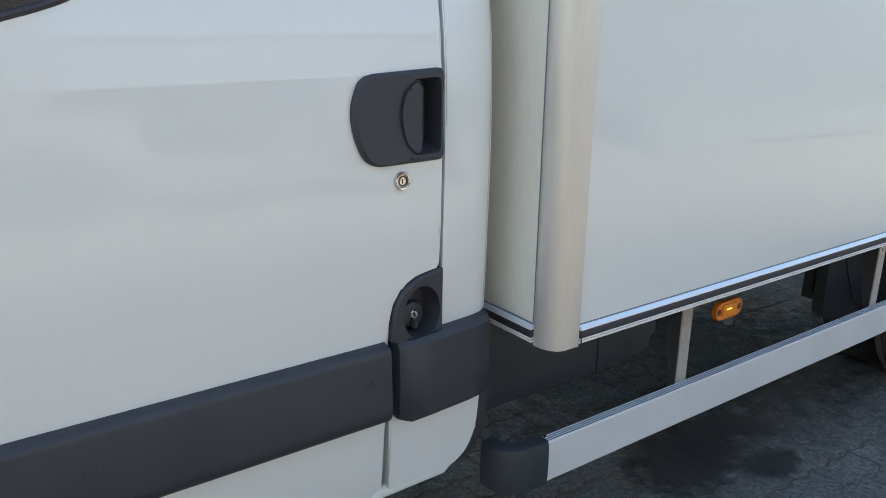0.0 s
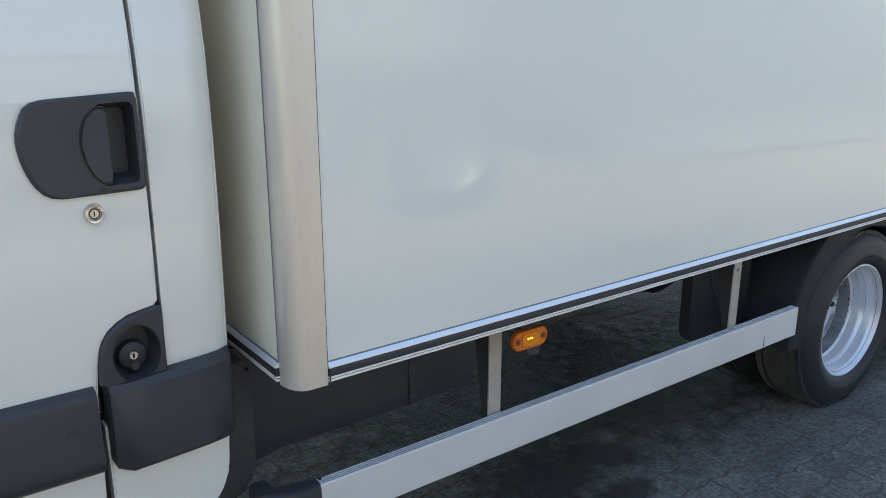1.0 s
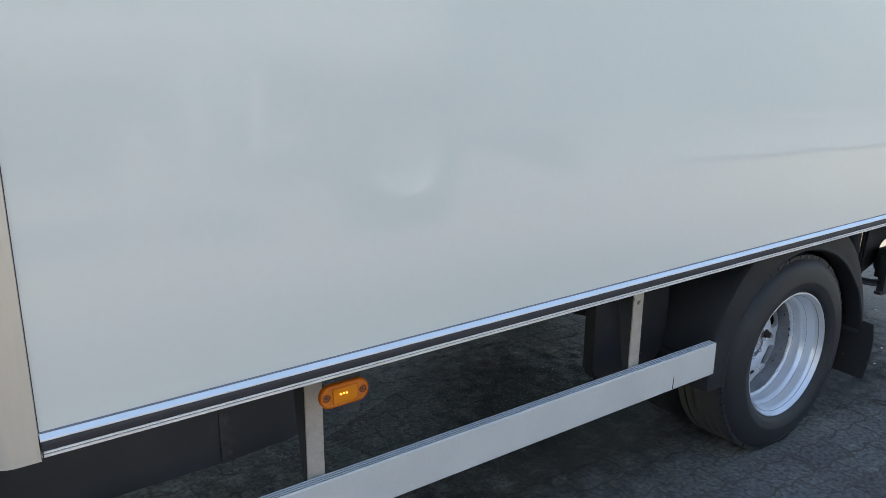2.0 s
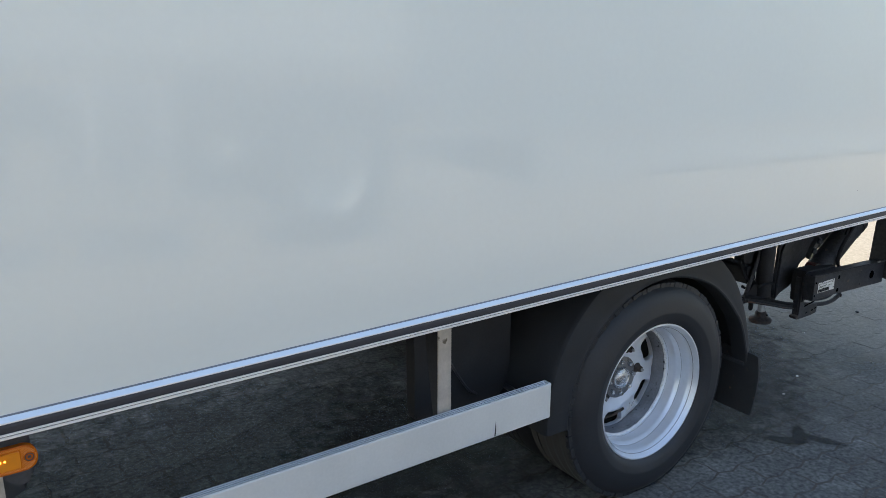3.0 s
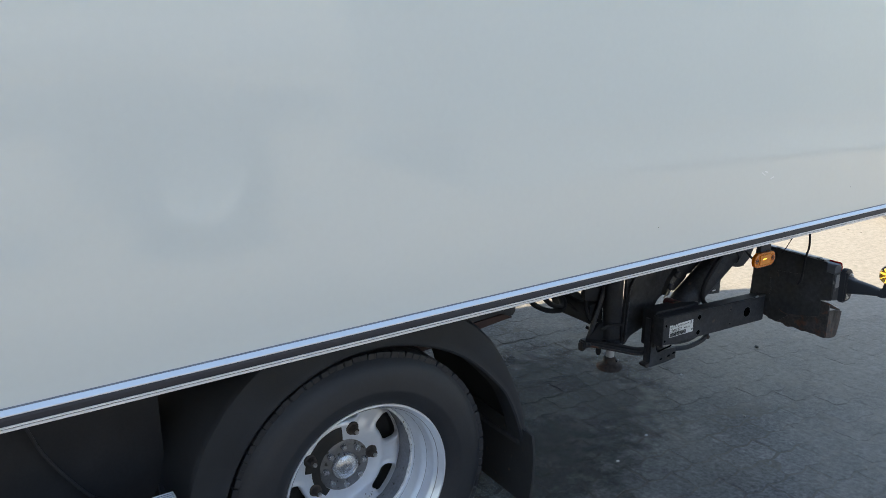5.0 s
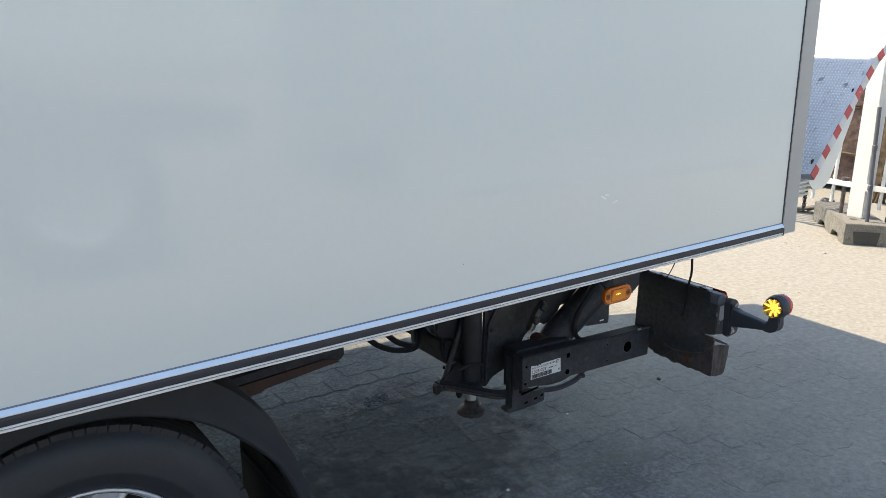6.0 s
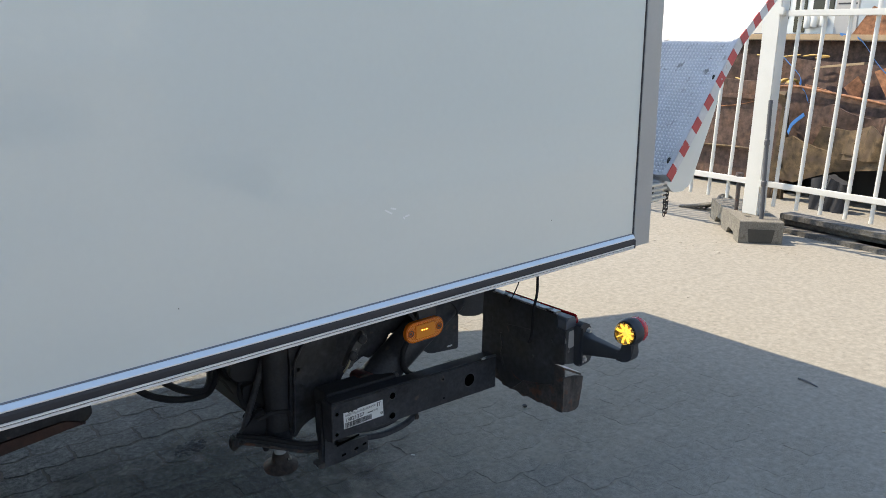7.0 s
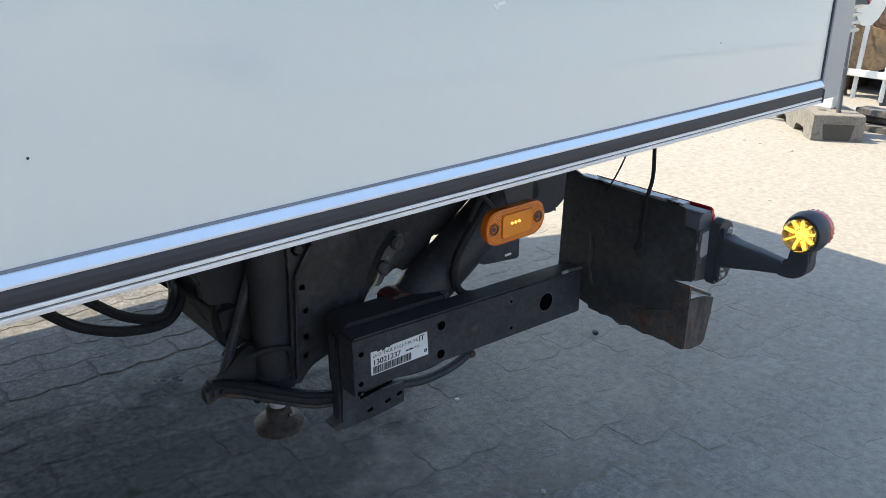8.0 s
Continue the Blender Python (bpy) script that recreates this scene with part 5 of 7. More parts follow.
    for y, xa, xb, z0, z1 in ((0.120, 5.552, 5.592, 0.474, 0.540), (0.09, 5.553, 5.590, 0.480, 0.532), (0.04, 5.556, 5.588, 0.490, 0.528), (-0.004, 5.560, 5.588, 0.497, 0.522)):
        rings.append([bm.verts.new((x, y, z)) for x, z in rounded([(xa, z0), (xb, z0), (xb, z1), (xa, z1)], 0.007, 3)])
    for a, b in zip(rings, rings[1:]):
        for k in range(len(a)):
            bm.faces.new((a[k], a[(k + 1) % len(a)], b[(k + 1) % len(a)], b[k]))
    prism(rounded([(0.004, 0.496), (-0.030, 0.496), (-0.052, 0.512), (-0.054, 0.560), (-0.016, 0.560), (-0.012, 0.522), (0.004, 0.522)], [0.006, 0.016, 0.016, 0, 0, 0.005, 0], 6), "x", 5.560, 5.590, 0.005, bm=bm)
    clear = part("clearance_lamp", bm, PLASTIC, truck, "clearance lamp on a black rubber arm, lit")
    c, small = (5.574, -0.034, 0.586), 0.88
    at_lamp = Matrix.Translation(c) @ Matrix.Scale(small, 4) @ Matrix.Translation([-v for v in c])

    def turned(profile, n):
        bm = lathe(profile, c, "x", n=n)
        bm.transform(at_lamp)
        return bm

    part("lamp_ring", turned([(0.0, -0.010), (0.033, -0.012), (0.0345, -0.024), (0.0385, -0.024), (0.0425, -0.012), (0.0435, 0.004), (0.0415, 0.014), (0.036, 0.018), (0.030, 0.018)], 40), PLASTIC, clear, "black rubber lamp ring")
    part("front_lens", turned([(0.0, -0.058), (0.010, -0.0575), (0.020, -0.054), (0.028, -0.046), (0.033, -0.034), (0.0345, -0.022), (0.0345, -0.016)], 40), CLEAR, clear, "clear front lens")
    for r, dd in ((0.0335, -0.030), (0.031, -0.0385)):
        part("lens_ring", turned([(r, dd), (r + 0.0008, dd - 0.0008), (r + 0.0004, dd + 0.0010)], 40), CLEAR, clear)
    rear = part("rear_lens", turned([(0.038, 0.014), (0.040, 0.020), (0.0395, 0.034), (0.034, 0.044), (0.020, 0.049), (0.0, 0.050)], 32), RED, clear, "red rear lens")
    for k in range(24):
        a = 2 * math.pi * k / 24
        b = slab(0.018, 0.036, -0.0008, 0.0008, -0.0008, 0.0008)
        b.transform(at_lamp @ Matrix.Translation(c) @ Matrix.Rotation(a, 4, "X") @ Matrix.Translation((0, 0, 0.0394)))
        part("lens_rib", b, RED, rear)
    part("lamp_bowl", turned([(0.0, -0.0125), (0.010, -0.0135), (0.012, -0.018), (0.018, -0.016), (0.020, -0.021), (0.026, -0.019), (0.028, -0.025), (0.033, -0.023)], 40), BOWL, clear, "reflector bowl coloured with the diodes' yellow light")
    part("diode_disc", turned([(0.0, -0.030), (0.0065, -0.029), (0.0080, -0.025), (0.0080, -0.014)], 20), YELLOW_LED, clear, "glowing bar for a yellow ray in the lamp cluster")
    # Glowing bars added for the yellow rays round the diode cluster.
    for k in range(9):
        a = 2 * math.pi * (k + 0.2) / 9
        b = slab(-0.010, 0.0, -0.0013, 0.0013, -0.007, 0.009, 0.0006)
        b.transform(at_lamp @ pose(c[0] - 0.018, c[1] + 0.0165 * math.cos(a), c[2] + 0.0165 * math.sin(a), math.degrees(a) - 90, 0, 0))
        part("diode", b, YELLOW_LED, clear, "glowing bar for a yellow ray in the lamp")

    # underrun bar: an open rusty channel across the rear, bitten at its lower edge
    bm = prism([(5.520, 0.432), (5.599, 0.392), (5.599, 0.386), (5.526, 0.424), (5.526, 0.302), (5.584, 0.292), (5.584, 0.286), (5.518, 0.294)], "y", 0.150, 0.46)
    for k in range(1, 26):
        bmesh.ops.bisect_plane(bm, geom=list(bm.verts) + list(bm.edges) + list(bm.faces), plane_co=(0, 0.150 + 0.31 * k / 26, 0), plane_no=(0, 1, 0))
    for v in bm.verts:
        if v.co.z < 0.32:
            v.co.z += 0.010 * noise.noise(Vector((0, v.co.y * 34, 2))) - 0.002 + max(0.0, v.co.y - 0.34) * 0.16
        v.co.x += 0.004 * noise.noise(Vector((v.co.z * 40, v.co.y * 22, 5)))
    bar = link("underrun_bar", bm, RUST, truck, "rusty steel underrun bar with a ragged edge", smooth=False)
    bm = prism(rounded([(5.514, 0.404), (5.560, 0.398), (5.600, 0.388), (5.596, 0.350), (5.586, 0.294), (5.575, 0.286), (5.530, 0.290), (5.514, 0.300)], [0.006, 0.01, 0.004, 0.01, 0.006, 0.008, 0.01, 0.004], 3), "y", 0.1445, 0.1515)
    bmesh.ops.triangulate(bm, faces=bm.faces)
    for v in bm.verts:
        v.co.y += 0.004 * noise.noise(v.co * 45)
        v.co.z += 0.004 * noise.noise(v.co * 60 + Vector((3, 0, 0)))
    link("end_cover", bm, RUST, bar, smooth=False)
    part("bare_patch", prism([(5.522, 0.4345), (5.590, 0.4000), (5.590, 0.3985), (5.522, 0.4330)], "y", 0.152, 0.196), ROD, bar, "bare bright metal patch")
    part("rust_hole", lathe([(0.0, -0.0012), (0.004, -0.0012), (0.005, 0.001)], (5.590, 0.145, 0.382), n=10), HOLE, bar)


def build_tow_bar():
    bar = part("tow_bar", prism(rounded([(3.80, 0.435), (4.10, 0.455), (4.10, 0.462), (4.30, 0.483), (4.345, 0.486), (4.30, 0.505), (3.80, 0.476)], 0.004), "y", 0.585, 0.65, 0.003), REDDISH, truck, "red-brown steel bar under the box")
    part("bar_cover", prism(rounded([(3.80, 0.478), (4.300, 0.506), (4.346, 0.487), (4.362, 0.505), (4.360, 0.535), (4.330, 0.56), (4.24, 0.545), (4.22, 0.528), (3.80, 0.500)], 0.006), "y", 0.590, 0.645, 0.004), BLACK, bar, "black cover on the bar")


PLACE = Matrix.Translation((-0.008, -0.009, -0.003))
build_leg()
build_lift()
build_arm()
PLACE = Matrix.Translation((0.006, -0.002, -0.005))
build_carrier()
PLACE = Matrix()
build_tow_bar()


def build_platform():
    # half-raised aluminium platform in two leaves; it turns about the rear sill
    w0, w1 = 0.03, 2.23
    knee, tip = (6.088, 1.338), (6.80, 1.865)

    def leaf(name, a, b, material, label):
        d = (Vector(b) - Vector(a)).normalized()
        nrm = Vector((d.y, -d.x))
        a2, b2 = Vector(a) + nrm * 0.03, Vector(b) + nrm * 0.03
        return part(name, prism([tuple(a), tuple(b), tuple(b2), tuple(a2)], "y", w0 + 0.002, w1), material, platform, label)
    platform = root("tail_lift_platform", "", "", Matrix())
    platform.parent = truck
    platform["label"] = "half-raised aluminium tail lift platform with red and white edges"
    leaf("inner_leaf", (5.772, 0.968), knee, DULL_LEAF, "studded aluminium inner leaf")
    leaf("outer_leaf", knee, tip, TREADPLATE, "studded aluminium outer leaf in sunlight")
    # studs on the leaf that the camera passes: rows of small raised bars
    bm = bmesh.new()
    a, b = Vector((5.772, 0.968)), Vector(knee)
    d = (b - a).normalized()
    up = Vector((-d.y, d.x))
    along, cell = (b - a).length, 0.0115
    for i in range(int((along - 0.02) / cell)):
        for j in range(80):
            s, y = 0.008 + i * cell, 0.049 + j * 0.0115
            o = a + d * s
            q = [bm.verts.new((*(o + d * u + up * h).xy[:1], y + v, (o + d * u + up * h).y)) for u, v, h in
                 ((0.0, 0.0, 0.0002), (0.0086, 0.0, 0.0002), (0.0086, 0.0060, 0.0002), (0.0, 0.0060, 0.0002), (0.0043, 0.0030, 0.0034))]
            for k in range(4):
                bm.faces.new((q[k], q[(k + 1) % 4], q[4]))
    tagged(link("tread_studs", bm, TREADPLATE, platform, "raised tread studs", smooth=False), kind="stuff")
    # edge beam with stripes
    pts = [Vector((5.772, 0.968)), Vector(knee), Vector(tip)]
    count = 0
    for a, b in zip(pts, pts[1:]):
        d = (b - a).normalized()
        n2 = Vector((d.y, -d.x))
        length = (b - a).length
        steps = max(1, round(length / 0.040))
        for k in range(steps):
            p, q = a + d * length * k / steps, a + d * length * (k + 1) / steps
            ring = [tuple(p + n2 * -0.004), tuple(q + n2 * -0.004), tuple(q + n2 * 0.027), tuple(p + n2 * 0.027)]
            part("red_stripe" if count % 2 == 0 else "white_stripe", prism(ring, "y", w0 - 0.0005, w0 + 0.002), STRIPE_RED if count % 2 == 0 else STRIPE_WHITE, platform,
                 "worn red stripe" if count % 2 == 0 else "worn white stripe")
            count += 1
    a, b = pts[0], pts[1]
    d = (b - a).normalized()
    up = Vector((-d.y, d.x))
    part("edge_lip", prism([tuple(a + up * 0.001), tuple(b + up * 0.001), tuple(b + up * 0.006), tuple(a + up * 0.006)], "y", w0 + 0.002, w0 + 0.017), DULL_LEAF, platform, "plain aluminium edge strip")
    part("dark_plug", lathe([(0.0, -0.004), (0.009, -0.003), (0.011, 0.0)], (5.80, 0.047, 1.006), n=12), INK_AND_SHADE, platform)
    part("dark_plug", lathe([(0.0, -0.004), (0.007, -0.003), (0.009, 0.0)], (5.99, 0.045, 1.228), n=12), INK_AND_SHADE, platform)
    part("wedge", prism(rounded([(5.80, 0.962), (5.862, 0.902), (5.945, 0.900), (6.06, 1.145), (6.088, 1.30)], [0.004, 0.02, 0.03, 0.02, 0.0]), "y", 0.07, 0.11, 0.005), WHITE, platform, "white painted wedge under the leaf")
    part("hinge_ribs", slab(5.705, 5.775, 0.04, 2.1, 0.895, 0.955, 0.008), GALV, platform)
    for k in range(4):
        z = 0.902 + 0.014 * k
        part("hinge_rib", slab(5.70, 5.782, 0.034, 0.14, z, z + 0.006, 0.002), ALU, platform)
    # chains
    for x, y in ((5.885, 0.11), (5.925, 0.13)):
        bm = bmesh.new()
        for k in range(8):
            ring = [(x + 0.005 * math.cos(t) * (1 if k % 2 else 0), y + 0.005 * math.cos(t) * (0 if k % 2 else 1), 0.905 - 0.011 * k + 0.008 * math.sin(t)) for t in (2 * math.pi * i / 8 for i in range(9))]
            sweep(ring, 0.0018, 5, bm=bm)
        part("chain", bm, RUST, platform, "short rusty chain")


TREADPLATE = mat("studded aluminium", (0.72, 0.73, 0.75), 0.38, metal=0.6, var=0.1, scale=9, bump=0.08, spots=(0.3, 0.3, 0.3), spot_at=0.66)
# Darker than the studs, which paints shade between them; the spots are grime.
DULL_LEAF = mat("dull grimy aluminium with painted relief", (0.54, 0.56, 0.60), 0.45, metal=0.4, var=0.2, scale=9, bump=0.1, spots=(0.22, 0.22, 0.22), spot_at=0.6, soft_edge=0.15)
STRIPE_RED = mat("worn red film", (0.52, 0.05, 0.055), 0.4, var=0.15, scale=30, bump=0.06, spots=(0.55, 0.45, 0.45), spot_at=0.66, spot_scale=50)
STRIPE_WHITE = mat("worn white film", (0.62, 0.60, 0.60), 0.4, var=0.12, scale=30, bump=0.06, spots=(0.42, 0.2, 0.2), spot_at=0.68, spot_scale=60)
PLACE = Matrix.Translation((0.029, 0.002, 0.001))
build_platform()
PLACE = Matrix()


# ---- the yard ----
def dust_and_shade(m, thick=1.0):
    """Pale yard dust, thicker towards the open yard behind the truck; the darker tone near the truck takes in its
    shade.
    """
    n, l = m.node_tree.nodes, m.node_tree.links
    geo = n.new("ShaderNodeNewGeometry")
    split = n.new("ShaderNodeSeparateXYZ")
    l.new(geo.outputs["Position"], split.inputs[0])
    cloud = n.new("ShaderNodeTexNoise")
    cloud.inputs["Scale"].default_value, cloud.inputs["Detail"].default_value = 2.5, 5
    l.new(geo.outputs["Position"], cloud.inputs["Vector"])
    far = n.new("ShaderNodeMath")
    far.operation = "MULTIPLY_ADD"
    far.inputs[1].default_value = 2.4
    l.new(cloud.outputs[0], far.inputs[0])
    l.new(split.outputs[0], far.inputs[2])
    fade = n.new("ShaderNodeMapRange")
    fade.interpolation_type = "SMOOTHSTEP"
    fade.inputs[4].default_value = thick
    # The tone darkens towards the truck: its shade is put into the colour.
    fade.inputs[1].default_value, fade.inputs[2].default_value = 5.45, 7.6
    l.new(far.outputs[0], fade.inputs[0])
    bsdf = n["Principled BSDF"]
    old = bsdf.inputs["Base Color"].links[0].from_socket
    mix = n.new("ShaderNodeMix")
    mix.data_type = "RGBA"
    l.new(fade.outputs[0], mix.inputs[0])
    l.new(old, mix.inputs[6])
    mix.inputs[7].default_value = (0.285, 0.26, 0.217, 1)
    # sand away from the truck is set paler, added to bounce warm light onto it
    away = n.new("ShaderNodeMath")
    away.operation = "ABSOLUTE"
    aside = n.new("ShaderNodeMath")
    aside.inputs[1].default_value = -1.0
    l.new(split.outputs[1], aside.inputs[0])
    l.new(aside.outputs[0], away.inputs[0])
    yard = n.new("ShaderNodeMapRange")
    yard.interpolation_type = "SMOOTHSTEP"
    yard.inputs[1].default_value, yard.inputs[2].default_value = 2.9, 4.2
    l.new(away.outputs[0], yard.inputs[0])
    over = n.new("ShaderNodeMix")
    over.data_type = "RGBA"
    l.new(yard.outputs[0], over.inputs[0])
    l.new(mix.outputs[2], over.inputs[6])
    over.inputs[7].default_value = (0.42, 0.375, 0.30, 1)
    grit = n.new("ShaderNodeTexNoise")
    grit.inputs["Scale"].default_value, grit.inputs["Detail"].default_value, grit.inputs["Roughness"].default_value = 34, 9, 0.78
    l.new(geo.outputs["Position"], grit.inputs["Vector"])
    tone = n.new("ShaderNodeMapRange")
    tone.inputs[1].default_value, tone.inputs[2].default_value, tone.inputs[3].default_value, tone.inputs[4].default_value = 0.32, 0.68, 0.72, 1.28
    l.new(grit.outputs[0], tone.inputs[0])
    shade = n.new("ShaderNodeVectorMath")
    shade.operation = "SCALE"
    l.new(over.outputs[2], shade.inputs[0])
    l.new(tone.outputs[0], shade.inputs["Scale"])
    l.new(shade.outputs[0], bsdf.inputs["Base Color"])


SAND = mat("sandy dust", (0.098, 0.085, 0.069), 0.95, var=0.2, scale=1.7, fine=130, bump=0.25, spots=(0.086, 0.076, 0.062), spot_at=0.5, spot_scale=5, soft_edge=0.3, grain=0.16, grain_scale=90, placed=True)
dust_and_shade(SAND)
PAVER = mat("worn concrete paver", (0.122, 0.120, 0.114), 0.9, var=0.4, scale=2.2, fine=210, bump=1.0, depth=0.012, spots=(0.205, 0.202, 0.192), spot_at=0.54, spot_scale=7, soft_edge=0.25, placed=True, grain=0.5, grain_scale=65)
# each block a little lighter or darker than its neighbours
n, l = PAVER.node_tree.nodes, PAVER.node_tree.links
one, many, total, tone, shade = (n.new("ShaderNode" + k) for k in ("ObjectInfo", "NewGeometry", "Math", "MapRange", "VectorMath"))
l.new(one.outputs["Random"], total.inputs[0])
l.new(many.outputs["Random Per Island"], total.inputs[1])
tone.inputs[2].default_value, tone.inputs[3].default_value, tone.inputs[4].default_value = 2.0, 0.78, 1.22
l.new(total.outputs[0], tone.inputs[0])
shade.operation = "SCALE"
l.new(n["Principled BSDF"].inputs["Base Color"].links[0].from_socket, shade.inputs[0])
l.new(tone.outputs[0], shade.inputs["Scale"])
l.new(shade.outputs[0], n["Principled BSDF"].inputs["Base Color"])
dust_and_shade(PAVER, 0.92)
PLANK = mat("weathered grey timber", (0.135, 0.128, 0.118), 0.85, var=0.35, scale=9, bump=0.4, spots=(0.07, 0.065, 0.06), spot_at=0.55, soft_edge=0.15, grain=0.4, grain_scale=60)
CONCRETE = mat("rough concrete", (0.205, 0.186, 0.155), 0.9, var=0.2, scale=12, bump=0.6, spots=(0.14, 0.125, 0.10), spot_at=0.54, soft_edge=0.15, grain=0.3, grain_scale=120)
# Dark concrete tone that paints in the shade of hollows.
HOLLOW = mat("concrete with painted hollow shade", (0.07, 0.065, 0.055), 0.9, var=0.2, scale=20, bump=0.3)
FENCE = mat("white fence paint", (0.70, 0.69, 0.65), 0.4, var=0.04, scale=10, bump=0.03)
OIL = mat("oil stain", (0.035, 0.032, 0.03), 0.55, var=0.3, scale=14, bump=0.2)
STONE = mat("pale stone", (0.36, 0.33, 0.28), 0.9, var=0.25, scale=30, bump=0.3)
BROWN = mat("rust-brown steel", (0.100, 0.060, 0.046), 0.8, var=0.35, scale=3, bump=0.4, spots=(0.14, 0.075, 0.045), spot_at=0.52, spot_scale=6, soft_edge=0.25, grain=0.5, grain_scale=22)
ORANGE = mat("orange rusted plate", (0.33, 0.15, 0.075), 0.8, var=0.3, scale=5, bump=0.4, spots=(0.17, 0.085, 0.05), spot_at=0.55, spot_scale=12, soft_edge=0.15, grain=0.45, grain_scale=22)
GOLD = mat("yellow worn paint", (0.42, 0.27, 0.07), 0.6, var=0.3, scale=12, bump=0.3, spots=(0.16, 0.09, 0.05), spot_at=0.56, spot_scale=20, soft_edge=0.12)
OCHRE = mat("worn ochre digger paint", (0.125, 0.082, 0.042), 0.75, var=0.4, scale=4, bump=0.5, spots=(0.075, 0.05, 0.035), spot_at=0.48, spot_scale=9, soft_edge=0.2, grain=0.6, grain_scale=18)
CRUMB = mat("brown crumbs", (0.15, 0.11, 0.075), 0.95, var=0.4, scale=8, bump=0.3)
TIMBER = mat("pale timber", (0.46, 0.33, 0.20), 0.8, var=0.2, scale=12, bump=0.15)
BLUE = mat("blue strap", (0.06, 0.22, 0.52), 0.6, var=0.15, scale=20, bump=0.05)
GREY_ROD = mat("grey pole", (0.11, 0.11, 0.12), 0.5, metal=0.3, var=0.15, scale=20, bump=0.06)
HULL = mat("white vehicle paint", (0.70, 0.71, 0.70), 0.3, var=0.04, scale=2, bump=0.0, coat=0.4)
LOAD = mat("grey-blue load body", (0.24, 0.30, 0.33), 0.35, var=0.06, scale=2, bump=0.02, coat=0.3)
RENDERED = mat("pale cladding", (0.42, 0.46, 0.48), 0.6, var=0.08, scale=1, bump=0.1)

# one sheet to the horizon; dust lies over the pavers beyond the truck's tail
def steps(lo, hi, d):
    return [lo + d * k for k in range(int(round((hi - lo) / d)))]


xs = [-400, -20, 0] + steps(0.4, 4.3, 0.05) + steps(4.3, 7.0, 0.0125) + steps(7.0, 9.9, 0.05) + [12, 40, 400]
ys = [-400, -20, -5] + steps(-1.9, -0.7, 0.05) + steps(-0.7, 1.5, 0.0125) + steps(1.5, 3.6, 0.05) + [6, 20, 400]


def dust(x, y):
    """The height of the sand that fills the joints and buries the pavers in the open yard."""
    if not (0.3 < x < 9.95 and -2 < y < 4):
        return -0.001
    edge = 7.05 + 0.35 * noise.noise(Vector((x * 0.9, y * 0.9, 0))) + 0.15 * noise.noise(Vector((x * 3, y * 3, 5)))
    rough = 0.0011 * noise.noise(Vector((x * 7, y * 7, 9))) + 0.0012 * noise.noise(Vector((x * 22, y * 22, 3))) + 0.0008 * noise.noise(Vector((x * 47, y * 47, 6)))
    deep = min(1, max(0, (x - edge) / 0.9 + 0.5))
    return -0.0030 + 0.0010 * min(1, max(0, (x - 4.6) / 1.2)) + 0.0090 * deep + rough * (1 - 0.92 * deep)


rows = len(ys)
me = bpy.data.meshes.new("ground")
me.from_pydata([(x, y, dust(x, y)) for x in xs for y in ys], [],
               [(a * rows + k, (a + 1) * rows + k, (a + 1) * rows + k + 1, a * rows + k + 1) for a in range(len(xs) - 1) for k in range(rows - 1)])
me.materials.append(SAND)
me.polygons.foreach_set("use_smooth", [True] * len(me.polygons))
me.update()
ground = tagged(new("ground", me), "pale sandy dust over a paved yard", "ground", kind="structure")


def stain_mat(name, color, depth):
    """A soaked-in mark or patch of painted shade that thins out to an uneven edge."""
    m = mat(name, color, 0.7, var=0.25, scale=14, bump=0.1)
    n, l = m.node_tree.nodes, m.node_tree.links
    where = n.new("ShaderNodeTexCoord")
    rough = n.new("ShaderNodeTexNoise")
    rough.inputs["Scale"].default_value, rough.inputs["Detail"].default_value = 14, 6
    l.new(where.outputs["Object"], rough.inputs["Vector"])
    grad = n.new("ShaderNodeTexGradient")
    grad.gradient_type = "SPHERICAL"
    l.new(where.outputs["Generated"], grad.inputs["Vector"])
    shift = n.new("ShaderNodeMapping")
    shift.inputs["Location"].default_value, shift.inputs["Scale"].default_value = (-1, -1, 0), (2, 2, 0)
    l.new(where.outputs["Generated"], shift.inputs["Vector"])
    l.new(shift.outputs[0], grad.inputs["Vector"])
    both = n.new("ShaderNodeMath")
    both.operation = "ADD"
    l.new(grad.outputs["Fac"], both.inputs[0])
    l.new(rough.outputs[0], both.inputs[1])
    fade = n.new("ShaderNodeMapRange")
    fade.inputs[1].default_value, fade.inputs[2].default_value, fade.inputs[4].default_value = 0.62, 1.0, depth
    l.new(both.outputs[0], fade.inputs[0])
    l.new(fade.outputs[0], n["Principled BSDF"].inputs["Alpha"])
    return m


SOAKED = stain_mat("soaked oil", (0.03, 0.028, 0.027), 0.75)


# Dirt tone that also puts the truck's shade into the colour.
DIRT_AND_SHADE = stain_mat("dirt with painted shade", (0.045, 0.044, 0.040), 0.55)


def blot(name, x, y, r, seed, label, stretch=1.0, turn=0.0, material=None):
    """A flat stain or patch of painted shade with an uneven edge, a hair above the paving."""
    bm = bmesh.new()
    bmesh.ops.create_grid(bm, x_segments=1, y_segments=1, size=1)
    bm.transform(Matrix.Diagonal((r * stretch * 1.5, r * 1.5, 1, 1)))
    ob = tagged(link(name, bm, material or SOAKED), label, "stain", "oil stains")
    ob.matrix_basis = pose(x, y, 0.003 + 0.0004 * (seed % 5), 0, 0, turn)
    ob.visible_shadow = False
    return ob


blot("oil_stain", 2.10, 0.33, 0.15, 1, "dark oil stain on the paving", 1.6, 20)
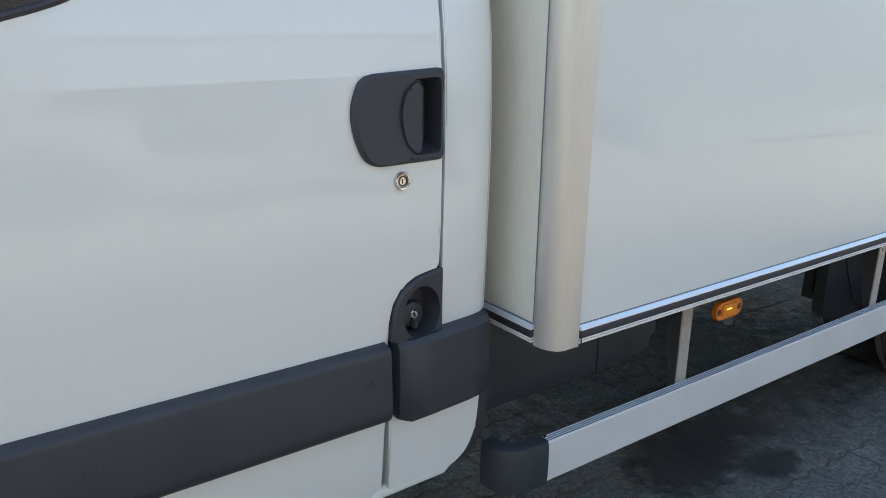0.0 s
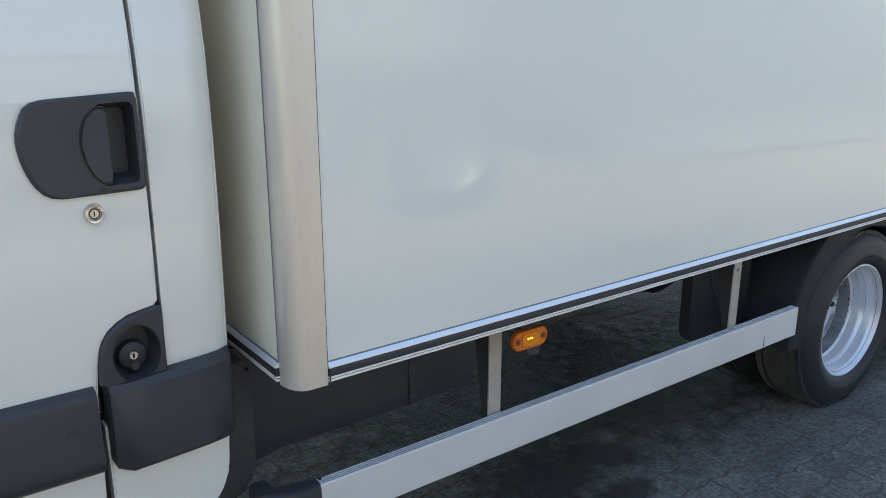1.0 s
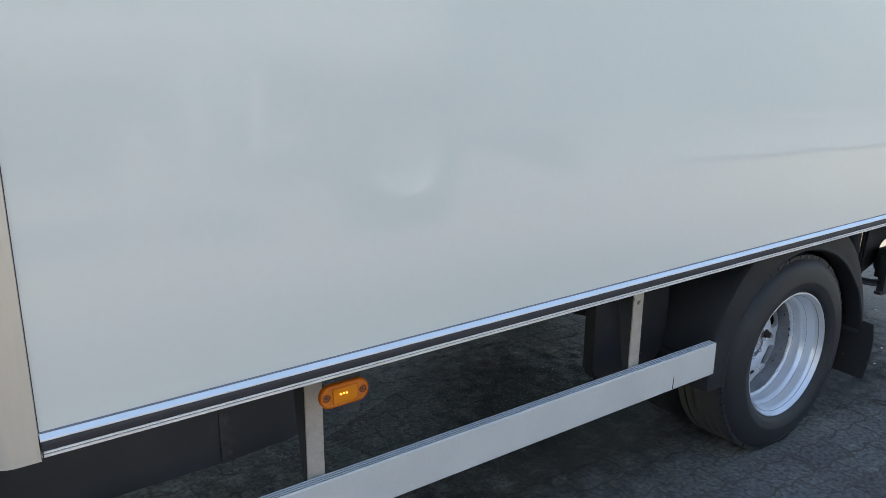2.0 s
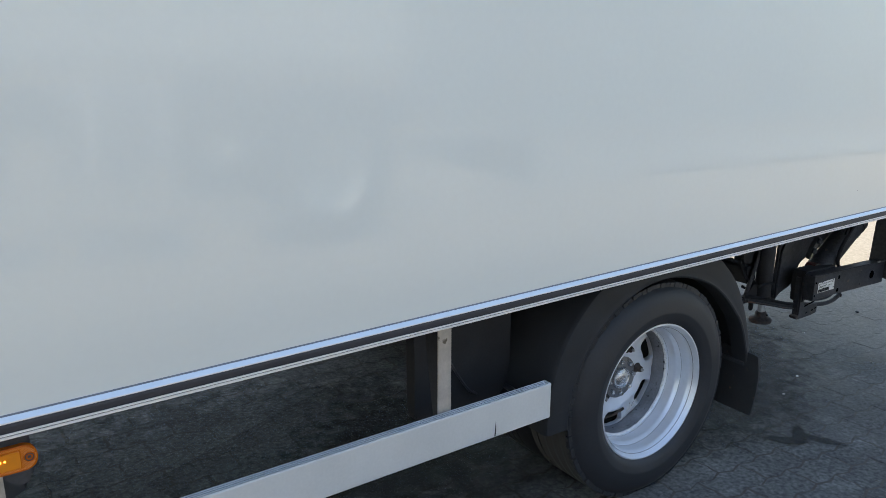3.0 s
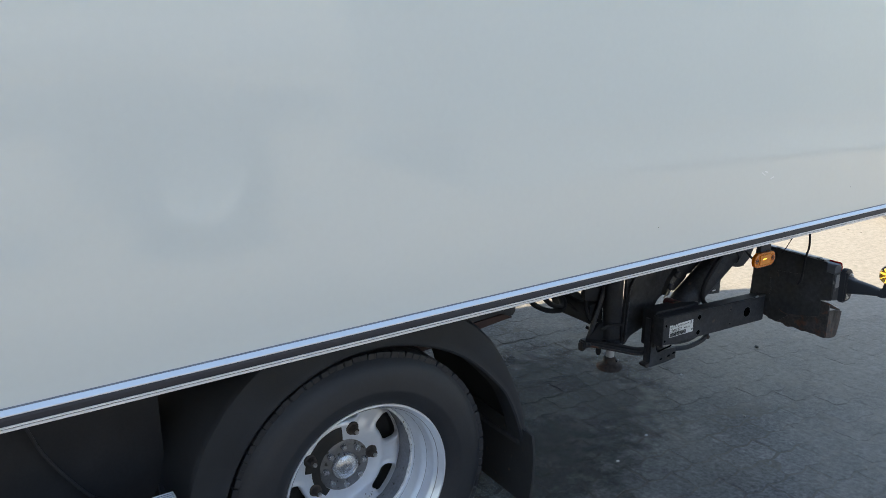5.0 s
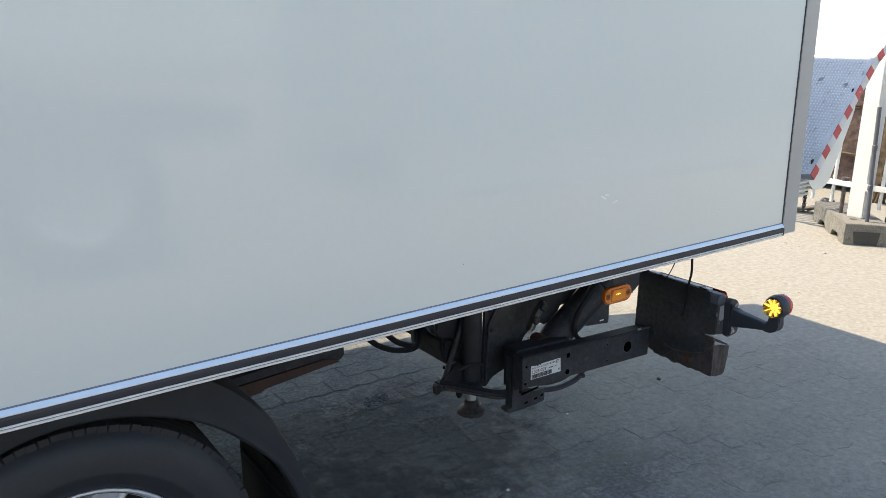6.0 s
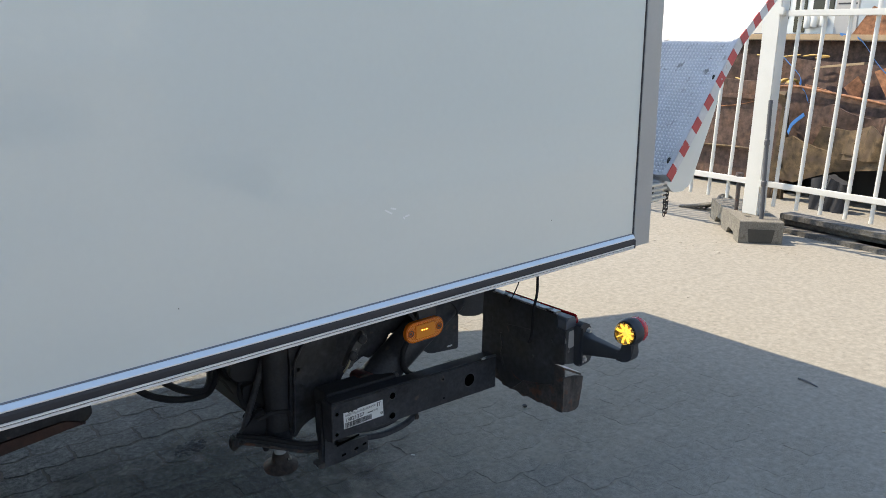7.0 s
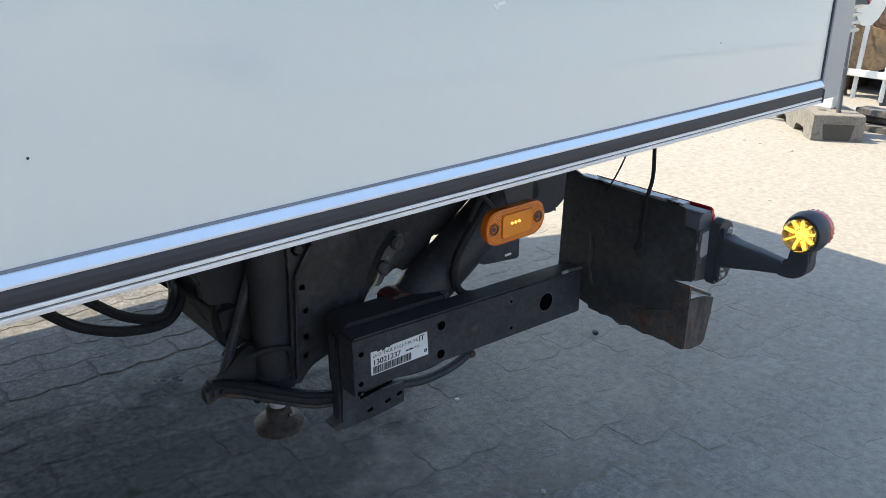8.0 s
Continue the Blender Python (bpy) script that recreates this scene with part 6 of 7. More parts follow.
blot("oil_stain", 2.42, 0.36, 0.07, 2, "dark oil stain on the paving", 1.7, -30)
blot("oil_stain", 2.30, 0.14, 0.06, 3, "dark oil stain on the paving", 1.8, 10)
for x, y, s, a in ((4.23, 0.074, 0.06, -45), (4.32, 0.064, 0.065, 35), (4.36, -0.006, 0.05, -60)):
    blot("oil_stain", x, y, 0.022, int(x * 100), "thin dark oil mark on the paving", 3.2, a)
blot("oil_stain", 4.45, 1.256, 0.03, 9, "dark damp spot on the paving", 1.5)
# Dirty ground, darkened further to paint in the shade under the box.
tagged(blot("dirt_stain", 4.74, 0.82, 0.40, 4, "broad dark patch of dirt and painted shade under the truck", 1.25, 20, DIRT_AND_SHADE), kind="structure")
tagged(blot("dirt_stain", 4.15, 0.55, 0.36, 5, "broad dark patch of dirt and painted shade under the truck", 1.4, -10, DIRT_AND_SHADE), kind="structure")
# Wide patches that paint shade over the paving under the box.
for x, y, r, seed in ((2.55, 0.95, 0.62, 14), (3.15, 0.75, 0.40, 17)):
    tagged(blot("dirt_stain", x, y, r, seed, "broad dark patch of dirt and painted shade under the truck", 1.3, 12 * seed, DIRT_AND_SHADE), kind="structure")
blot("oil_stain", 4.30, 0.9, 0.03, 12, "dark damp spot on the paving", 1.4)

# a clump of dried tar on the paving
bm, dice = bmesh.new(), random.Random(8)
for k in range(70):
    a, r = dice.uniform(0, 2 * math.pi), math.sqrt(dice.random())
    bmesh.ops.create_icosphere(bm, subdivisions=1, radius=dice.uniform(0.004, 0.011), matrix=Matrix.Translation((4.825 + 0.055 * r * math.cos(a) + 0.02 * r * math.sin(a), 1.22 + 0.05 * r * math.sin(a), 0.0)) @ Matrix.Diagonal((1, 1, 0.5, 1)))
tagged(link("tar_clump", bm, OIL, smooth=False), "clump of rough dried tar on the paving", "tar", kind="stuff")

# twig, stones
twig = sweep(bend([(7.127, 0.195, 0.006), (7.119, 0.162, 0.009), (7.110, 0.124, 0.008), (7.104, 0.100, 0.006)]), 0.005, 6, r2=0.003)
tagged(link("twig", twig, GREY_ROD), "thin dark bent twig on the paving", "twig")


def stone(x, y, r, seed, name="stone", material=None):
    bm = bmesh.new()
    bmesh.ops.create_icosphere(bm, subdivisions=2, radius=r)
    dice = random.Random(seed)
    for v in bm.verts:
        v.co *= 1 + 0.5 * noise.noise(v.co / r + Vector((seed * 3.1, 0, 0)))
        v.co.z *= 0.6
    low = min(v.co.z for v in bm.verts)
    bm.transform(pose(x, y, -low, 0, 0, dice.uniform(0, 360)))
    return tagged(link(name, bm, material or STONE), "small rough stone on the ground", "stone", "scattered stones")


stone(5.985, 0.735, 0.010, 1, material=OIL)
for x, y in ((5.40, 0.70), (4.84, 0.39), (4.61, 0.31)):
    stone(x, y, 0.006, int(x * 70), material=PAPER)
dice = random.Random(11)
for k in range(14):
    stone(dice.uniform(8.5, 9.1), dice.uniform(1.55, 2.55), dice.choice((0.005, 0.006, 0.008, 0.012)), 20 + k)
for x, y, r in ((8.82, 1.62, 0.014), (8.86, 1.84, 0.012), (7.75, 1.15, 0.010), (7.8, 0.55, 0.008), (6.1, -0.2, 0.008), (6.55, 0.1, 0.006), (6.9, -0.25, 0.009), (5.3, 0.3, 0.006)):
    stone(x, y, r, int(x * 31))

# crumbs of soil and rust along the fence
bm, dice = bmesh.new(), random.Random(31)
for k in range(150):
    u = dice.random() ** 1.6
    at = (9.40 - 0.9 * u + dice.uniform(-0.1, 0.1), dice.uniform(1.25, 3.1), 0.004)
    bmesh.ops.create_icosphere(bm, subdivisions=1, radius=dice.choice((0.003, 0.004, 0.005, 0.008)), matrix=Matrix.Translation(at) @ Matrix.Rotation(dice.uniform(0, 6), 4, "Z") @ Matrix.Diagonal((1.3, 0.8, 0.6, 1)))
tagged(link("crumbs", bm, CRUMB, smooth=False), "brown crumbs of soil and rust on the sand", "crumbs", kind="stuff")

standing = set(scene.objects)

# ---- fence on its concrete foot ----
FX = 9.18


def build_fence(y_from, y_to, ys, label):
    """A white panel of round bars between two rails."""
    panel = root("fence", label, "fence", Matrix(), "white fence panels")
    for z in (0.385, 1.522):
        part("rail", slab(FX - 0.014, FX + 0.014, y_from, y_to, z - 0.02, z + 0.02, 0.004), FENCE, panel)
    for y in ys:
        part("bar", sweep([(FX + 0.026, y + 0.035, 0.232), (FX + 0.026, y, 1.85)], 0.0135, 10), FENCE, panel)
    return panel


build_fence(-1.4, 1.66, [1.535 - 0.166 * k for k in range(18)], "white steel fence panel of round bars, beside the scrap")
build_fence(1.76, 3.9, [1.90 + 0.155 * k for k in range(13)], "white steel fence panel of round bars behind the tail lift")

post = root("fence_post", "white square steel fence post in a concrete foot", "fence post")
part("shaft", prism([(9.14, 1.645), (9.245, 1.645), (9.245, 1.765), (9.14, 1.765)], "z", 0.158, 1.95, 0.006), FENCE, post)
part("hinge_lug", slab(9.13, 9.15, 1.62, 1.66, 0.36, 0.41, 0.004), FENCE, post)
part("hinge_lug", slab(9.13, 9.15, 1.62, 1.66, 1.51, 1.56, 0.004), FENCE, post)

foot = root("concrete_foot", "grey concrete fence foot with cast lifting slots", "fence foot", pose(8.985, 1.51, 0, 0, 0, 46))
# local x along the block, y across it
bm = prism(rounded([(0.0, 0.0), (0.0, 0.16), (0.86, 0.16), (0.86, 0.0), (0.70, 0.0), (0.66, 0.055), (0.52, 0.055), (0.48, 0.0), (0.34, 0.0), (0.30, 0.055), (0.16, 0.055), (0.12, 0.0)],
                   [0.008, 0.012, 0.012, 0.008, 0.004, 0.01, 0.01, 0.004, 0.004, 0.01, 0.01, 0.004]), "y", -0.145, 0.145, 0.004)
part("block", bm, CONCRETE, foot)
# Flat dark patches stand in for the shaded hollows of the foot.
part("end_recess", prism(rounded([(-0.075, 0.012), (0.075, 0.012), (0.09, 0.105), (-0.09, 0.105)], 0.01), "x", -0.002, 0.01), HOLLOW, foot, "dark patch painted for the hollow in the end")
for x, y in ((0.14, 0.05), (0.27, 0.0), (0.40, -0.04), (0.52, 0.05)):
    part("cast_hole", slab(x, x + 0.05, y - 0.02, y + 0.02, 0.159, 0.1625), HOLLOW, foot)
rod = sweep([(9.065, 1.565, 0.16), (9.09, 1.60, 0.55), (9.10, 1.62, 0.96)], 0.014, 12)
rod_ob = tagged(link("steel_pole", rod, GREY_ROD), "dark grey steel pole standing in the concrete foot", "pole")
for z in (0.40, 0.68):
    part("sleeve", lathe([(0.014, z - 0.02), (0.018, z - 0.016), (0.018, z + 0.016), (0.014, z + 0.02)], (9.08 + 0.03 * (z - 0.4), 1.587 + 0.06 * (z - 0.4), 0), "z", n=14), GREY_ROD, rod_ob)
pin = lathe([(0.0, 0.43), (0.026, 0.43), (0.028, 0.42), (0.028, 0.37), (0.016, 0.365), (0.014, 0.16), (0.0, 0.16)], (9.20, 1.845, 0), "z", n=16)
tagged(link("steel_pin", pin, RUST), "rusty steel pin with a thick head", "pin")

# steel plates stacked along the fence line
for k, (x, y, w, l, a) in enumerate(((9.47, 0.85, 0.16, 1.7, -4), (9.58, 0.75, 0.15, 1.9, -3), (9.50, 0.80, 0.13, 1.75, -5), (9.44, 0.55, 0.10, 1.1, -6))):
    m = pose(x, y, 0.022 + 0.045 * (k % 3 if k < 3 else 0), 0, 0, a)
    board = slab(-w / 2, w / 2, -l / 2, l / 2, -0.02, 0.02, 0.004)
    ob = tagged(link("steel_plank", board, PLANK), "weathered grey plank lying on the ground", "plank", "stacked planks")
    ob.matrix_basis = m
for k in range(6):
    off = 0.03 * k
    line = bend([(9.62 + off, 2.62 - off, 0.012), (9.66 + off, 2.42 - off, 0.05 + 0.012 * k), (9.72, 2.24 + off * 0.5, 0.09 + 0.01 * k), (9.70 - off, 2.05 + off, 0.06), (9.74 - off, 1.86 + off, 0.012)])
    tagged(link("hose", sweep(line, 0.011, 8), CONCRETE), "pale grey hose coiled on the ground behind the foot", "hose", "coiled hoses")

# ---- scrap beyond the fence ----
hull = root("steel_hull", "large rust-brown steel hull with a bowed upper lip", "scrap steel")
part("side_wall", prism(rounded([(2.50, 0.34), (2.50, 0.99), (3.3, 1.02), (4.7, 1.02), (4.7, 0.36), (3.4, 0.37)], 0.01), "x", 10.98, 11.02, 0.004), BROWN, hull, "smooth rust-brown wall")
part("lower_band", prism([(2.50, 0.10), (2.50, 0.345), (3.4, 0.375), (4.7, 0.365), (4.7, 0.06), (3.3, 0.08)], "x", 11.02, 11.06, 0.004), BROWN, hull)
part("seam", sweep(bend([(10.975, 2.5, 0.87), (10.975, 2.75, 0.845), (10.975, 3.12, 0.765), (10.975, 3.6, 0.74)]), 0.005, 6), ORANGE, hull)
part("crumbling_seam", sweep(bend([(10.97, 2.55, 0.36), (10.965, 2.9, 0.385), (10.97, 3.3, 0.378), (10.97, 3.9, 0.37)]), 0.010, 6), OCHRE, hull)
part("lip", sweep(bend([(10.87, 2.62, 0.97), (10.87, 2.40, 0.982), (10.87, 2.2, 0.958), (10.872, 1.78, 0.90), (10.875, 1.3, 0.83), (10.875, 0.6, 0.77)]), 0.012, 8), ORANGE, hull, "bent orange-brown lip")
part("front_wall", prism([(2.60, 0.30), (2.60, 0.965), (2.40, 0.975), (2.2, 0.95), (1.78, 0.89), (1.3, 0.82), (-1.2, 0.70), (-1.2, 0.34), (1.5, 0.40), (2.2, 0.32)], "x", 10.90, 10.95, 0.004), BROWN, hull)
part("deck", slab(10.95, 11.9, -1.4, 4.6, 0.84, 0.88, 0.004), BROWN, hull)
part("back_wall", slab(11.86, 11.92, -1.5, 4.7, 0.0, 1.385, 0.006), BROWN, hull)
# Dark wall added to stand in for the shade under the deck.
part("under_wall", slab(11.45, 11.5, -1.5, 4.7, 0.0, 0.84, 0.006), UNDER, hull)
for y in (2.52, 3.6, 4.5, -1.1):
    part("skid", slab(11.03, 11.85, y, y + 0.1, 0.0, 0.84, 0.006), BROWN, hull)
ob = tagged(link("timber_beam", slab(11.70, 11.93, -1.8, 4.8, 1.387, 1.442, 0.006), TIMBER), "long pale timber beam on the steel hull", "beam")


def crumpled(name, outline, x, thick, material, seed, label, category):
    """A torn steel sheet with an angular outline, buckled out of its plane."""
    bm = bmesh.new()
    bm.faces.new([bm.verts.new((0, y, z)) for y, z in outline])
    lo, hi = (min(p[0] for p in outline), min(p[1] for p in outline)), (max(p[0] for p in outline), max(p[1] for p in outline))
    for k in range(1, 15):
        bmesh.ops.bisect_plane(bm, geom=list(bm.verts) + list(bm.edges) + list(bm.faces), plane_co=(0, lo[0] + (hi[0] - lo[0]) * k / 15, 0), plane_no=(0, 1, 0.25))
        bmesh.ops.bisect_plane(bm, geom=list(bm.verts) + list(bm.edges) + list(bm.faces), plane_co=(0, 0, lo[1] + (hi[1] - lo[1]) * k / 15), plane_no=(0, -0.3, 1))
    back = bmesh.ops.extrude_face_region(bm, geom=list(bm.faces))
    behind = {v for v in back["geom"] if isinstance(v, bmesh.types.BMVert)}
    for v in bm.verts:
        n1 = noise.noise(Vector((v.co.y * 5, v.co.z * 5, seed)))
        n2 = noise.noise(Vector((v.co.y * 14, v.co.z * 14, seed + 7)))
        n3 = noise.noise(Vector((v.co.y * 33, v.co.z * 33, seed + 3)))
        v.co.x = x + 0.10 * n1 + 0.05 * n2 + 0.022 * n3 + (thick if v in behind else 0)
    return tagged(link(name, bm, material, crease=55), label, category, "torn scrap steel")


crumpled("digger_bucket", [(2.44, 0.20), (2.42, 0.52), (2.30, 0.57), (2.06, 0.50), (1.95, 0.475), (1.70, 0.47), (1.40, 0.45), (0.9, 0.44), (0.8, 0.36), (1.5, 0.38), (1.9, 0.31), (2.25, 0.17)], 10.66, 0.03, OCHRE, 3, "crushed ochre digger bucket against the hull", "bucket")
crumpled("torn_plate", [(2.30, 0.60), (2.28, 0.72), (2.22, 0.78), (2.02, 0.86), (1.86, 0.80), (1.70, 0.76), (1.55, 0.79), (1.2, 0.70), (0.9, 0.62), (0.9, 0.50), (1.55, 0.46), (1.95, 0.52), (2.2, 0.56)], 10.76, 0.02, BROWN, 11, "torn brown steel plate with ochre paint", "steel plate")
crumpled("torn_plate", [(2.10, 0.52), (2.02, 0.68), (1.80, 0.66), (1.62, 0.72), (1.45, 0.60), (1.5, 0.44), (1.9, 0.42)], 10.64, 0.02, OCHRE, 15, "torn ochre steel plate against the hull", "steel plate")
crumpled("steel_strut", [(2.47, 0.0), (2.48, 0.94), (2.40, 0.94), (2.36, 0.40), (2.34, 0.0)], 10.72, 0.05, OCHRE, 19, "upright ochre steel strut", "strut")
crumpled("steel_block", [(1.98, 0.0), (1.98, 0.26), (1.86, 0.30), (1.72, 0.24), (1.72, 0.0)], 10.52, 0.12, UNDER, 23, "dark steel block on the ground", "steel block")
crumpled("steel_block", [(1.2, 0.0), (1.18, 0.34), (0.9, 0.40), (0.5, 0.30), (0.5, 0.0)], 10.5, 0.12, BROWN, 27, "rusty steel block on the ground", "steel block")
# sheets lying on the deck
for outline, x, seed in (([(2.17, 0.98), (2.06, 1.085), (2.01, 1.01), (2.03, 0.88), (2.10, 0.88)], 11.25, 31), ([(1.94, 1.125), (1.83, 1.17), (1.55, 1.02), (1.60, 0.87), (1.80, 0.88)], 11.25, 35), ([(2.42, 1.00), (2.20, 0.95), (2.20, 0.88), (2.40, 0.88)], 11.05, 38),
                         ([(1.5, 1.10), (1.3, 1.22), (1.0, 1.05), (1.0, 0.87), (1.45, 0.87)], 11.3, 41)):
    crumpled("leaning_plate", outline, x, 0.015, ORANGE, seed, "orange-brown steel plate leaning on the hull's deck", "steel plate")
crumpled("roof_plate", [(2.43, 1.43), (2.28, 1.70), (2.12, 1.62), (1.95, 1.78), (1.65, 1.68), (1.48, 1.43)], 11.80, 0.02, ORANGE, 45, "orange-brown steel plate standing on the beam", "steel plate")
crumpled("roof_plate", [(1.46, 1.43), (1.24, 1.78), (1.02, 1.70), (0.5, 1.86), (0.1, 1.75), (-0.3, 1.43)], 11.80, 0.02, ORANGE, 49, "orange-brown steel plate standing on the beam", "steel plate")
crumpled("dark_panel", [(4.5, 0.88), (4.5, 1.25), (3.0, 1.24), (2.7, 1.20), (1.4, 1.15), (0.0, 1.1), (0.0, 0.88)], 11.55, 0.03, BROWN, 53, "brown buckled steel panel on the deck", "steel panel")
timber = tagged(link("timber_batten", prism([(2.56, 1.128), (2.53, 1.150), (2.10, 1.200), (2.10, 1.178)], "x", 11.40, 11.46, 0.002), TIMBER), "pale timber batten lying across the scrap", "batten")
for pts in ([(11.5, 3.2, 1.24), (11.48, 2.95, 1.225), (11.5, 2.75, 1.25)], [(11.5, 2.72, 1.235), (11.45, 2.6, 1.25), (11.48, 2.46, 1.24), (11.5, 2.6, 1.225)], [(11.2, 3.22, 1.02), (11.17, 3.05, 0.985), (11.18, 2.9, 0.985)]):
    tagged(link("bent_strip", sweep(bend(pts), 0.008, 4), GOLD), "bent yellow metal strip on the scrap", "metal strip", "bent strips")
for y in (2.58, 2.66):
    ring = lathe([(0.055, -0.022), (0.075, -0.025), (0.08, 0.0), (0.075, 0.025), (0.055, 0.022), (0.055, -0.022)], (0, 0, 0), "x", n=24)
    ob = tagged(link("pipe_ring", ring, GOLD), "worn yellow pipe ring on the hull's deck", "ring", "pipe rings")
    ob.matrix_basis = pose(11.12, y, 0.96, 0, 0, 62)
# blue lashing straps
for pts in ([(11.70, 2.50, 1.445), (11.68, 2.30, 1.40), (11.3, 1.96, 1.21), (11.17, 1.77, 1.09), (10.9, 1.3, 0.86), (10.86, 1.2, 0.70)], [(11.3, 2.80, 1.22), (11.17, 2.554, 1.063), (10.95, 2.42, 0.985), (10.86, 2.32, 0.94), (10.85, 2.28, 0.86)],
            [(10.70, 2.22, 0.76), (10.62, 2.27, 0.68), (10.60, 2.29, 0.60)]):
    bm = bmesh.new()
    line = bend(pts)
    quads = [(bm.verts.new(p + Vector((0, 0.008, 0.013))), bm.verts.new(p - Vector((0, 0.008, 0.013)))) for p in line]
    for a, b in zip(quads, quads[1:]):
        bm.faces.new((a[0], b[0], b[1], a[1]))
    back = bmesh.ops.extrude_face_region(bm, geom=list(bm.faces))
    bmesh.ops.translate(bm, vec=(0.004, 0, 0), verts=[v for v in back["geom"] if isinstance(v, bmesh.types.BMVert)])
    tagged(link("lashing_strap", bm, BLUE), "blue lashing strap over the scrap steel", "strap", "lashing straps")

# parked vehicles in the distance and across the yard
def trailer(m, label):
    thing = root("parked_trailer", label, "trailer", m, "parked trailers")
    part("load_body", slab(0, 8.2, -1.25, 1.25, 0.48, 3.4, 0.03), LOAD, thing)
    # Added sheet that covers the dark gap below in the panel's mirror image.
    part("side_skirt", slab(0.0, 8.2, 1.20, 1.24, 0.04, 0.46, 0.01), RENDERED, thing, "pale sheet added to lighten the panel's mirror image")
    part("edge_rail", slab(-0.02, 8.22, -1.27, 1.27, 0.44, 0.54, 0.01), PILLAR, thing)
    for k in range(9):
        part("side_rib", prism(rounded([(1.25, 0.66 + 0.3 * k), (1.272, 0.675 + 0.3 * k), (1.272, 0.735 + 0.3 * k), (1.25, 0.75 + 0.3 * k)], 0.004, 2), "x", 0.05, 8.15), LOAD, thing)
    for x in (1.6, 5.4, 6.7):
        for y in (-1.0, 1.0):
            part("wheel", lathe([(0.0, -0.10), (0.24, -0.12), (0.27, -0.15), (0.44, -0.14), (0.48, -0.08), (0.48, 0.08), (0.44, 0.14), (0.0, 0.14)], (x, y, 0.46), n=28), RUBBER, thing)
    return thing


def tractor(m, label):
    """A tractor unit: cab, frame, tank and open rear wheels under mudguards."""
    thing = root("parked_tractor", label, "tractor unit", m, "parked lorries")
    for y in (-0.42, 0.42):
        part("frame_rail", slab(-1.2, 3.4, y - 0.04, y + 0.04, 0.72, 0.98, 0.01), UNDER, thing)
    part("cab_body", prism(rounded([(-3.2, 0.55), (-3.25, 1.6), (-3.05, 3.3), (-1.15, 3.35), (-1.1, 0.75), (-3.0, 0.5)], 0.12), "y", -1.2, 1.2, 0.05), PILLAR, thing)
    part("side_window", slab(-2.7, -1.9, 1.195, 1.21, 1.75, 2.5, 0.004), GLASS, thing)
    part("fuel_tank", prism(rounded([(0.70, 0.5), (1.26, 0.5), (1.26, 1.08), (0.70, 1.08)], 0.10, 6), "x", 0.42, 1.02, 0.02), CAP, thing, "bare metal fuel tank")
    for x in (0.52, 0.90):
        part("tank_strap", prism(rounded([(0.69, 0.49), (1.275, 0.49), (1.275, 1.09), (0.69, 1.09)], 0.10, 6), "x", x, x + 0.05), RIB, thing)
    part("battery_box", slab(-0.55, 0.15, 0.65, 1.2, 0.5, 0.95, 0.02), PLASTIC, thing)
    for y in (-1.03, 1.03):
        part("front_wheel", lathe([(0.0, -0.11), (0.26, -0.13), (0.29, -0.16), (0.44, -0.15), (0.505, -0.10), (0.515, 0.0), (0.505, 0.10), (0.44, 0.15), (0.0, 0.15)], (-2.35, y, 0.515), n=32), RUBBER, thing, "black front tyre")
    for y in (-1.0, 1.0):
        side = 1 if y > 0 else -1
        tyre = lathe([(0.27, 0.10), (0.30, 0.15), (0.42, 0.155), (0.50, 0.12), (0.515, 0.0), (0.50, -0.12), (0.42, -0.155), (0.30, -0.15), (0.27, -0.10), (0.27, 0.10)], (0, 0, 0), n=56)
        tyre.transform(pose(2.12, y, 0.515))
        wheel = part("rear_wheel", tyre, RUBBER, thing, "black tyre on a bare steel rim")
        rim = lathe([(0.285, 0.13), (0.265, 0.11), (0.255, 0.06), (0.235, -0.02), (0.17, -0.03), (0.15, 0.0), (0.12, 0.03), (0.0, 0.03)], (0, 0, 0), n=56)
        rim.transform(pose(2.12, y, 0.515) @ Matrix.Diagonal((1, side, 1, 1)))
        part("rim", rim, RAIL_TOP, wheel, "bright dished rim")
        hub = lathe([(0.11, 0.02), (0.11, 0.10), (0.07, 0.14), (0.0, 0.145)], (0, 0, 0), n=28)
        hub.transform(pose(2.12, y, 0.515) @ Matrix.Diagonal((1, side, 1, 1)))
        part("hub", hub, DIRTY_RIM, wheel)
        guard = lathe([(0.57, -0.16), (0.575, 0.17), (0.585, 0.17), (0.58, -0.16), (0.57, -0.16)], (0, 0, 0), n=30, lo=30, hi=150)
        guard.transform(pose(2.12, y, 0.515))
        part("mudguard", guard, PLASTIC, thing)
    return thing


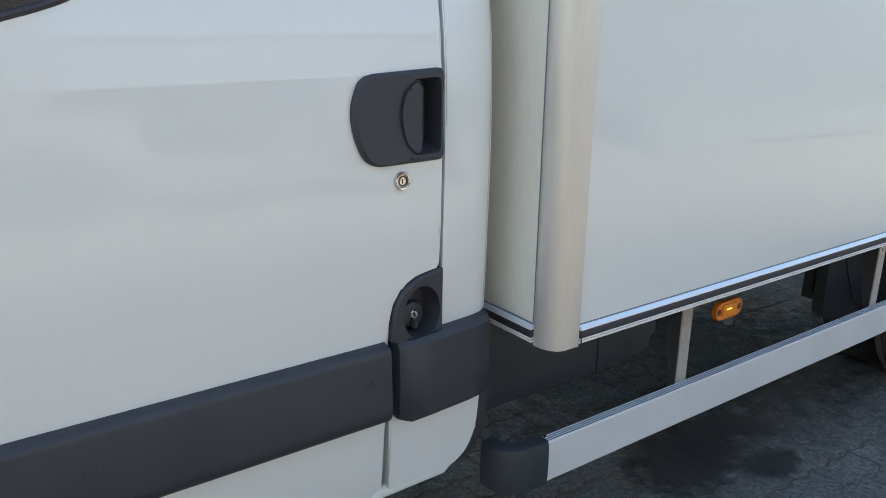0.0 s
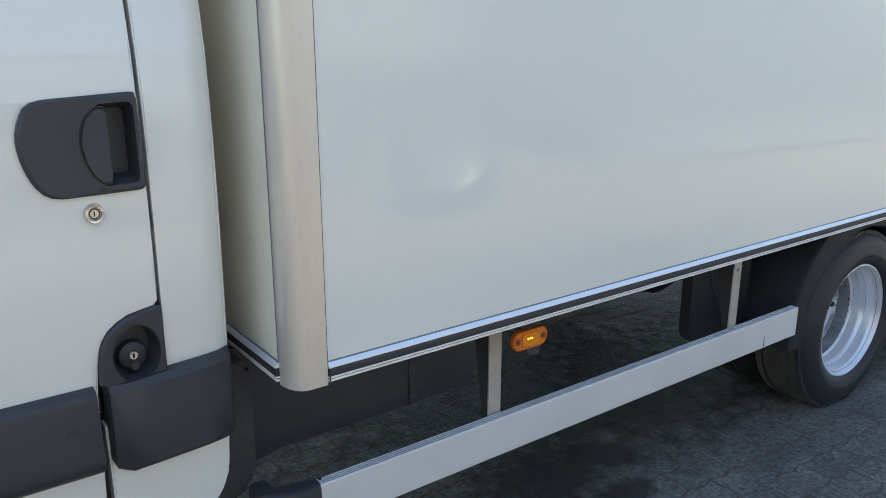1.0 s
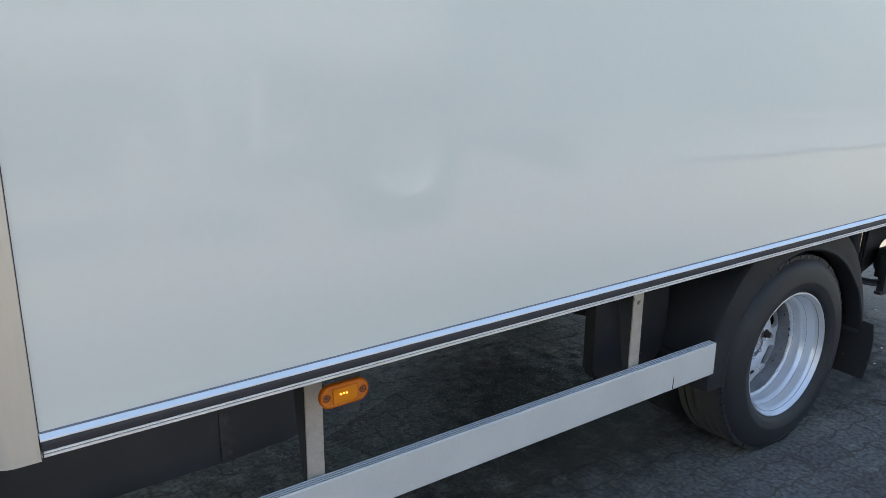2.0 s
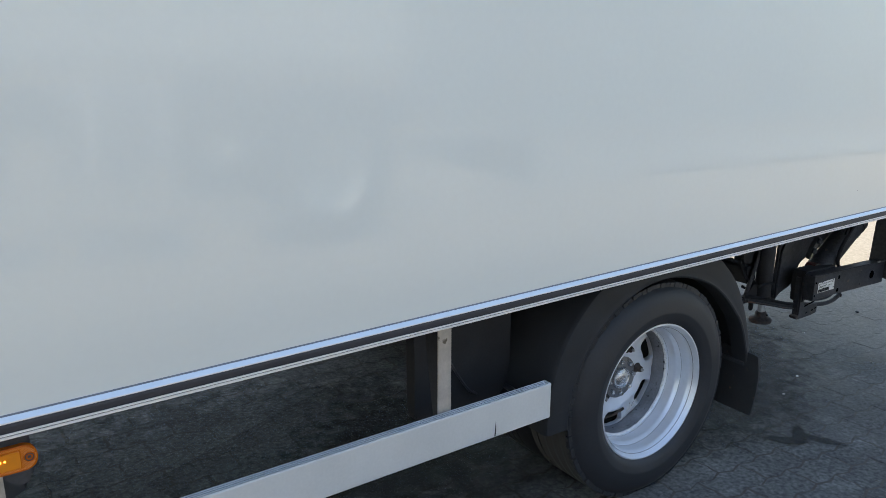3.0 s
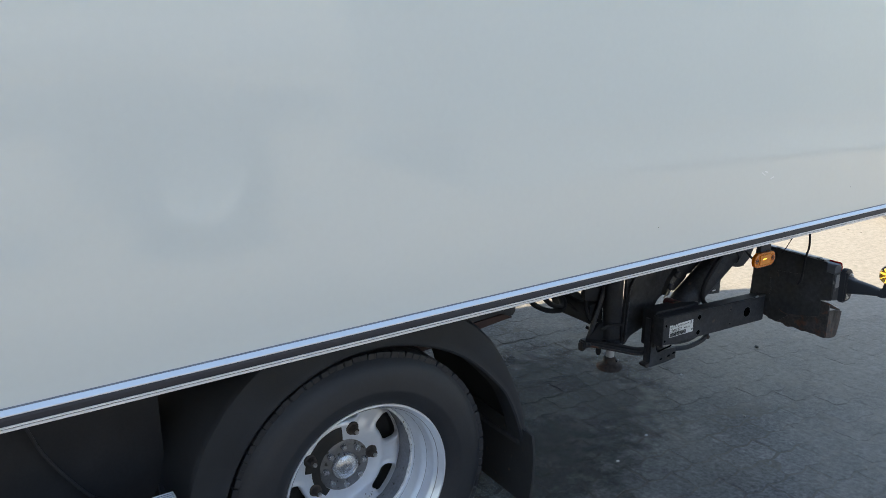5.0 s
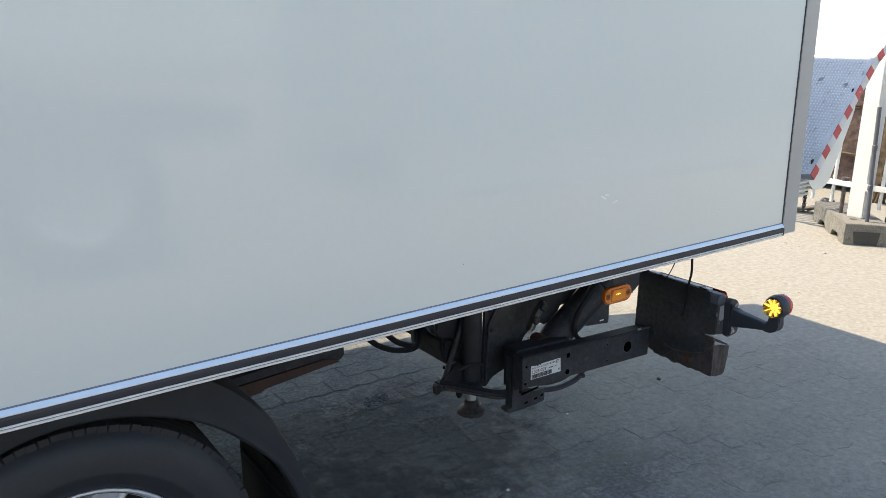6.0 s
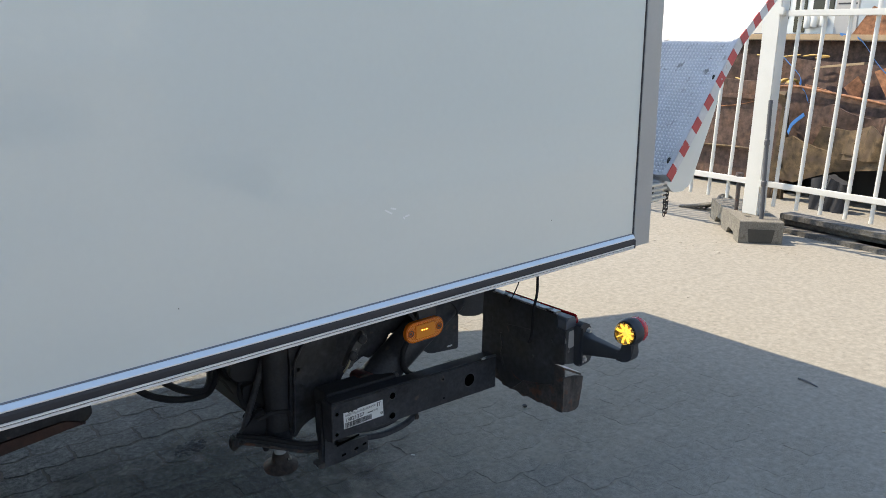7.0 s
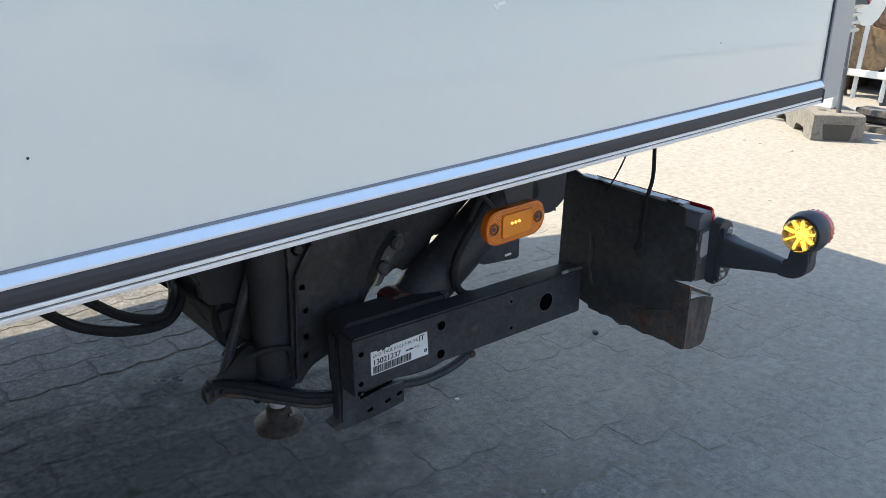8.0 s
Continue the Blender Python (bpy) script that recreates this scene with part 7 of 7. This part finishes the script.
def lorry(m, label, load=None):
    thing = root("parked_lorry", label, "lorry", m, "parked lorries")
    part("cab_body", prism(rounded([(-1.1, 0.9), (-1.15, 1.7), (-0.95, 2.7), (0.9, 2.75), (0.95, 0.5), (-1.0, 0.5)], 0.12), "y", -1.2, 1.2, 0.05), load or HULL, thing)
    part("windscreen", prism([(-1.165, 1.72), (-0.985, 2.6), (-0.97, 2.6), (-1.13, 1.72)], "y", -1.05, 1.05), GLASS, thing)
    part("side_window", slab(-0.75, 0.15, 1.195, 1.21, 1.75, 2.45, 0.004), GLASS, thing)
    part("bumper", slab(-1.22, -0.9, -1.22, 1.22, 0.35, 0.85, 0.06), HULL, thing)
    part("load_body", slab(1.1, 7.0, -1.25, 1.25, 0.45, 3.3, 0.03), load or HULL, thing)
    part("grille", slab(-1.19, -1.1, -0.8, 0.8, 1.0, 1.5, 0.02), PLASTIC, thing)
    for x in (-0.3, 4.6, 5.8):
        for y in (-1.1, 1.1):
            part("wheel", lathe([(0.0, -0.12), (0.3, -0.14), (0.48, -0.12), (0.5, 0.0), (0.48, 0.12), (0.0, 0.14)], (x, y, 0.5), n=24), RUBBER, thing)
    return thing


lorry(pose(24, 12.2, 0, 0, 0, 245), "grey lorry parked far behind the scrap", PILLAR)
lorry(pose(27, 6.2, 0, 0, 0, 75), "white lorry parked far behind the scrap")
lorry(pose(30, 2.5, 0, 0, 0, 75), "white lorry parked far behind the scrap")

# the fence, its foot and the scrap are moved, turned and scaled together to fit the camera's view
YARD = pose(9.542, 1.782, 0, 0, 0, -2.03) @ Matrix.Scale(1.078, 4) @ Matrix.Translation((-9.18, -1.70, 0))
for ob in scene.objects:
    if ob not in standing and ob.parent is None:
        ob.matrix_basis = YARD @ ob.matrix_basis


def far_cab(m, label):
    """The back of a lorry cab over the scrap: dark windows, air tanks and a pale side panel."""
    thing = root("lorry_cab", label, "lorry cab", m, "parked lorries")
    part("cab_body", prism(rounded([(0.0, 0.8), (0.0, 3.1), (1.7, 3.2), (1.9, 0.8)], 0.08), "y", -0.66, 1.3, 0.03), HULL, thing)
    for y0, y1, z0, z1 in ((-0.16, 0.26, 2.13, 2.80), (0.38, 0.62, 1.75, 2.80), (0.74, 1.15, 2.0, 2.80)):
        part("back_window", slab(-0.02, 0.01, y0, y1, z0, z1, 0.01), GLASS, thing, "dark back window")
    for y, z in ((-0.02, 2.02), (0.16, 2.0), (0.30, 1.98)):
        part("air_tank", lathe([(0.0, z - 0.16), (0.055, z - 0.15), (0.07, z - 0.12), (0.07, z + 0.08), (0.055, z + 0.11), (0.0, z + 0.12)], (-0.09, y, 0), "z", n=16), FENCE, thing, "white air tank")
    part("catwalk", slab(-0.5, -0.02, -0.6, 1.2, 1.55, 1.72, 0.01), GREY_ROD, thing)
    part("panel_step", slab(-0.03, 0.0, -0.64, -0.20, 1.2, 2.55, 0.01), PILLAR, thing, "pale grey side panel")
    part("panel_line", slab(-0.034, -0.028, -0.60, -0.24, 2.28, 2.31), UNDER, thing)
    for y in (-0.9, 1.1):
        part("wheel", lathe([(0.0, -0.12), (0.3, -0.14), (0.48, -0.12), (0.5, 0.0), (0.48, 0.12), (0.0, 0.14)], (0.6, y, 0.5), n=24), RUBBER, thing)
    return thing


far_cab(pose(20.2, 6.45, 0), "white lorry cab with dark back windows beyond the scrap")

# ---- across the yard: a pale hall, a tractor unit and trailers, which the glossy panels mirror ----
hall = tagged(root("hall", "long pale hall with rows of white windows across the yard", "building", pose(0, -27, 0)), kind="structure")
part("wall", slab(-45, 60, -0.3, 0, 0, 6.5), RENDERED, hall)
part("roof", slab(-45.4, 60.4, -12, 0.4, 6.5, 6.8), PILLAR, hall)
part("plinth", slab(-45, 60, 0.0, 0.06, 0, 0.45), CONCRETE, hall)
for k in range(-3, 5):
    x = 14.9 + 9.6 * k
    for x0, x1, z0, z1 in ((0.0, 1.95, 2.02, 2.58), (3.2, 5.05, 2.02, 2.58), (0.55, 2.9, 0.86, 1.38), (4.05, 6.0, 0.86, 1.38), (8.0, 9.2, 1.0, 2.3)):
        win = part("window", slab(x + x0, x + x1, 0.0, 0.08, z0, z1, 0.01), HULL, hall)
        part("pane", slab(x + x0 + 0.08, x + x1 - 0.08, 0.08, 0.1, z0 + 0.07, z1 - 0.07), HULL, win)
tractor(pose(2.06, -4.62, 0), "grey tractor unit with bare steel wheels across the yard")
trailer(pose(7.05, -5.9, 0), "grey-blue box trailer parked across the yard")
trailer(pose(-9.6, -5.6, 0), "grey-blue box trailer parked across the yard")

# ---- paving: long zigzag concrete blocks in running bond ----
PITCH, ROW, GAP = 0.2225, 0.111, 0.004


def zigzag(u, period, size):
    return size * (abs((u / period) % 1 * 4 - 2) - 1)


def paver_mesh(seed):
    dice = random.Random(seed)
    hx, hy = (PITCH - GAP) / 2, (ROW - GAP) / 2
    long = [-hx + 2 * hx * i / 8 for i in range(9)]
    ring = [(x, hy + zigzag(x, ROW, 0.009)) for x in long]
    ring += [(hx + zigzag(y, 0.074, 0.005), y) for y in (hy * 0.5, 0.0, -hy * 0.5)]
    ring += [(x, -hy + zigzag(x, ROW, 0.009)) for x in long[::-1]]
    ring += [(-hx + zigzag(y, 0.074, 0.005), y) for y in (-hy * 0.5, 0.0, hy * 0.5)]
    ring = [(x + dice.uniform(-0.0022, 0.0022), y + dice.uniform(-0.0022, 0.0022)) for x, y in ring]
    k = len(ring)
    tilt = (dice.uniform(-0.006, 0.006), dice.uniform(-0.006, 0.006))
    def top(s, z):
        return [(x * s[0], y * s[1], z + x * tilt[0] + y * tilt[1]) for x, y in ring]
    verts = top((1, 1), -0.02) + top((1, 1), -0.0045) + top((0.965, 0.935), 0.0)
    faces = [(a * k + i, a * k + (i + 1) % k, (a + 1) * k + (i + 1) % k, (a + 1) * k + i) for a in range(2) for i in range(k)]
    faces.append(tuple(range(2 * k, 3 * k)))
    me = bpy.data.meshes.new("paver")
    me.from_pydata(verts, [], faces)
    me.materials.append(PAVER)
    me.update()
    return me


shapes = [paver_mesh(70 + k) for k in range(8)]
dice = random.Random(5)
verts, faces, single = [], [], 0
for r in range(-22, 38):
    for c in range(-23, 21):
        x, y = 5.611 + PITCH * (c + 0.5 * (r % 2)), 0.659 + ROW * r
        z = dice.uniform(-0.0022, 0.0002)
        me = dice.choice(shapes)
        near = 4.75 < x < 6.85 and -0.45 < y < 1.05 and single < 300
        if near:
            ob = new("paver", me)
            ob.parent = ground
            ob.matrix_basis = pose(x, y, z)
            single += 1
        else:
            base = len(verts)
            verts += [(v.co.x + x, v.co.y + y, v.co.z + z) for v in me.vertices]
            faces += [tuple(base + i for i in p.vertices) for p in me.polygons]
me = bpy.data.meshes.new("paving")
me.from_pydata(verts, [], faces)
me.materials.append(PAVER)
me.update()
tagged(new("paving", me), "worn grey zigzag concrete pavers", "paving", kind="stuff")
